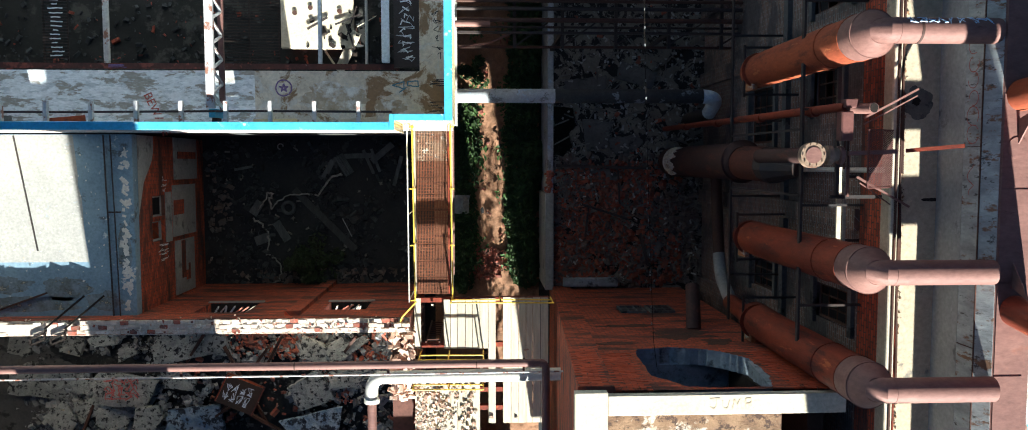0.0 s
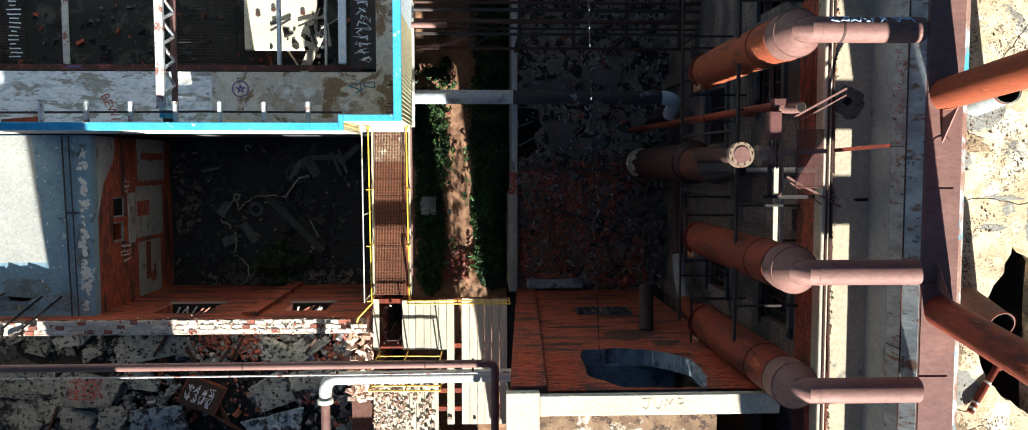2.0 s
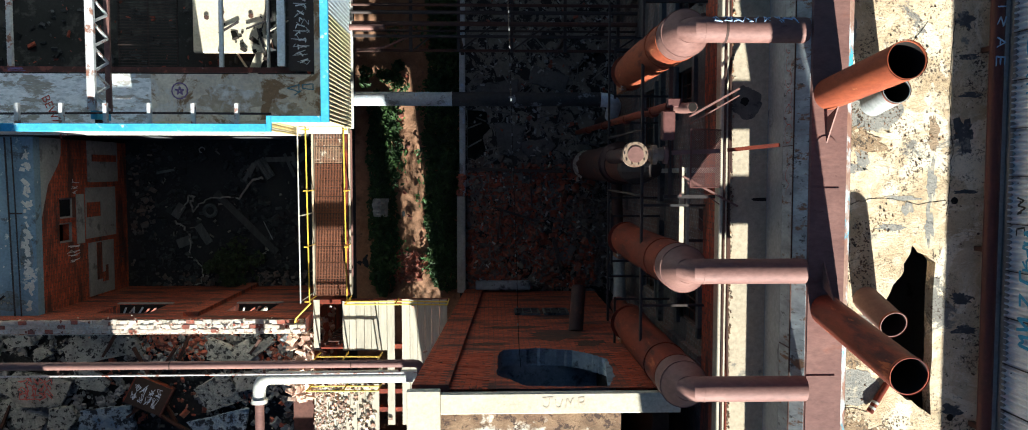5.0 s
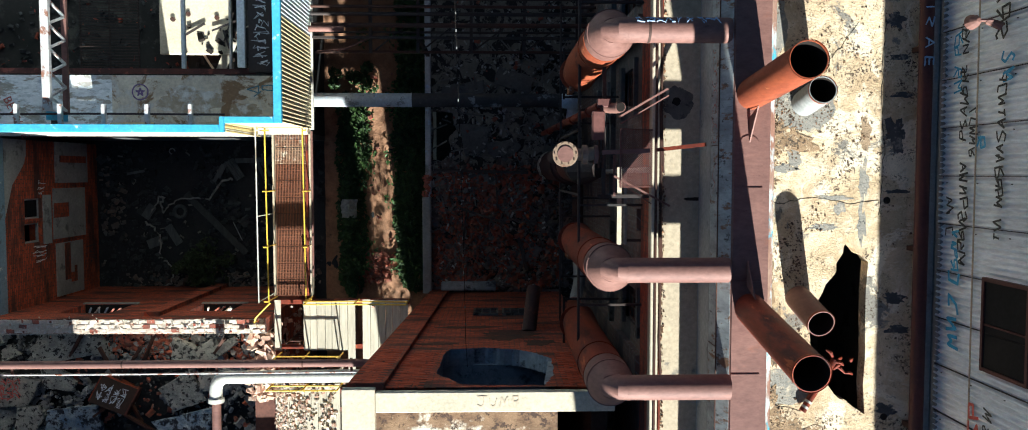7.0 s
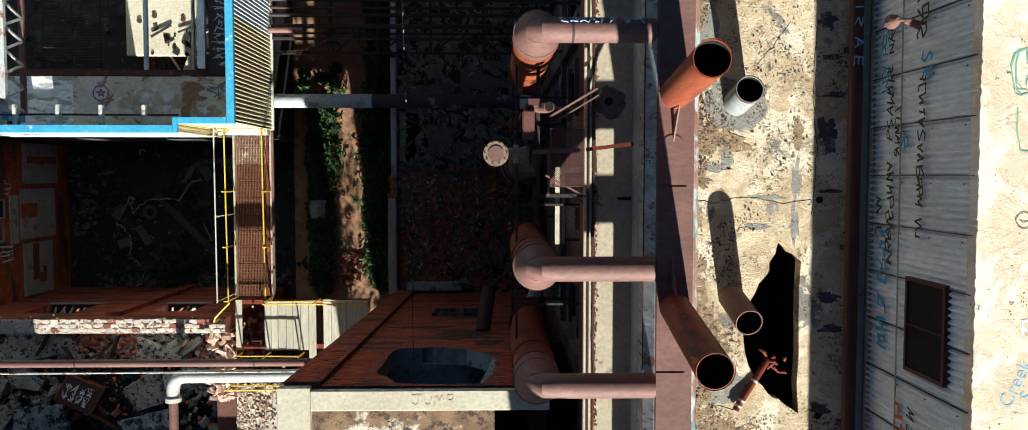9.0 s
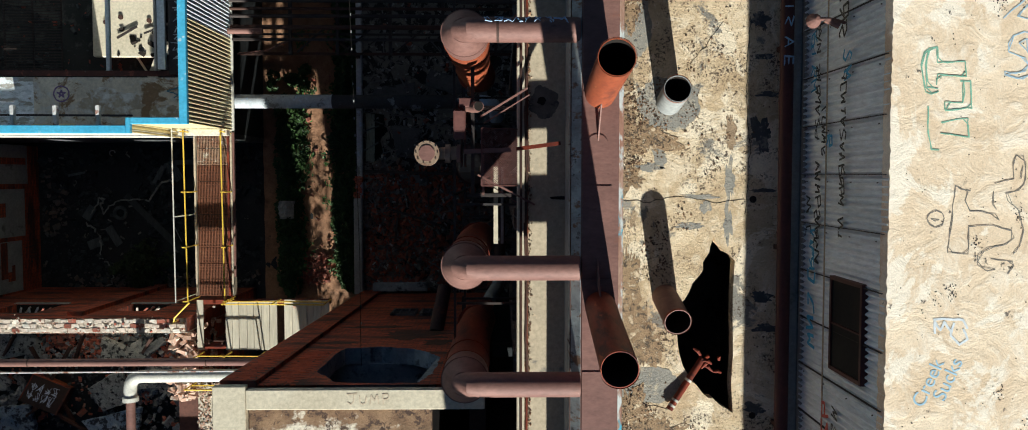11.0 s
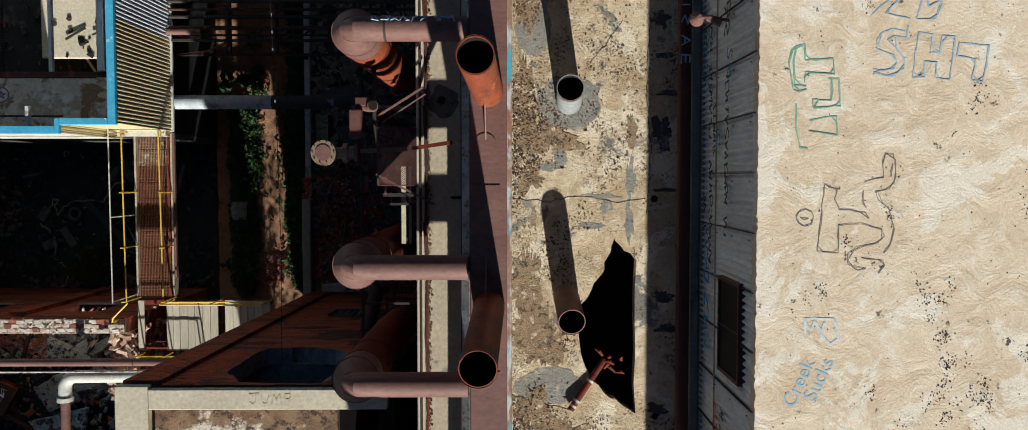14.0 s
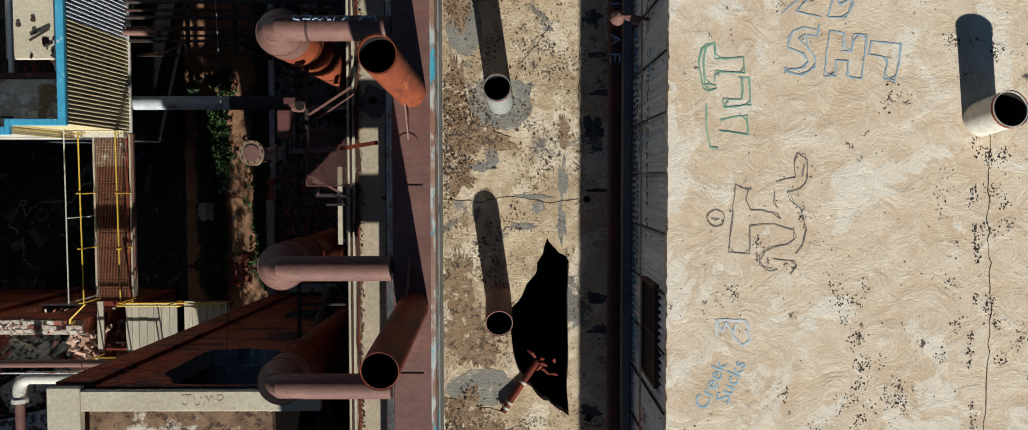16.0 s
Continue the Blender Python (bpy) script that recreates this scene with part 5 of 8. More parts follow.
def railing(label, pts, z0, z1):
    t = thing("yellow_railing", label, "railing", "platform railings", at=(*pts[0], z0))
    for z in (z0 + (z1 - z0) * 0.5, z1):
        part("rail", pipe_bm([(*p, z) for p in pts], 0.02, 8), M_YELLOW, t, smooth=True)
    for p in pts:
        part("post", pipe_bm([(*p, z0), (*p, z1)], 0.02, 8), M_YELLOW, t, smooth=True)
    here(t)


railing("yellow pipe railing along the platform's edge", [(-0.68, -3.6), (0.6, -3.6), (1.95, -3.62)], 5.09, 6.0)
railing("yellow pipe railing round the ladder opening", [(-1.5, -5.05), (-0.75, -5.05), (0.15, -5.06)], 5.09, 6.1)
railing("yellow pipe railing across the littered end", [(-1.68, -5.85), (-0.75, -5.85), (0.15, -5.86)], 5.09, 6.0)
t = thing("ladder", "rusty ladder down through the platform opening", "ladder", at=(-1.2, -4.9, 5))
for xx in (-1.38, -1.02):
    part("stile", box(xx - 0.02, -4.85, 2.2, xx + 0.02, -4.8, 5.05), M_RUST_DARK, t)
for k in range(9):
    part("rung", box(-1.36, -4.84, 2.4 + k * 0.29, -1.04, -4.81, 2.43 + k * 0.29), M_RUST_DARK, t)
here(t)
spots = [(random.uniform(-1.68, -0.05), random.uniform(-8, -5.95), 5.12, random.uniform(0.05, 0.14), random.uniform(0.04, 0.08), 0.05, 0.4) for _ in range(150)] + [(-1.68 + abs(random.gauss(0, 0.5)), random.uniform(-8, -5.9), 5.11, random.uniform(0.02, 0.1), random.uniform(0.02, 0.06), 0.03, 0.35) for _ in range(420)]
spots += [(random.uniform(-1.6, 1.5), random.uniform(-8, -3.8), 5.115, random.uniform(0.04, 0.12), random.uniform(0.04, 0.08), 0.05, 0.3) for _ in range(12)]
scatter("platform_mortar", spots[::2], M_LIME, label="pale mortar lumps strewn on the platform", category="rubble")
spots = spots[1::2]
scatter("platform_bricks", spots, M_BRICK_DUSTY, label="broken bricks strewn on the platform", category="rubble")

# ---- pipes over the south-west ----
t = thing("brown_service_pipe", "long brown steel pipe running over the rubble to the tower", "pipe", at=(-5, -4.45, 8.85))
part("run", pipe_bm(bend((-16, -4.46, 8.85), (1.51, -4.44, 8.85), (1.51, -8.4, 8.85), 0.16), 0.088, 16), M_RUST_PINK, t, smooth=True)
for x in (-11, -4.0, -0.04):
    part("joint", pipe_bm([(x, -4.45, 8.85), (x + 0.03, -4.45, 8.85)], 0.094, 16), M_RUST_DARK, t)
here(t)
t = thing("thin_pale_pipe", "thin pale pipe beside the brown one", "pipe", at=(-5, -4.68, 8.77))
part("run", pipe_bm([(-16, -4.7, 8.78), (-4, -4.69, 8.76), (1.9, -4.66, 8.78)], 0.02, 10), M_CHIPPED, t, smooth=True)
for x in (-11.2, -6.5, -2.0, 1.0):
    part("clamp", box(x, -4.72, 8.705, x + 0.05, -4.36, 8.745), M_RUST_DARK, t)
here(t)
t = thing("white_pipe", "white painted pipe with a round elbow beside the platform", "pipe", at=(-1, -5.2, 7.1))
part("run", pipe_bm(bend((2.04, -5.17, 7.12), (-2.56, -5.2, 7.12), (-2.56, -5.75, 7.12), 0.32, 8), 0.155, 24), M_WHITE, t, smooth=True)
part("flange", pipe_bm([(-2.56, -5.72, 7.12), (-2.56, -5.82, 7.12)], 0.19, 24), M_WHITE, t, smooth=True)
part("tail", pipe_bm([(-2.56, -5.8, 7.12), (-2.56, -9.4, 7.12)], 0.11, 18), M_RUST_PINK, t, "brown tail pipe", True)
here(t)

# ---- duct and pipe rack over the trench ----
t = thing("trench_duct", "round duct with flaking white and rust bands", "duct", at=(3, 1.73, 5.1))
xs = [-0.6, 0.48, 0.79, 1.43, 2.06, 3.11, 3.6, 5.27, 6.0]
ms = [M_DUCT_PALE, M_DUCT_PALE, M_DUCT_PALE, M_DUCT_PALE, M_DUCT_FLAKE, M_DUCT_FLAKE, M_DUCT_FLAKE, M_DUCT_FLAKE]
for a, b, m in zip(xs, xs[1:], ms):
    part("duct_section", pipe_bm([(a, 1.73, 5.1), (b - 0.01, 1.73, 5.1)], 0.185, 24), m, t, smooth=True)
    part("seam", pipe_bm([(b - 0.03, 1.73, 5.1), (b, 1.73, 5.1)], 0.192, 24), m, t, smooth=True)
elbow = part("elbow", pipe_bm(bend((5.99, 1.73, 5.1), (6.42, 1.7, 5.05), (6.45, 1.35, 4.2), 0.36, 7), 0.19, 24), M_TIN_GREY, t, "white scrawled elbow", True)
part("drop", pipe_bm([(6.45, 1.36, 4.2), (6.45, 1.3, 1.95)], 0.17, 20), M_STEEL, t, smooth=True)
here(t)

t = thing("pipe_rack", "dark steel pipe rack crossing the trench", "pipe rack", at=(3, 3.5, 5.5))
for y, z, r, m, x0 in ((4.3, 5.6, 0.05, M_STEEL, -0.5), (4.1, 5.55, 0.04, M_RUST_DARK, -0.5), (3.92, 5.5, 0.05, M_STEEL, -0.5), (3.63, 5.5, 0.06, M_RUST_DARK, -0.5), (3.5, 5.2, 0.03, M_STEEL, -0.5)):
    part("rack_pipe", pipe_bm([(x0, y, z), (6.9, y, z)], r, 12), m, t, smooth=True)
part("pink_stub", pipe_bm([(-0.55, 3.52, 5.55), (0.35, 3.52, 5.55)], 0.08, 14), M_RUST_PINK, t, "chalky pipe stub", True)
part("rack_beam", box(-0.5, 3.3, 5.3, 6.9, 3.36, 5.42), M_STEEL, t)
part("rack_beam", box(-0.5, 3.02, 4.7, 6.9, 3.08, 4.82), M_RUST_DARK, t)
bm = bmesh.new()
bar(bm, (-0.5, 3.0, 5.0), (0.3, 3.1, 5.0), 0.05)
bar(bm, (0.3, 3.1, 5.0), (1.0, 3.4, 5.1), 0.05)
part("diagonal", bm, M_RUST_PINK, t)
for x in (0.95, 2.2, 3.6, 5.0, 6.4):
    part("rack_bearer", box(x, 2.95, 5.2, x + 0.08, 4.6, 5.3), M_STEEL, t)
    bm = bmesh.new()
    bar(bm, (x + 0.04, 3.05, 4.75), (x + 0.9, 3.6, 5.3), 0.04)
    part("brace", bm, M_STEEL, t)
for x in (2.2, 5.0):
    part("rack_post", box(x, 3.3, 1.95 if x > 2.4 else 2.2, x + 0.1, 3.4, 5.2), M_STEEL, t)
here(t)

# ---- pipes on the east wall ----
t = thing("feed_pipe", "grey and rusty feed pipe bending up to the gooseneck", "pipe", at=(6.5, -2, 4.9))
part("run", pipe_bm([(6.52, -0.3, 4.7), (6.54, -2.5, 5.0)], 0.15, 18), M_RUST_DARK, t, smooth=True)
part("bend", pipe_bm(bend((6.54, -2.48, 5.0), (6.55, -3.1, 5.2), (6.2, -3.45, 7.2), 0.35, 6), 0.16, 18), M_CONC, t, "grey painted bend", True)
part("riser", pipe_bm([(6.2, -3.44, 7.15), (6.1, -3.5, 9.1)], 0.2, 20), M_RUST, t, smooth=True)
here(t)
t = thing("thin_riser", "thin orange rusty riser pipe on the wall", "pipe", at=(5.95, 0.9, 2))
part("riser", pipe_bm([(5.75, 1.0, 1.95), (5.95, 0.88, 13.5)], 0.075, 16), M_RUST, t, smooth=True)
for z in (4.2, 6.9, 9.7, 12.2):
    part("coupling", pipe_bm([(5.75 + 0.0173 * (z - 1.95), 0.98 - 0.0104 * (z - 1.95), z), (5.75 + 0.0173 * (z - 1.75), 0.98 - 0.0104 * (z - 1.75), z + 0.2)], 0.095, 16), M_RUST, t)
part("open_end", pipe_bm([(5.95, 0.88, 13.4), (6.12, 0.85, 13.52), (6.2, 0.84, 13.66), (6.23, 0.84, 13.85)], 0.085, 16), M_RUST_PINK, t, smooth=True)
# the pipe is closed; a black disc paints the mouth's inner shade
part("bore", pipe_bm([(6.23, 0.84, 13.851), (6.231, 0.84, 13.857)], 0.072, 16), M_SOOT_SHADE, t, "black disc drawing the shade inside the pipe mouth")
here(t)
t = thing("white_downpipe", "white flaking downpipe on the brick wall", "pipe", at=(6.8, -0.7, 8))
part("run", pipe_bm([(6.86, -0.15, 13.0), (6.87, -0.2, 1.95)], 0.05, 12), M_WHITE, t, smooth=True)
here(t)
t = thing("wall_battens", "pale flaking battens fixed along the brick wall", "batten", at=(6.55, -0.5, 12.1))
part("batten", box(6.45, -1.5, 12.13, 6.53, -0.1, 12.18), M_CREAM, t)
part("batten", box(6.58, -1.5, 12.12, 6.63, -0.1, 12.16), M_CONC, t)
for y in (-1.45, -0.3):
    part("arm", box(6.44, y, 12.08, 6.945, y + 0.05, 12.118), M_STEEL, t)
here(t)

# valve with its round flange, gearbox and braces
t = thing("valve_assembly", "rusty valve with a round flanged lid and gearbox", "valve", at=(5.6, 0.2, 13.2))
lid = part("lid", pipe_bm([(5.38, 0.1, 13.48), (5.38, 0.1, 13.62)], 0.205, 28), M_BRASS, t, "pale weathered round flange", True)
part("lid_disc", pipe_bm([(5.38, 0.1, 13.62), (5.38, 0.1, 13.635)], 0.13, 28), M_RUST_PINK, lid, "rusty disc in the flange", True)
for k in range(10):
    a = k * 0.628
    part("bolt", pipe_bm([(5.38 + 0.175 * math.cos(a), 0.1 + 0.175 * math.sin(a), 13.6), (5.38 + 0.175 * math.cos(a), 0.1 + 0.175 * math.sin(a), 13.645)], 0.012, 6), M_BRASS, lid)
part("neck", pipe_bm([(5.38, 0.1, 11.2), (5.38, 0.1, 13.5)], 0.13, 20), M_RISER_DARK, t, smooth=True)
part("body", pipe_bm([(5.5, 0.1, 13.42), (5.66, 0.1, 13.42), (5.67, 0.1, 13.42), (5.75, 0.1, 13.42), (5.76, 0.1, 13.42), (5.88, 0.12, 13.42)], [0.1, 0.1, 0.16, 0.16, 0.11, 0.11], 20), M_BRASS, t, "pale weathered valve body")
part("wheel", pipe_bm([(5.86, 0.1, 13.45), (5.92, 0.1, 13.45)], 0.15, 20), M_RUST_PINK, t)
part("gearbox", box(5.81, 0.33, 13.45, 6.01, 0.8, 13.66, bevel=0.02), M_RUST_PLUM, t, "chalky red gearbox")
part("bracket_top", box(5.9, 0.86, 13.4, 6.12, 1.0, 13.6, bevel=0.01), M_RUST_PLUM, t)
part("shaft", pipe_bm([(5.94, -0.12, 13.5), (5.94, 0.35, 13.5)], 0.018, 8), M_RUST_DARK, t)
part("shaft", pipe_bm([(6.0, -0.12, 13.5), (6.0, 0.35, 13.5)], 0.018, 8), M_RUST_DARK, t)
here(t)
t = thing("angle_iron_frame", "rusty angle-iron frame holding the valve to the roof", "frame", at=(6.4, 0.3, 13.2))
for a, b, w, m in (((6.25, 0.7, 13.5), (7.02, 1.15, 13.7), 0.032, M_RUST_PINK), ((6.3, 0.6, 13.4), (7.05, 1.05, 13.62), 0.02, M_RUST_PINK),
                   ((5.98, 0.13, 13.55), (6.75, 0.16, 13.6), 0.07, M_RUST_PINK), ((6.85, 0.17, 13.7), (7.5, 0.24, 14.2), 0.06, M_RUST),
                   ((6.2, -0.25, 13.4), (7.15, -0.75, 13.3), 0.032, M_RUST_PINK), ((6.3, -0.35, 13.3), (6.95, -0.78, 13.25), 0.018, M_RUST_PINK),
                   ((6.0, 0.9, 12.9), (6.9, 0.9, 12.9), 0.06, M_STEEL), ((6.0, -0.6, 12.9), (6.9, -0.6, 12.9), 0.06, M_STEEL), ((6.1, -0.6, 12.9), (6.1, 1.7, 12.9), 0.06, M_STEEL),
                   ((6.28, -0.6, 12.92), (6.28, 0.1, 12.92), 0.04, M_RUST_PINK)):
    bm = bmesh.new()
    bar(bm, a, b, w)
    part("angle_iron", bm, m, t)
here(t)
t = thing("mesh_panel", "rusty expanded-metal panel leaning on the roof edge", "mesh panel", at=(6.6, 0, 13.2))
lean = lambda x, y: (x, y, 13.62 - 0.6 * (x - 6.28))
bm = bmesh.new()
for k in range(66):
    for s in (-1, 1):
        y0 = -1.0 + k * 0.034
        f0, f1 = sorted(((-0.42 - y0) / (s * 0.55), (0.5 - y0) / (s * 0.55)))
        f0, f1 = max(0.0, f0), min(1.0, f1)
        if f1 - f0 > 0.03:
            bar(bm, lean(6.28 + 0.64 * f0, y0 + s * 0.55 * f0), lean(6.28 + 0.64 * f1, y0 + s * 0.55 * f1), 0.007)
tagged(part("wire_mesh", bm, M_RUST_PLUM, t), "", "", "", "stuff")
for x in (6.27, 6.92):
    bm = bmesh.new()
    bar(bm, lean(x, -0.43), lean(x, 0.51), 0.025)
    part("panel_edge", bm, M_RUST_PLUM, t)
for y in (-0.43, 0.51):
    bm = bmesh.new()
    bar(bm, lean(6.27, y), lean(6.92, y), 0.02)
    part("panel_edge", bm, M_RUST_PLUM, t)
here(t)
t = thing("wall_platform", "dark steel brackets and walkway along the brick wall", "platform", at=(6.4, 0, 8))
for z in (8.3, 12.2):
    part("walk_beam", box(5.73, -3.6, z, 5.77, 3.6, z + 0.1), M_STEEL, t)
    for y in (-2.6, -0.8, 0.9, 2.8):
        part("walk_bracket", box(5.78, y, z, 6.94, y + 0.04, z + 0.08), M_STEEL, t)
for y in (-0.62, 0.55):
    part("hanger", box(5.73, y, 8.3, 5.77, y + 0.04, 12.3), M_STEEL, t)
here(t)
for y in (0.7, -1.1, -3.05):
    t = thing("wall_cable", "thin sagging cable on the wall and roof edge", "cable", "cables", at=(6.8, y, 13))
    part("cable", pipe_bm([(6.98, y + 2.0, 13.32), (7.02, y + 0.9, 13.23), (7.0, y, 13.32), (7.06, y - 0.9, 13.23)], 0.018, 8), M_RUST_DARK, t, smooth=True)
    here(t)
t = thing("roof_edge_pipes", "pair of thin rusty pipes along the roof edge", "pipe", at=(7, 2, 13.25))
part("run", pipe_bm([(7.02, -9, 13.23), (7.02, 12, 13.23)], 0.018, 8), M_RUST, t, smooth=True)
part("run", pipe_bm([(6.92, -9, 13.3), (6.92, 12, 13.3)], 0.022, 8), M_RUST_DARK, t, smooth=True)
here(t)

# tower fittings
t = thing("tower_spout", "dark open pipe jutting from the tower wall", "pipe", at=(5.1, -3.9, 7.9))
bm = bmesh.new()
hollow(bm, (5.05, -3.95, 8.0), (5.2, -3.0, 7.3), 0.17)
part("shell", bm, M_RISER_DARK, t, smooth=True)
bm = bmesh.new()
hollow(bm, (5.05, -3.95, 8.0), (5.2, -3.0, 7.3), 0.17, inside=True)
part("inside", bm, M_SOOT_SHADE, t, smooth=True)
here(t)
t = thing("span_cable", "thin beaded cable spanning from the tower over the yard", "cable", at=(3.6, -3.9, 10.1))
part("cable", pipe_bm([(3.68, -4.22, 10.2), (3.64, -3.7, 10.05), (3.6, -2.0, 9.85), (3.5, 1.0, 9.75), (3.42, 3.4, 9.8), (3.2, 12.6, 10.2)], 0.006, 6), M_SOOT_SHADE, t, smooth=True)
for k in range(22):
    y = -3.4 + 0.36 * k
    x = 3.63 - 0.03 * (y + 3.4)
    part("bead", pipe_bm([(x, y, 9.9 - 0.015 * k if k < 11 else 9.78), (x, y + 0.05, 9.9 - 0.015 * k if k < 11 else 9.78)], 0.014, 6), M_CONC, t)
here(t)
t = thing("fallen_lintel", "pale broken concrete lintel leaning in the wall's hole", "lintel", at=(5.1, -3.9, 10.8))
bm = bmesh.new()
bar(bm, (5.4, -3.93, 11.0), (5.2, -3.93, 12.7), 0.05, 0.2)
part("lintel_body", bm, M_PLASTER_BLUE, t)
here(t)
# stack brackets and roof things
for y, s in ((0.62, -1), (-1.9, 1)):
    gus = thing("stack_gusset", "rusty triangular gusset plate at the stack's foot", "bracket", "stack gussets", at=(8.07, y, 14.6))
    for xx in (8.04,):
        bm = bmesh.new()
        vs = [bm.verts.new(p) for p in ((xx, y, 14.6), (xx, y + s * 0.4, 14.6), (xx, y - s * 0.15, 15.0), (xx + 0.02, y, 14.6), (xx + 0.02, y + s * 0.4, 14.6), (xx + 0.02, y - s * 0.15, 15.0))]
        bm.faces.new(vs[:3])
        bm.faces.new(vs[3:][::-1])
        for i, j in ((0, 1), (1, 2), (2, 0)):
            bm.faces.new((vs[i], vs[j], vs[j + 3], vs[i + 3]))
        part("gusset", bm, M_RUST_PINK, gus)
    here(gus)
FLUE_A, FLUE_B = (9.43, -4.22, 13.36), (10.02, -3.38, 13.22)
t = thing("fallen_flue", "broken rusty pipe with white bands leaning over the roof hole", "pipe", at=(9.6, -4, 13.25))
part("shell", pipe_bm([FLUE_A, FLUE_B], 0.058, 18), M_RUST, t, smooth=True)
fa, fb = Vector(FLUE_A), Vector(FLUE_B)
for f in (0.06, 0.16, 0.55):
    part("white_band", pipe_bm([fa.lerp(fb, f), fa.lerp(fb, f + 0.04)], 0.061, 18), M_WHITE, t, "white painted band", True)
fr = random.Random(12)
for k in range(9):
    p = fb + Vector((fr.uniform(-0.05, 0.3), fr.uniform(-0.25, 0.08), fr.uniform(-0.05, 0.06)))
    q = p + Vector((fr.uniform(-0.18, 0.22), fr.uniform(-0.14, 0.14), fr.uniform(-0.08, 0.06)))
    part("twisted_strip", pipe_bm([p, (p + q) / 2 + Vector((0, 0.03, 0.05)), q], [0.02, 0.032, 0.015], 8), M_RUST, t, smooth=True)
here(t)
t = thing("wall_lamp", "small rusty lamp head on an arm over the sheets", "lamp", at=(11.2, 1.96, 15.1))
part("hood", pipe_bm([(11.1, 1.97, 15.05), (11.1, 1.97, 15.14), (11.1, 1.97, 15.24)], [0.11, 0.09, 0.03], 12), M_RUST_PINK, t)
part("arm", pipe_bm([(11.1, 1.97, 15.2), (11.25, 1.95, 15.3), (11.54, 1.94, 15.1)], 0.025, 8), M_RUST_PINK, t, smooth=True)
part("shade_arm", pipe_bm([(11.2, 1.95, 15.25), (11.38, 1.85, 15.3)], 0.045, 8), M_RUST_PINK, t, smooth=True)
here(t)
t = thing("sheet_rail", "thin grey conduit along the corrugated sheets", "conduit", at=(11.53, 0, 14.6))
part("run", pipe_bm([(11.53, -8, 14.6), (11.53, 8, 14.52)], 0.013, 8), M_LEDGE, t, smooth=True)
here(t)

# ---- rubble, debris and plants ----
R = random.Random(11)


def spread(n, x0, x1, y0, y1, z, lo, hi, flat=0.5, tilt=0.6):
    out = []
    while len(out) < n:
        x, y = R.uniform(x0, x1), R.uniform(y0, y1)
        if noise.noise(Vector((x * 0.9, y * 0.9, n * 0.37))) + R.uniform(-0.35, 0.35) > 0:
            h = lo + (hi - lo) * R.random() ** 2.2
            out.append((x, y, z + R.uniform(0, 0.05), h * R.uniform(0.7, 1.4), h * R.uniform(0.4, 0.8), h * flat, tilt))
    return out


scatter("yard_bricks", spread(1200, 2.35, 6.3, -3.75, 0.0, 1.97, 0.05, 0.22) + spread(700, 2.4, 4.7, -3.75, -0.2, 2.0, 0.04, 0.12) + spread(70, 2.9, 6.8, 0.0, 6, 1.96, 0.05, 0.16), M_BRICK_PIECE, label="broken red bricks spread over the yard", category="rubble")
scatter("yard_rubble", spread(2200, 2.35, 6.9, -3.8, 0.2, 1.96, 0.03, 0.2), M_RUBBLE, label="grey and brown rubble covering the yard", category="rubble")
scatter("yard_grit", spread(300, 2.9, 6.9, 0.2, 8, 1.96, 0.03, 0.14), M_RUBBLE_PALE, label="grey concrete bits on the swept yard", category="rubble")
scatter("yard_splinters", [(R.uniform(2.5, 6.8), R.uniform(-3.7, 4), 2.03, R.uniform(0.15, 0.6), 0.04, 0.03, 0.25) for _ in range(150)], M_WOOD_DARK, label="splintered grey laths on the rubble", category="rubble")
scatter("yard_flakes", [(R.uniform(2.5, 6.8), R.uniform(-3.7, 6), 2.04, R.uniform(0.04, 0.16), R.uniform(0.03, 0.06), 0.02, 0.3) for _ in range(280)], M_CONC, label="pale plaster flakes on the rubble", category="rubble")
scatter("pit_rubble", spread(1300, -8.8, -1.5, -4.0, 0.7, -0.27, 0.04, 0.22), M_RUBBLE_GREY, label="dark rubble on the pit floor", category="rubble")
scatter("pit_bricks", spread(60, -8.8, -8.0, -4.0, 0.6, -0.26, 0.08, 0.22) + spread(160, -8, -1.6, -4.0, -3.5, -0.26, 0.06, 0.2), M_RUBBLE, label="fallen bricks at the foot of the pit walls", category="rubble")
scatter("pit_flakes", [(R.uniform(-8.6, -1.8), R.uniform(-3.6, 0.6), -0.2, R.uniform(0.05, 0.25), R.uniform(0.03, 0.1), 0.02, 0.3) for _ in range(45)], M_YARD, label="grey scraps on the dark pit floor", category="litter")
scatter("trench_bricks", spread(520, -0.6, 1.95, -3.9, -2.9, -0.2, 0.05, 0.2) + spread(60, -0.5, 2.0, -3, 4, -0.2, 0.05, 0.15), M_BRICK_PIECE, label="bricks and litter at the trench's end", category="rubble")

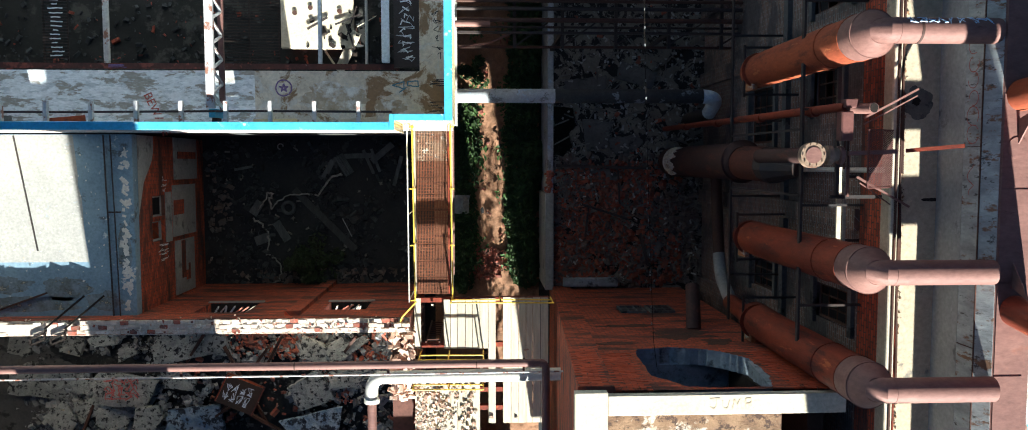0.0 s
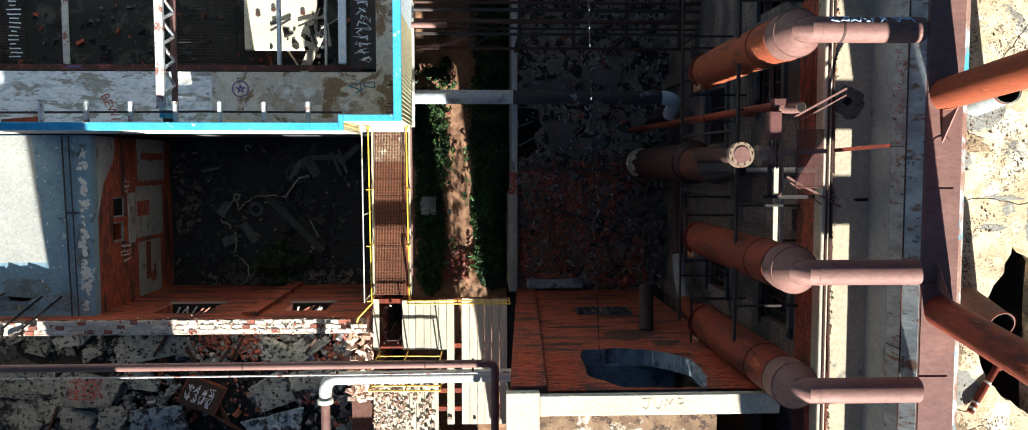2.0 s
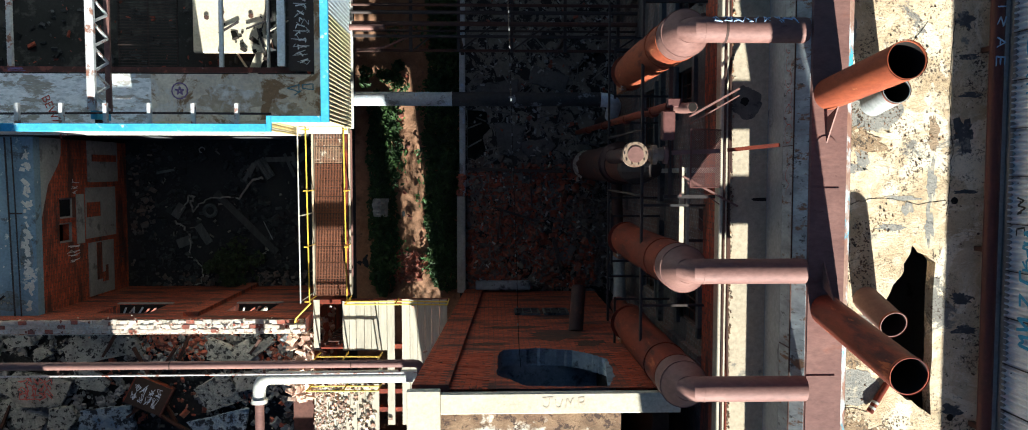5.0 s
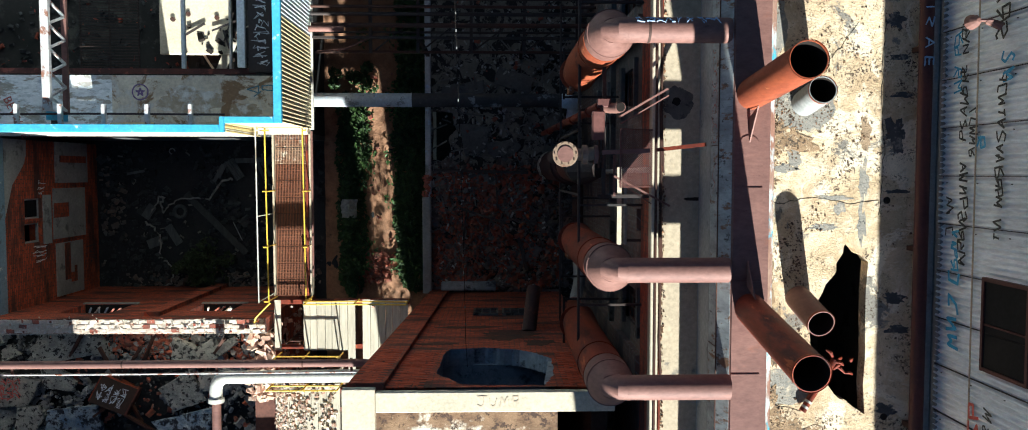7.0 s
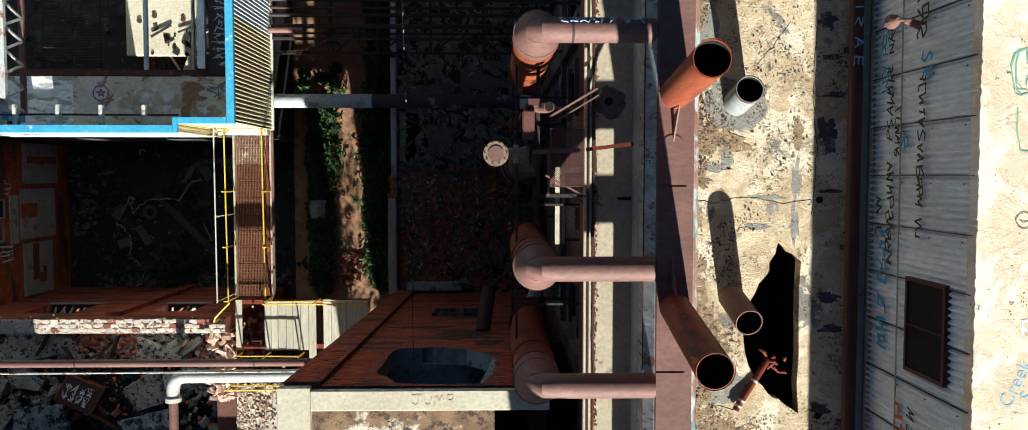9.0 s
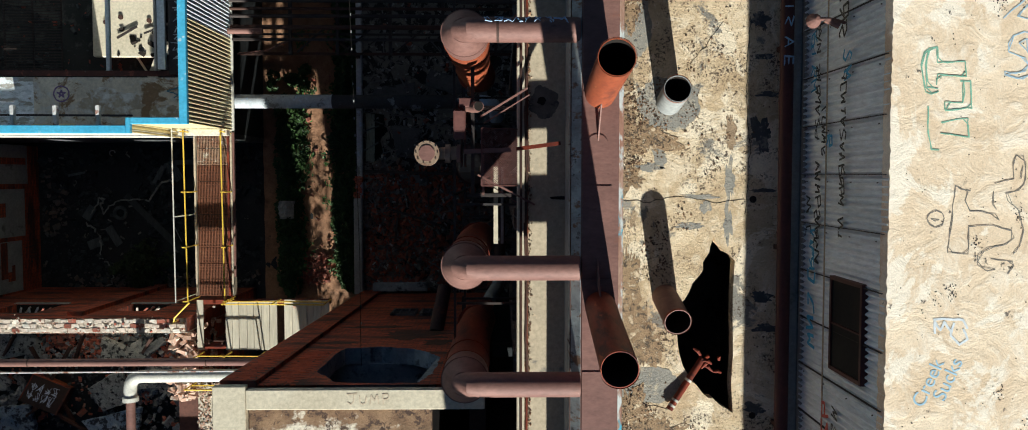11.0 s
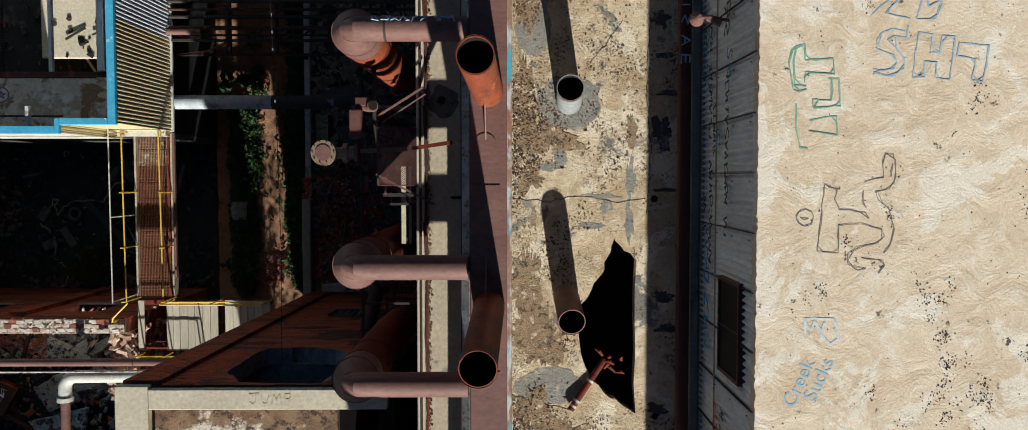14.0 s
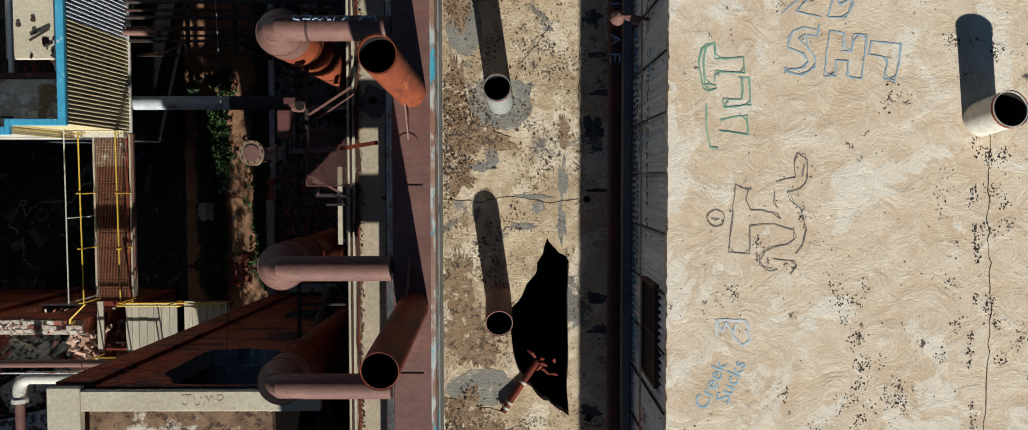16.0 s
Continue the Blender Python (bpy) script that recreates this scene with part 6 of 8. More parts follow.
for x, y, a, L, w in ((-6.4, -2.27, -57, 0.36, 0.26), (-7.2, -1.5, 55, 0.25, 0.28), (-7.03, -2.52, 20, 0.25, 0.3), (-4.88, -0.22, 60, 0.33, 0.12), (-4.75, -0.12, 62, 0.3, 0.1), (-3.85, 0.2, 2, 0.5, 0.16), (-3.55, 0.0, -66, 0.42, 0.1), (-3.32, 0.05, -70, 0.4, 0.09), (-3.1, 0.3, 40, 0.45, 0.2), (-5.0, -1.9, -45, 1.4, 0.22), (-7.6, -0.2, 10, 0.3, 0.08), (-2.6, -0.3, 75, 0.5, 0.12)):
    bm = bmesh.new()
    c, s = math.cos(radians(a)), math.sin(radians(a))
    bar(bm, (x - L * c, y - L * s, -0.16), (x + L * c, y + L * s, -0.11), w, 0.03)
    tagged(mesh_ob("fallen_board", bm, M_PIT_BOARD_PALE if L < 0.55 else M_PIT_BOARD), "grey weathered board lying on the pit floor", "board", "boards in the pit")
bm = bmesh.new()
sheet(bm, "y", 0, -0.16, 0.16, -0.36, 0.36, 0.08, 0.025, per=6)
ob = mesh_ob("corrugated_offcut", bm, M_PIT_BOARD_PALE, True)
ob.matrix_world = Matrix.Translation((-4.34, -0.1, -0.1)) @ Euler((radians(-92), radians(3), radians(32)), "XYZ").to_matrix().to_4x4()
tagged(ob, "grey corrugated sheet offcut on the pit floor", "sheet")
for x, y, r, m, nm, lab in ((-6.39, 0.5, 0.09, M_CONC, "hose_ring", "pale plastic hose ring on the pit floor"), (-6.17, -1.5, 0.19, M_PIT_BOARD_PALE, "worn_tyre", "dusty grey tyre lying in the pit")):
    bm = pipe_bm([(x + r * math.cos(k * 0.4189), y + r * math.sin(k * 0.4189), -0.13) for k in range(12 if nm == "hose_ring" else 16)], 0.02 if r < 0.1 else 0.06, 8)
    tagged(mesh_ob(nm, bm, m, True), lab, "ring" if r < 0.1 else "tyre")
bm = bmesh.new()
bar(bm, (-4.42, -1.85, -0.1), (-4.1, -2.45, 0.0), 0.02)
tagged(mesh_ob("pale_stick", bm, M_CONC), "thin pale stick lying on the pit floor", "stick")


def branch(path, r):
    pts = []
    for p, q in zip(path, path[1:]):
        for i in range(4):
            f = i / 4
            pts.append((p[0] * (1 - f) + q[0] * f + R.uniform(-0.04, 0.04), p[1] * (1 - f) + q[1] * f + R.uniform(-0.04, 0.04), p[2] * (1 - f) + q[2] * f))
    pts.append(path[-1])
    return pipe_bm(pts, [r * (1 - 0.5 * i / len(pts)) for i in range(len(pts))], 8)


t = thing("dead_branch", "pale dead branch lying across the pit floor", "branch", at=(-5.8, -1.5, -0.2))
part("main_stem", branch([(-4.39, -0.41, -0.02), (-4.74, -0.48, 0.0), (-4.98, -0.8, -0.05), (-5.18, -1.08, -0.1), (-5.69, -1.02, 0.0), (-6.17, -1.11, 0.05), (-6.48, -1.27, 0.0), (-6.72, -1.55, -0.1)], 0.036), M_BARK, t, smooth=True)
part("limb", branch([(-6.72, -1.55, -0.1), (-6.75, -1.27, 0.0), (-6.65, -1.02, 0.0), (-6.79, -0.99, 0.0), (-6.91, -1.27, 0.0), (-7.15, -1.55, -0.1)], 0.034), M_BARK, t, smooth=True)
part("limb", branch([(-7.31, -1.86, -0.12), (-7.04, -2.02, -0.1), (-6.85, -2.3, -0.05), (-6.8, -2.62, -0.1), (-6.85, -2.9, -0.12)], 0.034), M_BARK, t, smooth=True)
part("limb", branch([(-6.71, -3.1, -0.12), (-6.41, -3.42, -0.1), (-6.5, -3.88, -0.1), (-6.81, -3.95, -0.12)], 0.028), M_BARK, t, smooth=True)
here(t)


def foliage(name, patches, label, leaf=0.09, material=None):
    """Many small folded leaves over low mounds, as one mesh."""
    verts, faces = [], []
    for cx, cy, rx, ry, h, n in patches:
        for _ in range(n):
            a, d = R.uniform(0, 6.283), math.sqrt(R.random())
            x, y = cx + rx * d * math.cos(a), cy + ry * d * math.sin(a)
            z = -0.22 + h * (1 - d * d) * R.uniform(0.4, 1.0) + 0.12 * R.random()
            e = Euler((R.uniform(-0.7, 0.7), R.uniform(-0.7, 0.7), R.uniform(0, 6.28))).to_matrix()
            s = leaf * R.uniform(0.5, 1.4)
            base = len(verts)
            for p in ((0, -s, 0), (s * 0.55, 0, s * 0.25), (0, s, -s * 0.2), (-s * 0.55, 0, s * 0.25)):
                v = e @ Vector(p)
                verts.append((x + v.x, y + v.y, z + v.z))
            faces += [(base, base + 1, base + 2), (base, base + 2, base + 3)]
    me = bpy.data.meshes.new(name)
    me.from_pydata(verts, [], faces)
    me.materials.append(material or M_LEAF)
    return tagged(new(name, me), label, "plants", "", "stuff")


mounds = []
y = -3.8
while y < 5:
    mounds.append((-0.35 + R.uniform(-0.15, 0.1), y, R.uniform(0.3, 0.5), R.uniform(0.35, 0.6), R.uniform(0.2, 0.6), 210))
    mounds.append((-0.62 + R.uniform(-0.1, 0.1), y + 0.25, 0.35, 0.5, R.uniform(0.2, 0.6), 140))
    mounds.append((1.5 + R.uniform(-0.1, 0.15), y + 0.3, R.uniform(0.5, 0.65), R.uniform(0.4, 0.7), R.uniform(0.4, 1.0), 520))
    y += 0.55
mounds = [p for p in mounds if p[1] < 2.0 or p[0] > 0.9]
for k in range(9):
    mounds.append((R.uniform(-1.2, 0.2), R.uniform(2.5, 3.4), 0.2, 0.2, R.uniform(0.2, 0.5), 36))
foliage("trench_plants", mounds, "dense low green plants either side of the trench path")
foliage("path_weeds", [(R.choice((0.02, 0.98)) + R.uniform(-0.15, 0.15), R.uniform(-3.4, 4.5), 0.3, 0.4, R.uniform(0.3, 0.9), 22) for _ in range(26)], "weeds hanging in over the bare path", 0.07)
foliage("pit_bush", [(-5.25 + R.uniform(-0.75, 0.75), -3.2 + R.uniform(-0.7, 0.75), R.uniform(0.15, 0.4), R.uniform(0.15, 0.4), R.uniform(0.5, 1.5), 60) for _ in range(17)], "dark green bush growing in the pit", 0.08, M_LEAF_DARK)

# unseen tree, added so that its leaves dapple the trench path
t = thing("tree", "unseen leafy green tree added south of the trench for dapple", "tree", at=(1.25, -11.6, -0.3))
part("trunk", pipe_bm([(1.25, -11.6, -0.3), (1.3, -11.55, 1.8), (1.2, -11.6, 3.6), (1.25, -11.5, 5.6)], [0.17, 0.14, 0.1, 0.04], 12), M_BARK, t, smooth=True)
for a in range(6):
    c, sn = math.cos(a * 1.05), math.sin(a * 1.05)
    part("limb", pipe_bm([(1.22, -11.58, 2.6 + 0.35 * a), (1.22 + 0.5 * c, -11.58 + 0.5 * sn, 3.2 + 0.4 * a), (1.22 + 1.0 * c, -11.58 + 1.0 * sn, 3.6 + 0.45 * a)], [0.06, 0.04, 0.015], 8), M_BARK, t, smooth=True)
here(t)
verts, faces = [], []
cl = [(1.2 + R.gauss(0, 0.55), -11.5 + R.gauss(0, 0.6), R.uniform(2.8, 6.2)) for _ in range(52)]
for k in range(1350):
    cx, cy, cz = R.choice(cl)
    p = Vector((cx + R.gauss(0, 0.2), cy + R.gauss(0, 0.2), cz + R.gauss(0, 0.16)))
    e = Euler((R.uniform(-0.9, 0.9), R.uniform(-0.9, 0.9), R.uniform(0, 6.28))).to_matrix()
    s_ = R.uniform(0.06, 0.13)
    base = len(verts)
    verts += [tuple(p + e @ Vector(q)) for q in ((0, -s_, 0), (s_ * 0.55, 0, s_ * 0.25), (0, s_, -s_ * 0.2), (-s_ * 0.55, 0, s_ * 0.25))]
    faces += [(base, base + 1, base + 2), (base, base + 2, base + 3)]
me = bpy.data.meshes.new("crown")
me.from_pydata(verts, [], faces)
me.materials.append(M_LEAF)
crown = new("crown", me)
crown.parent = t
here(t)

bm = bmesh.new()
bmesh.ops.create_grid(bm, x_segments=14, y_segments=18, size=0.5, matrix=Matrix.Diagonal((0.5, 0.6, 1, 1)))
for v in bm.verts:
    d = math.hypot(v.co.x / 0.31, v.co.y / 0.42)
    v.co.z = 0.5 * max(0.0, 1 - d * 0.6) + 0.12 * noise.noise(v.co * 7) + 0.05 * noise.noise(v.co * 19)
    v.co.x += 0.05 * noise.noise(v.co * 5)
bmesh.ops.solidify(bm, geom=bm.faces[:], thickness=0.006)
ob = mesh_ob("crumpled_sheet", bm, M_CONC)
ob.location = (-0.5, -1.38, 0.12)
tagged(ob, "crumpled pale plastic sheet among the trench plants", "litter")

# ---- broken slabs south-west of the pit wall ----
def rise(spots):
    """Lift rubble onto the heap, which climbs to the east."""
    return [(x, y, 0.98 + 0.25 * (x + 14), *rest) for x, y, z, *rest in spots]


bm = bmesh.new()
bmesh.ops.create_grid(bm, x_segments=120, y_segments=50, size=1.0, matrix=Matrix.Translation((-8.8, -7, 0)) @ Matrix.Diagonal((7.1, 2.55, 1, 1)))
for v in bm.verts:
    v.co.z = 0.9 + 0.25 * max(-2.0, v.co.x + 14) - 0.15 + 0.25 * noise.noise(v.co * 1.3) + 0.08 * noise.noise(v.co * 5)
structure("rubble_heap", bm, M_SOIL_DARK, "dark heap of dirt and rubble in the roofless room", "ground", True)
def open_ground(x, y):
    """Where the heap is bare: the dark hollows between the slabs have little rubble."""
    return not (-7.9 < x < -5.3 and y < -5.9) and not (-9.4 < x < -8.6 and y < -6.2) and not (-4.0 < x < -2.9 and y < -6.9)


room = [s for s in spread(5200, -14.6, -2.2, -9.2, -4.45, 1.0, 0.03, 0.26, tilt=0.9) if open_ground(s[0], s[1]) or R.random() < 0.12]
scatter("room_rubble", rise(room), M_RUBBLE_PALE, label="grey concrete rubble filling the roofless room", category="rubble")
scatter("room_dust", rise(spread(2400, -14.6, -2.2, -9.2, -4.45, 1.0, 0.02, 0.12, tilt=0.9)), M_RUBBLE_GREY, label="fine dark rubble between the slabs", category="rubble")
scatter("room_bricks", rise(spread(620, -7.4, -2.4, -5.7, -4.45, 1.65, 0.06, 0.2, tilt=0.9) + spread(160, -9.5, -2, -8.6, -5, 1.1, 0.06, 0.2, tilt=0.9) + spread(60, -4.9, -3.6, -6.9, -6.0, 1.2, 0.06, 0.2)), M_BRICK_PIECE, label="broken bricks among the concrete rubble", category="rubble")
structure("floor_south_room", box(-16, -9.5, -0.3, -1.75, -4.4, 1.0), M_CONC_DARK, "dark rubble-covered floor of the roofless room", "floor")


def slab(x, y, z, rx, ry, tx, ty, rz, seed, material, thick=0.17):
    """A broken floor slab: an angular polygon with rough chipped edges, tilted."""
    r = random.Random(seed)
    n = r.choice((4, 4, 5))
    k = [2 * math.pi * (i + 0.5 + r.uniform(-0.3, 0.3)) / n for i in range(n)]
    corners = []
    for a in k:
        c, s = math.cos(a), math.sin(a)
        q = (abs(c) ** 5 + abs(s) ** 5) ** -0.2 * r.uniform(0.86, 1.14)
        corners.append((c * rx * q, s * ry * q))
    poly = []
    for p, q in zip(corners, corners[1:] + corners[:1]):
        m = 7
        for i in range(m):
            f = i / m
            j = 0.0 if i == 0 else 0.022
            poly.append((p[0] * (1 - f) + q[0] * f + r.uniform(-j, j), p[1] * (1 - f) + q[1] * f + r.uniform(-j, j)))
    bm = bmesh.new()
    off = r.uniform(0, 50)
    rings = []
    for shrink, h in ((0.97, -thick), (1.0, -0.05), (0.985, -0.004), (0.8, 0.0), (0.55, 0.0), (0.28, 0.0)):
        rings.append([bm.verts.new((px * shrink + r.uniform(-0.012, 0.012), py * shrink + r.uniform(-0.012, 0.012), h + (0.035 * noise.noise(Vector((px * shrink * 2.5, py * shrink * 2.5, off))) if h > -0.05 else 0))) for px, py in poly])
    cnt = len(poly)
    for r0, r1 in zip(rings, rings[1:]):
        for i in range(cnt):
            bm.faces.new((r0[i], r0[(i + 1) % cnt], r1[(i + 1) % cnt], r1[i]))
    bm.faces.new(rings[-1])
    bm.faces.new(rings[0][::-1])
    ob = mesh_ob("broken_slab", bm, material)
    ob.matrix_world = Matrix.Translation((x, y, z)) @ Euler((tx, ty, rz)).to_matrix().to_4x4()
    lab = "blue-stained concrete slab lying tilted in the rubble" if material is M_SLAB_BLUE else "broken grey concrete slab lying tilted in the rubble"
    return tagged(ob, lab, "slab", "broken slabs")


sr = random.Random(21)
for i, (x, y, rx, ry, rz) in enumerate(((-13.3, -6.9, 1.3, 0.55, -3), (-12.05, -6.8, 0.36, 0.45, 10), (-11.9, -7.6, 0.42, 0.5, 30), (-12.9, -8.0, 0.6, 0.45, 40), (-11.0, -7.75, 0.62, 0.45, -15), (-9.9, -7.7, 0.55, 0.42, 30),
                                         (-8.6, -5.45, 1.05, 0.48, 4), (-7.6, -5.45, 0.5, 0.4, -10), (-12.3, -5.6, 0.45, 0.33, 0), (-10.55, -5.75, 0.34, 0.24, 25), (-8.9, -6.4, 0.62, 0.36, -20), (-4.75, -6.5, 0.72, 0.5, 14),
                                         (-3.75, -6.15, 0.5, 0.32, 10), (-4.6, -5.35, 0.5, 0.4, -30), (-4.0, -5.35, 0.33, 0.32, 15), (-3.5, -5.2, 0.42, 0.3, 35), (-14.1, -5.7, 0.5, 0.35, 0), (-11.4, -5.4, 0.4, 0.25, 0), (-9.2, -5.4, 0.45, 0.35, -12), (-13.2, -5.3, 0.4, 0.25, 20), (-4.9, -8.5, 0.8, 0.6, 10), (-11.2, -8.8, 0.8, 0.5, 5))):
    slab(x, y, 1.22 + 0.25 * (x + 14) + sr.uniform(-0.06, 0.14), rx, ry, sr.uniform(-0.16, 0.16), sr.uniform(-0.14, 0.1), radians(rz), i, M_SLAB, sr.uniform(0.15, 0.25))
slab(-8.35, -7.75, 2.72, 0.95, 0.6, 0.1, -0.1, 0.05, 40, M_SLAB_BLUE)
slab(-4.85, -7.5, 3.6, 0.95, 0.5, -0.08, -0.12, 0.12, 41, M_SLAB_BLUE)
marked = slab(-10.65, -6.8, 2.25, 1.1, 0.62, 0.0, -0.1, 0.04, 42, M_SLAB)
tagged(marked, "broken grey slab with red scrawl in the rubble", "slab", "broken slabs")

for x, y, rx, ry, rz, sd in ((3.55, 0.85, 0.62, 0.55, 0.1, 61), (4.5, 0.5, 0.5, 0.4, 0.4, 62), (3.3, 2.3, 0.7, 0.4, 0.0, 63), (5.3, -2.7, 0.42, 0.3, 0.7, 64), (4.9, 2.6, 0.6, 0.35, -0.2, 65), (3.9, -0.35, 0.5, 0.22, 0.0, 66)):
    tagged(slab(x, y, 2.03, rx, ry, 0.03, -0.03, rz, sd, M_CONC_DARK, 0.08), "cracked grey floor slab lying in the rubble yard", "slab", "yard slabs")
for a, b, w in (((2.4, -0.12, 2.05), (5.3, -0.2, 2.12), 0.09), ((4.3, -0.2, 2.05), (4.35, -1.3, 2.1), 0.05), ((3.2, -1.3, 2.05), (4.6, -1.75, 2.12), 0.07), ((3.4, -1.35, 2.05), (3.3, -2.3, 2.1), 0.06), ((5.0, -2.2, 2.05), (5.25, -3.2, 2.1), 0.1)):
    bm = bmesh.new()
    bar(bm, a, b, w, 0.06)
    tagged(mesh_ob("charred_beam", bm, M_STEEL), "dark charred beam lying on the yard rubble", "beam", "yard beams")

t = thing("rusty_hopper", "rusty steel box with pale scrawl lying in the rubble", "hopper", at=(-6.95, -6.75, 3.05))
m = Euler((-0.3, 0.12, -0.45)).to_matrix().to_4x4()
for nm, a, mt, lab in (("face_plate", (-0.5, -0.4, 0.3, 0.55, 0.4, 0.33), M_GRATE_DARK, "brown steel face"), ("back_plate", (-0.5, 0.41, -0.3, 0.55, 0.45, 0.32), M_RUST_ORANGE, "red rusty back"), ("side_plate", (0.555, -0.4, -0.35, 0.6, 0.45, 0.36), M_RISER, "dark red rusty side"), ("side_plate", (-0.545, -0.4, -0.35, -0.505, 0.45, 0.3), M_RUST, "rusty side")):
    bm = box(*a)
    bmesh.ops.transform(bm, matrix=m, verts=bm.verts)
    part(nm, bm, mt, t, lab)
bm = bmesh.new()
hr = random.Random(3)
strokes(bm, [[(-0.35 + 0.2 * (k % 4) + hr.uniform(-0.08, 0.12), (-0.15 if k < 4 else 0.12) + hr.uniform(-0.13, 0.16)) for _ in range(12)] for k in range(8)], lambda u, v: m @ Vector((u, v, 0.334)), 0.013)
part("pale_scrawl", bm, ink((0.66, 0.74, 0.88)), t, "pale blue painted scrawl")
for a, b in (((-7.6, -7.4, 2.7), (-5.9, -5.2, 3.6)), ((-6.2, -7.6, 3.0), (-7.3, -5.3, 3.2)), ((-7.9, -4.9, 2.9), (-8.6, -5.9, 2.5)), ((-3.4, -4.9, 4.0), (-4.4, -6.2, 3.3)), ((-5.4, -4.7, 3.8), (-6.3, -6.2, 2.9)), ((-11.7, -7.4, 1.8), (-12.3, -9.0, 2.0)), ((-6.6, -7.3, 3.2), (-5.6, -7.9, 3.2)), ((-8.2, -7.8, 2.6), (-7.0, -7.0, 3.0))):
    bm = bmesh.new()
    bar(bm, a, b, 0.07, 0.12)
    tagged(mesh_ob("rusty_beam", bm, M_RUST_DARK), "bent rusty steel beam sticking out of the rubble", "beam", "beams in the rubble")

# ---- bricks of the broken wall top ----
shapes = []
for k in range(8):
    bm = bmesh.new()
    bx(bm, -0.1, -0.05, -0.035, 0.1 - 0.06 * (k % 3 == 2), 0.05, 0.035, bevel=0.008)
    for v in bm.verts:
        v.co += Vector((R.uniform(-0.01, 0.01), R.uniform(-0.008, 0.008), R.uniform(-0.006, 0.006)))
    me = bpy.data.meshes.new("brick")
    bm.to_mesh(me)
    bm.free()
    me.materials.append(M_BRICK_PIECE if k == 0 else M_BRICK_LIMED)
    shapes.append(me)
bm = bmesh.new()
bmesh.ops.create_grid(bm, x_segments=216, y_segments=6, size=1.0, matrix=Matrix.Translation((-8.9, -4.21, 5.66)) @ Matrix.Diagonal((7.12, 0.17, 1, 1)))
for v in bm.verts:
    v.co.z += 0.02 * noise.noise(v.co * 9) + 0.012 * noise.noise(v.co * 30)
    v.co.y += 0.02 * noise.noise(v.co * 5 + Vector((0, 0, 9)))
bmesh.ops.solidify(bm, geom=bm.faces[:], thickness=0.05)
part("mortar_bed", bm, M_LIME, wall_pit)
# extra height added so the wall's shadow on the terrace ends straight
part("upper_course", box(-16, -4.33, 5.69, -10.25, -4.1, 5.755), M_BRICK_LIMED, wall_pit, "pale course added to set the terrace's shadow edge")
made = 0
x = -12.6
while x < -1.85 and made < 300:
    for row, y in enumerate((-4.09, -4.21, -4.33)):
        if R.random() < 0.86:
            lay = 1 if x < -10.2 or x > -2.9 and R.random() < 0.5 else 0
            b = new("brick", R.choice(shapes))
            b.parent = wall_pit
            b.matrix_local = Matrix.Translation((x + R.uniform(-0.03, 0.03) + 0.1 * (row % 2), y + R.uniform(-0.012, 0.012), 5.648 + R.uniform(-0.012, 0.012) + 0.075 * lay)) @ Euler((R.uniform(-0.05, 0.05), R.uniform(-0.05, 0.05), R.gauss(0, 0.05))).to_matrix().to_4x4()
            made += 1
    x += 0.213
scatter("wall_top_mortar", [(R.uniform(-12.8, -1.8), -4.21 + R.gauss(0, 0.11), 5.68, h_ * R.uniform(0.6, 1.6), h_ * R.uniform(0.5, 1.0), h_ * 0.6, 0.5) for h_ in [R.uniform(0.015, 0.05) for _ in range(300)]], M_LIME, label="crumbled mortar lumps along the broken wall top", category="rubble")
scatter("wall_top_chips", [(R.uniform(-12.8, -1.8), -4.21 + R.gauss(0, 0.13), 5.68, h_ * R.uniform(0.8, 1.8), h_, h_ * 0.7, 0.6) for h_ in [R.uniform(0.02, 0.06) for _ in range(50)]], M_BRICK_PIECE, label="red brick chips along the broken wall top", category="rubble")
scatter("wall_end_bricks", [(R.uniform(-2.3, -1.72), R.uniform(-6.4, -4.2), R.uniform(4.9, 5.5), 0.2, 0.1, 0.07, 0.5) for _ in range(120)] + [(R.uniform(-2.4, -1.7), R.uniform(-6.4, -4.4), R.uniform(2.0, 4.6), R.uniform(0.1, 0.24), 0.1, 0.08, 0.7) for _ in range(420)], M_BRICK_DUSTY, label="heap of pale broken bricks at the wall's end", category="rubble")
structure("wall_cross_stub", box(-2.3, -7.5, -0.3, -1.75, -4.4, 4.85), M_BRICK, "broken brick cross wall beside the platform", "wall")

# ---- paint and stains ----
for x, z, rx, rz, sd in ((4.55, 8.6, 0.75, 0.42, 71), (3.55, 7.6, 0.6, 0.16, 72), (3.0, 9.4, 0.42, 0.12, 73), (5.2, 9.3, 0.35, 0.3, 74), (4.2, 5.6, 0.5, 0.2, 75)):
    bm = blotch(x, z, rx, rz, 0.0, sd, 0.28, 100)
    bmesh.ops.transform(bm, matrix=Matrix.Translation((0, -3.9, 0)) @ Matrix(((1, 0, 0, 0), (0, 0, 1, 0), (0, 1, 0, 0), (0, 0, 0, 1))), verts=bm.verts)
    bmesh.ops.recalc_face_normals(bm, faces=bm.faces)
    tagged(mesh_ob("wall_stain", bm, M_WALL_STAIN), "black soot stain on the red brick tower", "stain", "tower stains")

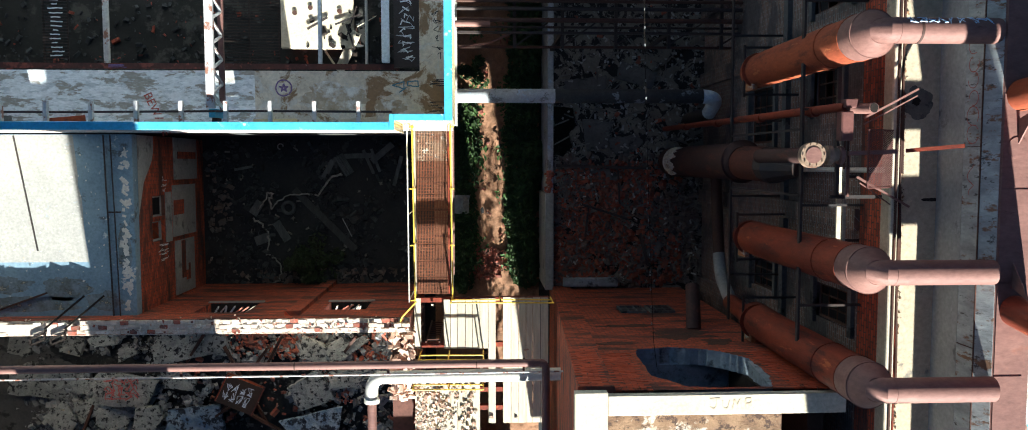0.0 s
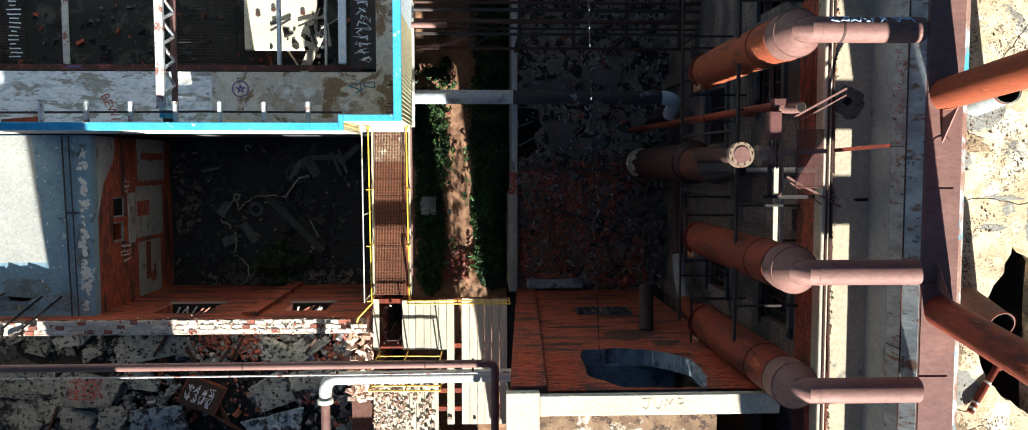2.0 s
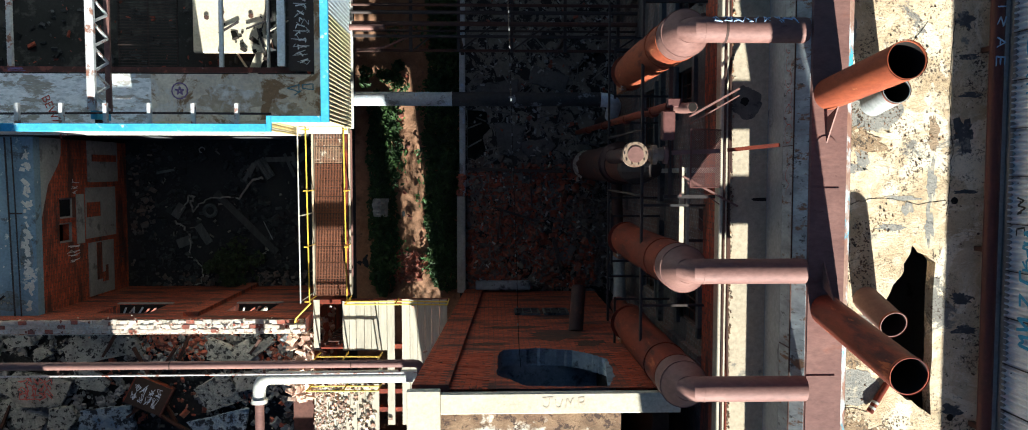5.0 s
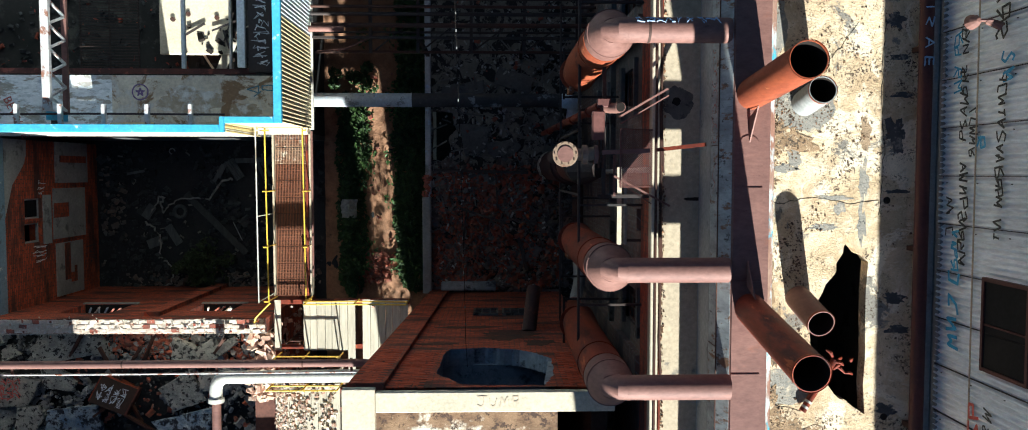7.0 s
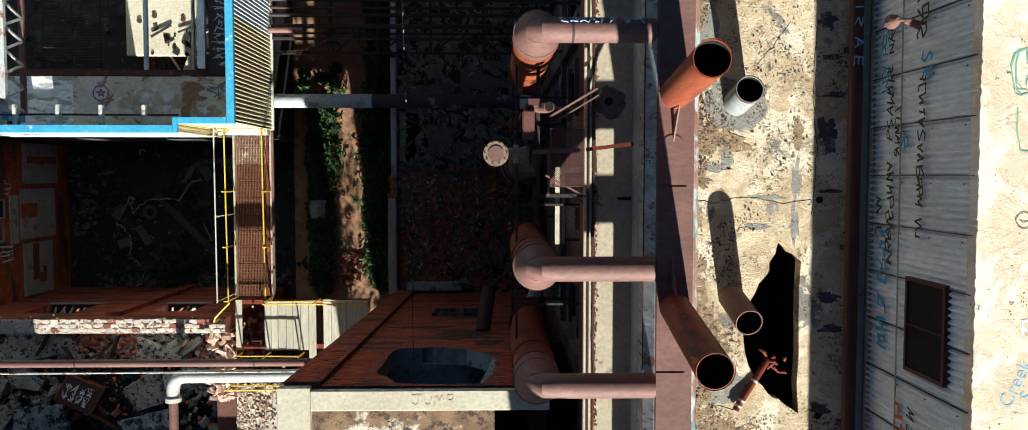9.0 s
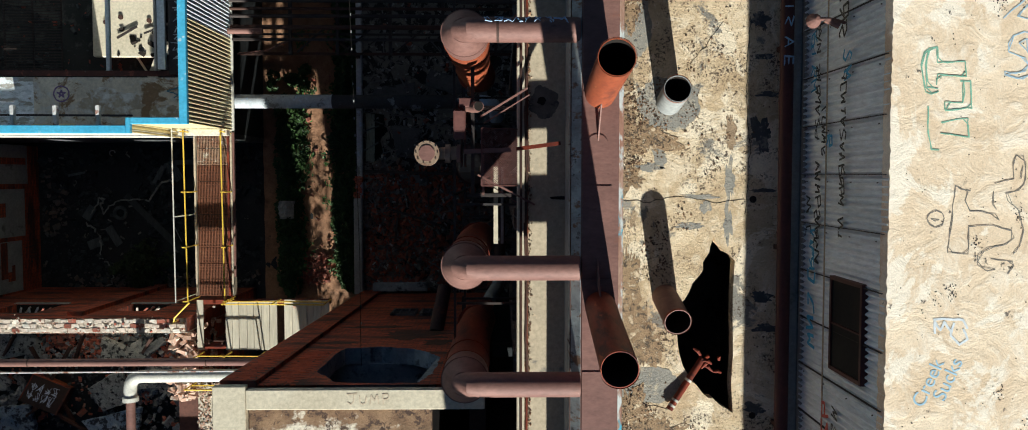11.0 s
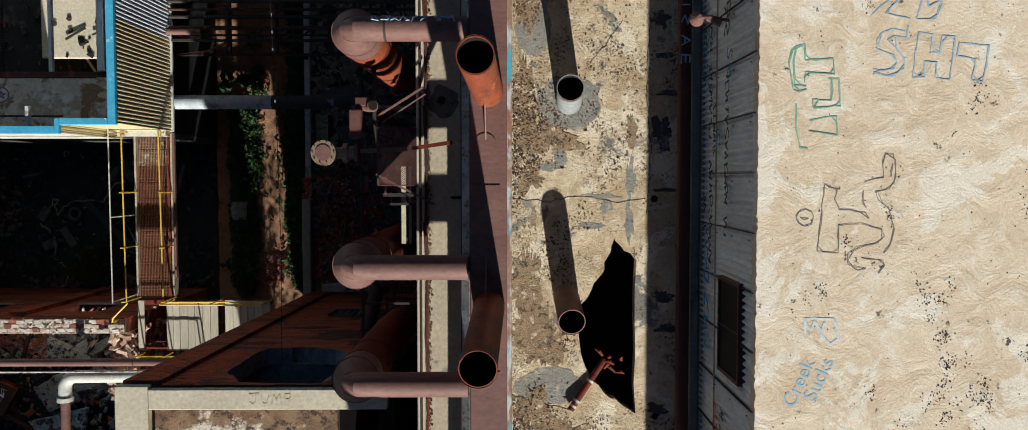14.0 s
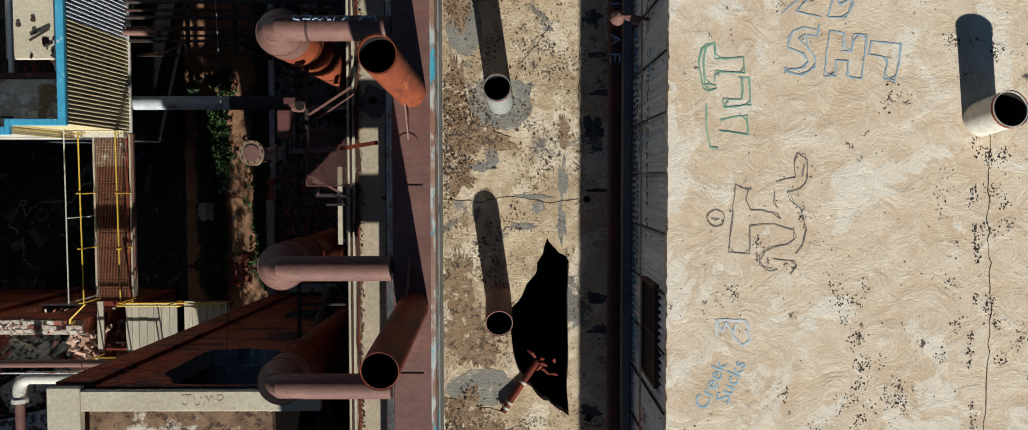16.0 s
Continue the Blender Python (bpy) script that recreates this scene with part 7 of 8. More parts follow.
def text_on(body, size, m, rgb):
    cu = bpy.data.curves.new("lettering", "FONT")
    cu.body, cu.size, cu.align_x, cu.align_y = body, size, "CENTER", "CENTER"
    ob = new("lettering_src", cu)
    bpy.context.view_layer.update()
    me = bpy.data.meshes.new_from_object(ob.evaluated_get(bpy.context.evaluated_depsgraph_get()))
    bpy.data.objects.remove(ob)
    me.materials.clear()
    me.materials.append(ink(rgb))
    o = new("painted_word", me)
    o.matrix_world = m
    return tagged(o, "hand-sprayed word on the surface", "graffiti", "sprayed words")


RED_INK = (0.42, 0.07, 0.05)
text_on("BEWARE", 0.3, pose(-8.05, 1.2, 5.605, 0, 0, -66), RED_INK)
text_on("Creek", 0.26, pose(12.12, -2.95, 16.504, 0, 0, 66), (0.4, 0.58, 0.7))
text_on("Sucks", 0.26, pose(12.38, -2.9, 16.504, 0, 0, 66), (0.4, 0.58, 0.7))


def painted(lines, place, width, rgb, label, at):
    """Sprayed marks: one thing, each stroke a part of its own; lines are groups of runs."""
    t = thing("painted_tag", label, "graffiti", "sprayed tags", at=at)
    for runs in lines:
        bm = bmesh.new()
        strokes(bm, runs, place, width)
        part("paint_stroke", bm, ink(rgb), t)
    here(t)
    return t


def tag(lines, at, sx, sy, rgb, width, label, rot=0.0):
    c, s = math.cos(rot), math.sin(rot)
    wob = random.Random(len(lines) * 7 + int(at[0] * 10))
    shaky = []
    for run in lines:
        pts = []
        for p, q in zip(run, run[1:]):
            k = max(1, int(math.hypot((q[0] - p[0]) * sx, (q[1] - p[1]) * sy) / 0.06))
            pts += [(p[0] + (q[0] - p[0]) * i / k + wob.gauss(0, 0.004) / sx, p[1] + (q[1] - p[1]) * i / k + wob.gauss(0, 0.004) / sy) for i in range(k)]
        group = [pts + [run[-1]]]
        if width < 0.02:
            group.append([(u + wob.gauss(0, 0.006) / sx + 0.008 / sx, v + wob.gauss(0, 0.006) / sy) for u, v in pts[:: 2]] + [run[-1]])
        shaky.append(group)
    return painted(shaky, lambda u, v: (at[0] + sx * u * c - sy * v * s, at[1] + sx * u * s + sy * v * c, at[2]), width, rgb, label, at)


arc = lambda cx, cy, r, a0, a1, n=10: [(cx + r * math.cos(radians(a0 + (a1 - a0) * i / n)), cy + r * math.sin(radians(a0 + (a1 - a0) * i / n))) for i in range(n + 1)]
DARK_PAINT = (0.03, 0.032, 0.036)
BLUE_INK, GREEN_INK, BLACK_INK, WHITE_INK, RED_INK = (0.46, 0.6, 0.69), (0.27, 0.5, 0.36), (0.24, 0.215, 0.185), (0.75, 0.78, 0.8), (0.5, 0.08, 0.06)
tag([[(0.0, 0.95), (0.75, 1.0)], [(0.5, 1.0), (0.5, 0.25), (0.3, 0.02), (0.05, 0.2)], [(0.95, 0.75), (0.95, 0.2), (1.15, 0.0), (1.4, 0.15), (1.45, 0.75)], [(1.7, 0.0), (1.75, 0.85), (2.0, 0.4), (2.25, 0.9), (2.35, 0.05)], [(2.65, 0.05), (2.65, 0.95), (3.0, 0.95), (3.1, 0.7), (2.95, 0.48), (2.65, 0.45)]],
    (3.93, -4.2, 13.066), 0.235, 0.19, (0.58, 0.46, 0.33), 0.02, "thin brown word JUMP sprayed on the coping")
# outlined S, H and 7
ROOF_AT, TAG_UNIT = (12.224, -0.548, 16.504), 0.00825
tag([[(138, 253), (122, 255), (105, 250), (98, 238), (100, 225), (125, 215), (130, 205), (125, 195), (110, 192), (95, 195), (94, 190), (122, 183), (140, 195), (140, 210), (125, 228), (115, 238), (125, 245), (143, 242), (146, 260)], [(162, 250), (183, 246), (181, 220), (195, 218), (198, 245), (218, 243), (210, 178), (188, 182), (191, 205), (172, 206), (172, 182), (154, 182), (162, 250)], [(225, 235), (270, 230), (262, 175), (245, 178), (250, 210), (222, 215), (225, 235)]],
    ROOF_AT, TAG_UNIT, TAG_UNIT, BLUE_INK, 0.013, "blue outlined letters sprayed on the roof")
tag([[(0, 0.1), (0.9, 0.8), (1.2, 0.9), (0.4, 0.15), (1.1, 0.0)], [(1.3, 0), (1.5, 0.9), (1.6, 0.3), (2.0, 0.5), (1.8, 0.0), (1.3, 0)]], (12.95, 1.68, 16.504), 0.45, 0.5, BLUE_INK, 0.013, "blue outlined figures sprayed on the roof")
tag([[(-13, 232), (-25, 230), (-32, 224), (-37, 205), (-33, 180), (-29, 163), (-20, 160), (-8, 164)], [(-26, 227), (-30, 205), (-27, 170), (-9, 168)], [(-13, 232), (-12, 208), (31, 210), (34, 187), (-10, 190), (-12, 174)], [(25, 180), (40, 179), (44, 139), (2, 135), (1, 148), (29, 147), (30, 179)], [(-3, 117), (38, 123), (40, 94), (-4, 100)], [(-25, 142), (-23, 100), (-17, 74), (-5, 74)]],
    ROOF_AT, TAG_UNIT, TAG_UNIT, GREEN_INK, 0.013, "green outlined letters sprayed on the roof")
tag([[(22, 19), (31, 13), (46, 11)], [(22, 19), (18, -20), (12, -85), (45, -88), (44, -45), (80, -43), (112, -52), (116, -62), (105, -72), (75, -78), (60, -90), (60, -105), (75, -115), (88, -112)], [(107, -118), (117, -105), (115, -100), (80, -95)], [(40, 10), (38, -5), (45, -20), (85, -25), (92, -35)], [(83, 10), (80, -10), (87, -18)], [(100, 8), (105, -5), (122, -20), (130, -50), (125, -75), (115, -88)], [(100, 6), (122, 12), (132, 30), (128, 65), (115, 64), (110, 55), (113, 30), (83, 22)], [(122, 30), (127, 50)]] + [arc(-8, -33, 13, 0, 360, 16), [(-15, -33), (-9, -37), (-2, -34)]],
    ROOF_AT, TAG_UNIT, TAG_UNIT, BLACK_INK, 0.008, "black outlined creature sprayed on the roof")
tag([[(-8, -190), (40, -190), (47, -205)], [(-5, -212), (-5, -193), (4, -208), (10, -193), (22, -210)], [(26, -195), (20, -215), (35, -230), (47, -222), (40, -205)]],
    ROOF_AT, TAG_UNIT, TAG_UNIT, WHITE_INK, 0.03, "white scrawl sprayed on the roof")
# letters down the red pipe, and scrawls on the pit wall and deck
for yy, runs in ((2.47, [[(0, 0), (1, 0)]]), (2.14, [[(1, 0.9), (0.7, 0.1), (0.4, 0.8), (0, 0.2)]]), (1.8, [[(0, 0.9), (1, 0.5), (0, 0.1)], [(0.4, 0.7), (0.4, 0.3)]]), (1.5, [[(1, 0.8), (0, 0.8), (0, 0.1)], [(0.5, 0.8), (0.5, 0.2)], [(1, 0.8), (1, 0.2)]])):
    tag(runs, (11.17, yy, 13.714), 0.14, 0.2, (0.3, 0.45, 0.62), 0.018, "pale blue letter sprayed on the red pipe")
scr = random.Random(77)
for y0, z0, wd, ht, n, rgb, lab in ((-0.85, 2.75, 0.45, 0.5, 3, WHITE_INK, "small white scrawl sprayed on the pit wall"), (-2.8, 2.8, 0.5, 0.75, 4, WHITE_INK, "small white scrawl sprayed on the pit wall"), (-2.1, 3.92, 1.4, 0.2, 5, DARK_PAINT, "black scrawl sprayed on the pit wall"), (-3.2, 0.0, 0.7, 0.6, 4, DARK_PAINT, "black scrawl sprayed on the pit wall")):
    painted([[[(scr.uniform(k, k + 0.9) * wd / n, scr.uniform(0, ht)) for _ in range(6)]] for k in range(n)], lambda u, v: (-8.92, y0 + u, z0 + v), 0.016, rgb, lab, (-8.92, y0, z0))
for x0, y0, wd, ht, n, rgb in ((-1.15, 2.6, 0.3, 1.3, 6, DARK_PAINT), (-1.2, 1.9, 0.45, 0.25, 4, DARK_PAINT), (-1.25, 1.2, 0.45, 0.35, 5, DARK_PAINT), (-2.05, 2.55, 0.5, 1.6, 8, (0.5, 0.52, 0.55)), (-9.3, 2.38, 0.5, 0.1, 3, (0.16, 0.12, 0.3))):
    painted([[[(scr.uniform(0, wd), (k + scr.uniform(0, 0.9)) * ht / n) for _ in range(5)]] for k in range(n)], lambda u, v: (x0 + u, y0 + v, 5.604 if x0 > -2 else 5.564 if x0 > -3 else 5.424), 0.017, rgb, "small scrawl sprayed on the deck", (x0, y0, 5.6))
# a painted star in a ring on the deck, and a scrawled word
tag([arc(0, 0, 1, 0, 360, 16), arc(0, 0, 0.55, 90, 810, 5)], (-4.88, 1.87, 5.604), 0.2, 0.2, (0.2, 0.13, 0.28), 0.035, "purple ring with a star painted on the deck")
tag([[(0, 0), (1, 0.3), (1, -0.3), (0, 0)], [(1.3, 0.3), (2.2, 0.35), (2.2, -0.1), (1.3, -0.05), (1.3, 0.3)], [(1.2, -0.2), (0.6, -0.6)]], (-2.15, 1.95, 5.604), 0.3, 0.3, (0.1, 0.22, 0.3), 0.03, "dark blue shapes painted on the deck")
tag([[(R.uniform(0, 0.3), k * 0.12), (R.uniform(0.5, 1), k * 0.12 + R.uniform(-0.02, 0.02))] for k in range(16)], (-10.85, 2.7, 5.206), 0.4, 0.9, WHITE_INK, 0.03, "white paint drips on the rusty grating")
tag([[(R.uniform(0, 1), k * 0.35), (R.uniform(0, 1), k * 0.35 + 0.2), (R.uniform(0, 1), k * 0.35 + 0.1)] for k in range(12)], (-1.95, 2.6, 5.564), 0.35, 0.5, WHITE_INK, 0.03, "white scrawls on the dark floor plate")
rs = random.Random(8)
tag([[(0.2 + 0.45 * (k % 5) + rs.uniform(-0.25, 0.4), 0.35 * (k // 5) + rs.uniform(-0.15, 0.5)) for _ in range(5)] for k in range(19)] + [[(0.1, 0.05), (1.6, 0.0)], [(1.4, 1.1), (1.5, 1.5), (1.9, 1.2), (2.3, 1.5), (2.35, 1.1)]], (-11.1, -7.05, 2.372), 0.42, 0.42, (0.5, 0.12, 0.11), 0.028, "red scrawl on a broken slab")


GLYPHS = (((0, 0), (0, 1), (0.7, 1), (0.7, 0.5), (0, 0.5), (0.7, 0)), ((0.7, 1), (0, 1), (0, 0), (0.7, 0)), ((0, 0), (0, 1), (0.7, 0), (0.7, 1)), ((0, 1), (0.7, 1), (0.35, 1), (0.35, 0)), ((0, 0), (0.35, 1), (0.7, 0), (0.5, 0.45), (0.2, 0.45)), ((0, 1), (0.1, 0), (0.35, 0.6), (0.6, 0), (0.7, 1)), ((0.7, 0.9), (0.3, 1), (0, 0.75), (0.7, 0.3), (0.4, 0), (0, 0.1)), ((0, 1), (0, 0), (0.6, 0), (0.7, 0.4), (0, 0.5)))


def wall_scrawl(z0, y0, n, size, rgb, width, label, seed):
    """A row of illegible strokes running down the sheets, as bars and hooks."""
    r = random.Random(seed)
    lines = []
    u = 0.0
    for i in range(n):
        k = r.uniform(0.75, 1.15)
        if r.random() < 0.85:
            fx, fy, sk = r.random() < 0.5, r.random() < 0.5, r.uniform(-0.3, 0.3)
            lines.append([(u + ((0.7 - gx if fx else gx) + sk * gy) * k + r.uniform(-0.13, 0.13), (1 - gy if fy else gy) * k + r.uniform(-0.13, 0.13)) for gx, gy in r.choice(GLYPHS)])
        u += 0.95 * k
    return painted([[run] for run in lines], lambda a, b: (11.521, y0 - a * size, z0 + b * size), width, rgb, label, (11.521, y0, z0))


DARK_INK = (0.025, 0.028, 0.03)
for z0, y0, n, size, w, seed in ((14.14, 2.1, 11, 0.18, 0.03, 1), (14.18, 0.15, 10, 0.19, 0.034, 2), (15.06, 1.25, 15, 0.18, 0.032, 6), (14.98, 2.6, 4, 0.26, 0.04, 7), (14.95, -3.75, 3, 0.2, 0.03, 12), (14.4, 0.8, 5, 0.18, 0.03, 13), (13.85, -0.6, 4, 0.18, 0.03, 14)):
    wall_scrawl(z0, y0, n, size, DARK_INK, w, "black scrawl sprayed on corrugated sheets", seed)
for z0, y0, n, size, w, seed in ((13.95, -1.75, 5, 0.3, 0.055, 3), (15.15, 1.5, 3, 0.26, 0.04, 4), (14.6, 0.35, 2, 0.2, 0.04, 5), (13.95, 2.0, 5, 0.2, 0.03, 15), (14.0, -1.1, 4, 0.2, 0.04, 16)):
    wall_scrawl(z0, y0, n, size, (0.05, 0.3, 0.52), w, "blue scrawl sprayed on corrugated sheets", seed)
wall_scrawl(14.6, -3.75, 2, 0.3, RED_INK, 0.05, "red mark sprayed on corrugated sheets", 9)
loops = [[arc(R.uniform(-0.04, 0.04), 1.75 - 0.27 * k + R.uniform(-0.05, 0.05), R.uniform(0.1, 0.17), 40 + 70 * k, 300 + 80 * k, 9)] for k in range(6)]
painted(loops + [[[(R.uniform(-0.1, 0.1), -0.05 - 0.08 * i) for i in range(7)]]], lambda u, v: (7.66, v, 14.12 + u), 0.013, (0.36, 0.07, 0.055), "thin red loops sprayed on the duct's side", (7.66, 0.9, 14.1))

spots = []
mr = random.Random(31)
for cx, cy, n, sp in ((15.5, -1.0, 9, 0.35), (15.55, 0.1, 8, 0.3), (14.25, -2.75, 6, 0.25), (14.35, -3.2, 9, 0.25), (15.7, -2.6, 10, 0.4), (12.35, -1.75, 3, 0.12), (13.9, -1.7, 4, 0.3), (13.3, -3.0, 3, 0.3), (14.4, 0.7, 3, 0.12), (12.75, 2.0, 2, 0.15), (13.4, 2.0, 2, 0.2), (15.5, 1.4, 6, 0.3), (13.2, -1.3, 3, 0.3)):
    for _ in range(n):
        ax, ay = cx + mr.gauss(0, sp), cy + mr.gauss(0, sp)
        for _ in range(mr.randint(8, 34)):
            spots.append((ax + mr.gauss(0, 0.05), ay + mr.gauss(0, 0.06), 16.5, mr.uniform(0.004, 0.03) * mr.random() + 0.004, mr.uniform(0.004, 0.02), 0.007, 0.1))
for _ in range(420):
    yy = mr.uniform(-4.5, 0.3)
    if noise.noise(Vector((yy * 2.2, 0, 4))) > -0.05:
        spots.append((15.44 + 0.04 * math.sin(yy * 3) + mr.gauss(0, 0.02), yy, 16.5, mr.uniform(0.005, 0.02), mr.uniform(0.008, 0.03), 0.008, 0.1))
for _ in range(300):
    spots.append((mr.uniform(11.7, 17), mr.uniform(-4, 3), 16.5, mr.uniform(0.006, 0.018), mr.uniform(0.006, 0.015), 0.008, 0.1))
scatter("roof_moss", spots, M_STEEL, label="dark moss specks on the sandy roof", category="moss")
solid = lambda x, y: not (9.3 < x < 10.7 and -4.4 < y < -1.2)
grit = [(8.42 + abs(R.gauss(0, 0.32)), R.uniform(-4.6, 4), 13.25, R.uniform(0.006, 0.018), R.uniform(0.006, 0.015), 0.008, 0.5) for _ in range(5200)]
grit += [(7.0 + abs(R.gauss(0, 0.035)), R.uniform(-4.6, 4), 13.205, R.uniform(0.008, 0.025), R.uniform(0.008, 0.02), 0.014, 0.5) for _ in range(900)]
grit += [(R.uniform(9.15, 11.4), R.uniform(-4.6, 4), 13.252, R.uniform(0.008, 0.022), R.uniform(0.008, 0.02), 0.01, 0.4) for _ in range(260)]
scatter("roof_gravel", [g for g in grit if solid(g[0], g[1])], M_GRIT, label="loose gravel along the roof duct", category="gravel")

for cx, cy, rx, ry, z, m, sd, lab in ((9.4, 0.95, 0.5, 0.48, 13.25, M_TAR, 1, "grey tar ring round the vent stack"), (9.1, -3.85, 0.6, 0.3, 13.25, M_TAR, 4, "dark tar patch on the peeling roof"), (8.8, 2.2, 0.3, 0.5, 13.25, M_TAR, 8, "grey tar patch on the peeling roof"),
                                      (7.3, 0.98, 0.25, 0.26, 13.2, M_STAIN, 9, "dark stain on the roof ledge"), (7.6, -0.64, 0.2, 0.03, 13.2, M_SOOT_SHADE, 10, "black drip on the roof ledge"), (7.27, 0.99, 0.07, 0.07, 13.204, M_SOOT_SHADE, 17, "black oil spot on the roof ledge")):
    tagged(mesh_ob("roof_patch", blotch(cx, cy, rx, ry, z, sd, 0.1, 90), m), lab, "patch", "roof patches")
for cx, cy, rx, ry, m, sd, lab in ((9.25, 0.1, 0.1, 0.24, M_TAR, 101, "grey mortar patch on the peeling roof"),
                                  (9.06, -0.12, 0.2, 0.07, M_TAR, 102, "grey mortar patch on the peeling roof"),
                                  (9.92, -0.62, 0.3, 0.045, M_TAR, 103, "grey mortar patch on the peeling roof"),
                                  (10.05, -0.8, 0.1, 0.08, M_TAR, 104, "grey mortar patch on the peeling roof"),
                                  (10.43, -0.34, 0.075, 0.34, M_TAR, 105, "grey mortar streak along the roof ridge"),
                                  (10.45, 0.43, 0.09, 0.3, M_GRITTY, 106, "brown gritty patch on the roof ridge"),
                                  (10.42, -1.11, 0.07, 0.3, M_TAR, 107, "grey mortar streak along the roof ridge"),
                                  (8.7, -0.75, 0.06, 0.09, M_TAR, 108, "grey mortar patch on the peeling roof"),
                                  (9.79, -1.11, 0.22, 0.05, M_TAR, 109, "grey mortar patch on the peeling roof"),
                                  (8.81, -1.0, 0.05, 0.16, M_GRITTY, 110, "brown gritty patch on the peeling roof"),
                                  (8.91, 0.43, 0.16, 0.1, M_GRITTY, 111, "brown gritty patch on the peeling roof"),
                                  (8.77, 0.18, 0.1, 0.16, M_GRITTY, 112, "brown gritty patch on the peeling roof"),
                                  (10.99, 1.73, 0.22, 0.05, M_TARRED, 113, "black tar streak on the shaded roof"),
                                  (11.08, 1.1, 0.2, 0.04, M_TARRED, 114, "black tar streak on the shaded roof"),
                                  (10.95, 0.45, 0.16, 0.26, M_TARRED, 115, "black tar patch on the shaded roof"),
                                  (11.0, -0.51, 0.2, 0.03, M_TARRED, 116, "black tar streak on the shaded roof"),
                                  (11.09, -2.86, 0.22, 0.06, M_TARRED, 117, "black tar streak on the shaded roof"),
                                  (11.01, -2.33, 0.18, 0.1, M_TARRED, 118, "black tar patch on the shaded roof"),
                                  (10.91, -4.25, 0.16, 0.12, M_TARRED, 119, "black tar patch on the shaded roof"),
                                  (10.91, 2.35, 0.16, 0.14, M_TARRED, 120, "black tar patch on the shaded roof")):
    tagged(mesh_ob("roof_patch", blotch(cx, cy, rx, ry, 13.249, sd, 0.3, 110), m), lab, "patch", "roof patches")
# drain holes as black discs, their inner dark put into the colour
for cx, cy in ((10.84, -0.66), (10.88, -4.36)):
    tagged(mesh_ob("roof_drain", pipe_bm([(cx, cy, 13.24), (cx, cy, 13.256)], 0.06, 20), M_SOOT_SHADE), "small round black disc drawing a drain hole's shade", "drain", "roof drains")
for cx, cy, rx, ry, sd in ((-11.6, -3.7, 1.2, 0.22, 81), (-9.75, -3.62, 0.45, 0.26, 82), (-9.2, -2.3, 0.16, 0.7, 83), (-12.3, -3.2, 0.7, 0.22, 84), (-10.7, -3.3, 0.6, 0.3, 85)):
    tagged(mesh_ob("terrace_stain", blotch(cx, cy, rx, ry, 5.05, sd, 0.15, 120), M_TERRACE_STAIN), "dark dirt stain on the blue terrace", "stain", "terrace stains")
scatter("terrace_flakes", [(R.uniform(-12.8, -9.0), R.uniform(-3.9, 0.4), 5.055, R.uniform(0.01, 0.06), R.uniform(0.01, 0.04), 0.008, 0.1) for _ in range(110)] + [(R.gauss(-9.13, 0.05), R.uniform(-3.9, 0.4), 5.055, R.uniform(0.03, 0.11), R.uniform(0.05, 0.2), 0.008, 0.08) for _ in range(75)], M_WHITE, label="white paint flakes on the blue terrace", category="flakes")
M_DECK_STAIN = mat("brown_water_stain", (0.36, 0.28, 0.19), (0.5, 0.44, 0.35), scale=3, c3=(0.72, 0.72, 0.7), spread=0.48, patch=2.6, crisp=0.12)
for cx, cy, rx, ry, sd in ((-3.6, 1.62, 0.85, 0.34, 51), (-2.2, 1.4, 0.4, 0.2, 52)):
    tagged(mesh_ob("deck_stain", blotch(cx, cy, rx, ry, 5.6, sd, 0.16, 120), M_DECK_STAIN), "brown water stain on the painted deck", "stain", "deck stains")
crack = thing("roof_crack", "thin dark cracks across the weathered roofs", "crack", at=(9.5, -0.7, 13.25))
for z, line_ in ((13.252, [(8.45, -0.66), (9.1, -0.7), (9.6, -0.6), (10.2, -0.72), (10.7, -0.64)]), (13.252, [(8.45, -4.2), (9.0, -4.15), (9.5, -4.25)]), (13.252, [(10.75, 2.4), (10.7, 1.2), (10.78, 0.2), (10.72, -0.9)]), (13.252, [(9.75, 1.6), (10.0, 1.9), (10.3, 2.3)]),
                 (16.502, [(15.59, 0.27), (15.59, -0.80), (15.66, -1.80), (15.64, -2.72), (15.61, -3.53)])):
    bm = bmesh.new()
    prev = line_[0]
    for p, q in zip(line_, line_[1:]):
        k = max(5, int(math.dist(p, q) / 0.1))
        for i in range(1, k + 1):
            f = i / k
            c = (p[0] * (1 - f) + q[0] * f + R.uniform(-0.02, 0.02), p[1] * (1 - f) + q[1] * f + R.uniform(-0.02, 0.02))
            bar(bm, (*prev, z), (*c, z), R.uniform(0.004, 0.012), 0.006)
            prev = c
    part("crack_run", bm, M_SOOT_SHADE, crack)
here(crack)
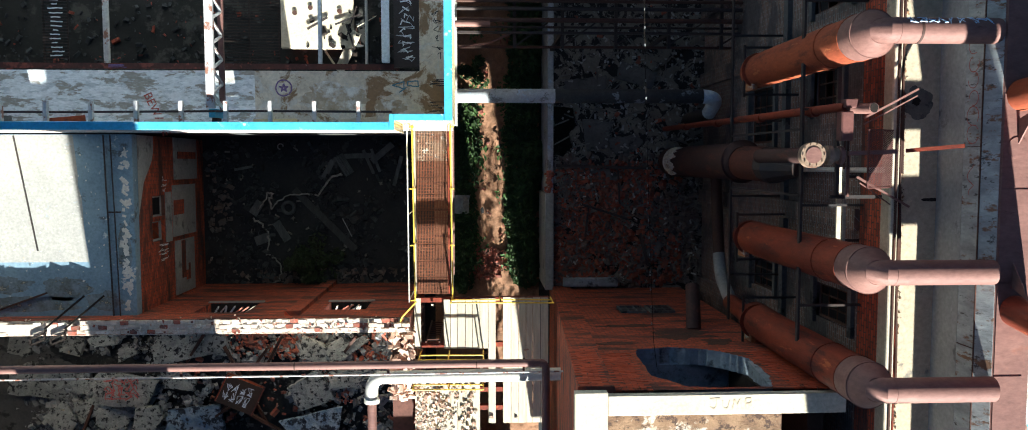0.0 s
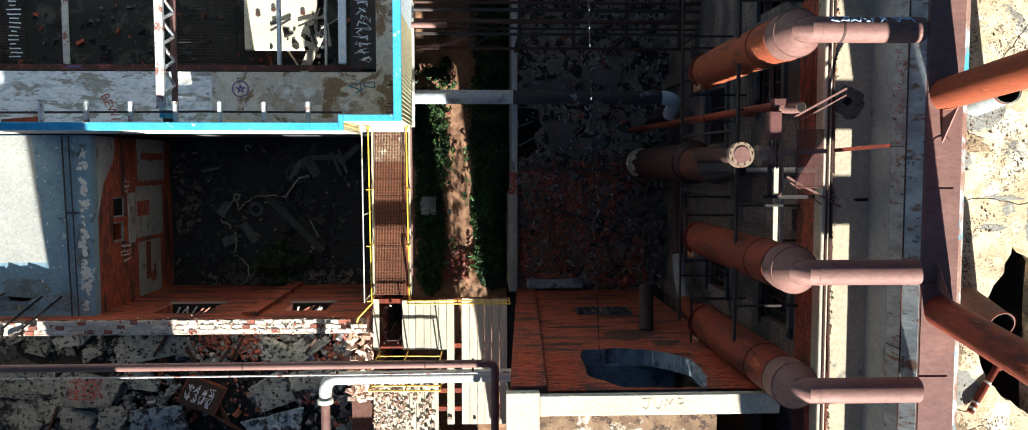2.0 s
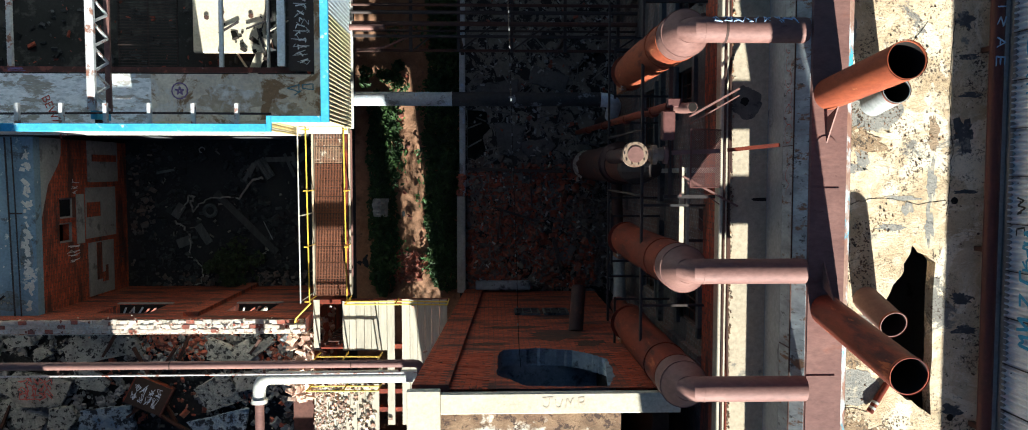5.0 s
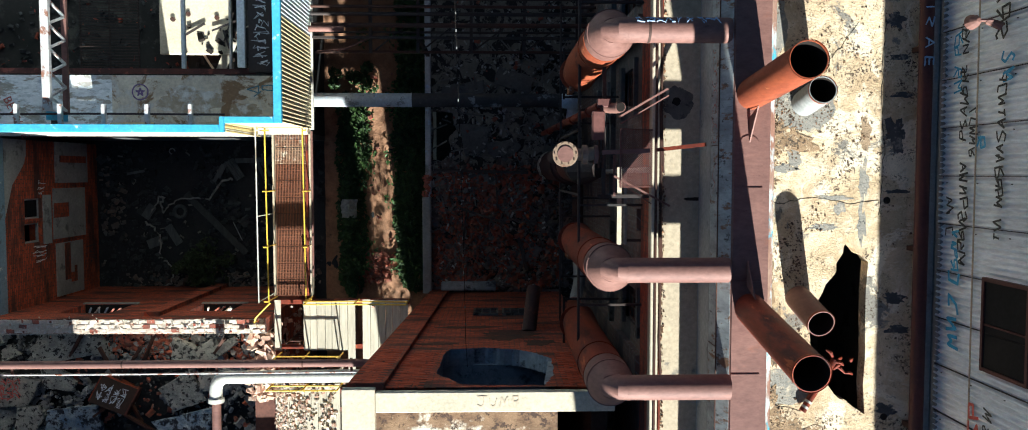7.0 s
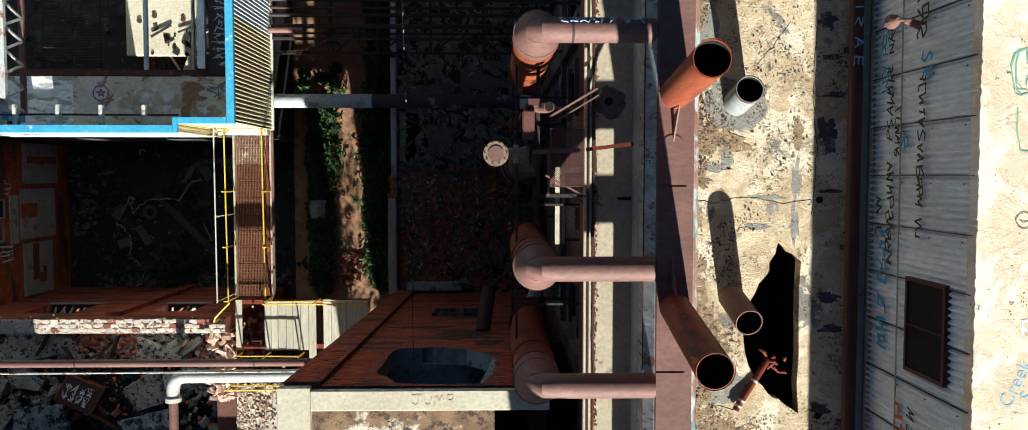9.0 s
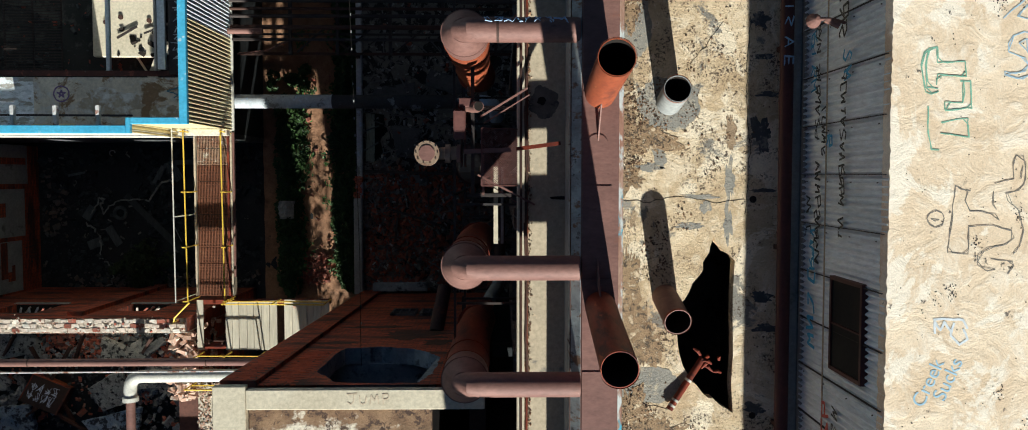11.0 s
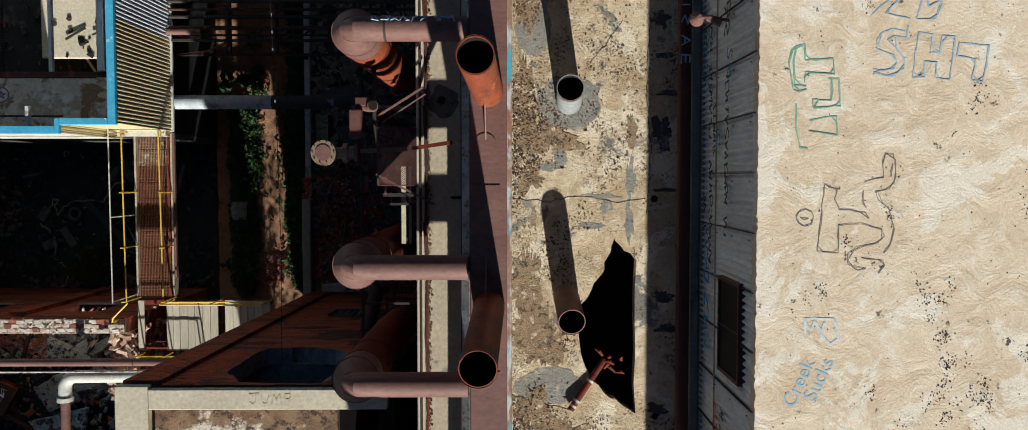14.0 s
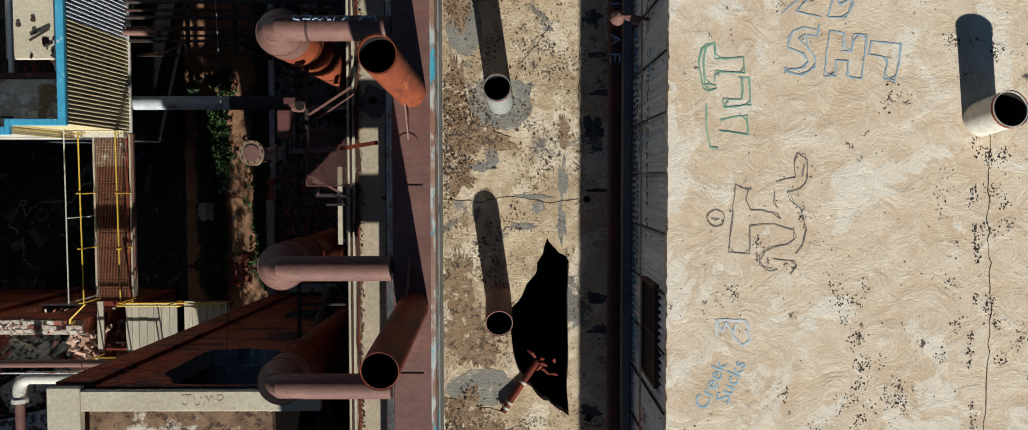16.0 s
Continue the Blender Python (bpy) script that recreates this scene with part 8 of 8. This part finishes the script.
# brown dirt lodged beside the duct
for cx, cy, rx, ry, sd in ((8.72, 2.75, 0.22, 0.55, 131), (8.66, 1.05, 0.17, 0.6, 132), (8.95, 0.35, 0.4, 0.3, 133), (8.75, -0.3, 0.24, 0.22, 134), (8.7, -2.1, 0.22, 0.65, 135), (8.95, -3.1, 0.35, 0.5, 136), (8.8, -4.3, 0.3, 0.45, 137), (9.35, -4.7, 0.35, 0.25, 138)):
    tagged(mesh_ob("roof_dirt", blotch(cx, cy, rx, ry, 13.2515 + 0.0045 * (sd % 2), sd, 0.42, 120), M_ROOF_DIRT), "brown gritty dirt drifted on the peeling roof", "dirt", "roof dirt")
# loose grit on the peeling roof and along the ledge's curb
gr = random.Random(31)
spots = []
while len(spots) < 7000:
    x, y = 8.46 + min(2.9, gr.expovariate(1.5)), gr.uniform(-5.5, 5.0)
    if (9.4 < x < 10.65 and -4.4 < y < -1.2) or noise.noise(Vector((x * 1.1, y * 0.8, 4.0))) + 0.5 * noise.noise(Vector((x * 3.1, y * 3.1, 9.0))) + gr.uniform(-0.2, 0.2) < 0.12:
        continue
    h_ = 0.006 + 0.02 * gr.random() ** 3
    spots.append((x, y, 13.25 + h_ * 0.3, h_ * gr.uniform(0.8, 1.6), h_, h_ * 0.7, 0.5))
scatter("roof_gravel", spots, M_ROOF_GRAVEL, label="brown and black grit drifted over the peeling roof", category="gravel")
spots = []
for k in range(2600):
    h_ = 0.008 + 0.024 * gr.random() ** 2
    y = gr.uniform(-6, 6)
    spots.append((6.99 + abs(gr.gauss(0, 0.035 + 0.03 * max(0.0, noise.noise(Vector((y, 0, 7.7)))))), y, 13.2 + h_ * 0.3, h_ * gr.uniform(0.8, 1.6), h_, h_ * 0.7, 0.5))
scatter("ledge_gravel", spots, M_ROOF_GRAVEL, label="brown grit lying along the ledge's curb", category="gravel")

# ---- bricks of the tower's front beside the broken hole ----
shapes = []
for wide in (0.206, 0.2):
    bm = box(-wide / 2, -0.02, -0.036, wide / 2, 0.006, 0.036)
    for v in bm.verts:
        v.co += Vector((gr.uniform(-0.004, 0.004), gr.uniform(-0.003, 0.003), gr.uniform(-0.003, 0.003)))
    me = bpy.data.meshes.new("brick")
    bm.to_mesh(me)
    bm.free()
    me.materials.append(M_FACE_BRICK)
    shapes.append(me)
made = 0
for row in range(31):
    z = 12.85 - 0.086 * row
    for x0, x1, y in ((1.72, 2.32, -3.82), (2.36, 3.0, -3.9), (5.44, 6.28, -3.9)):
        x = x0 + (0.11 if row % 2 else 0.0)
        while x + 0.2 < x1 and made < 300:
            cx = x + 0.103
            b = new("brick", shapes[gr.randrange(2)])
            b.parent = wall_tower
            b.matrix_local = Matrix.Translation((cx + 0.055 * (12.9 - z) * (6.3 - cx) / 4.6, y + gr.uniform(-0.003, 0.003), z)) @ Euler((gr.gauss(0, 0.012), gr.gauss(0, 0.012), gr.gauss(0, 0.01))).to_matrix().to_4x4()
            made += 1
            x += 0.218
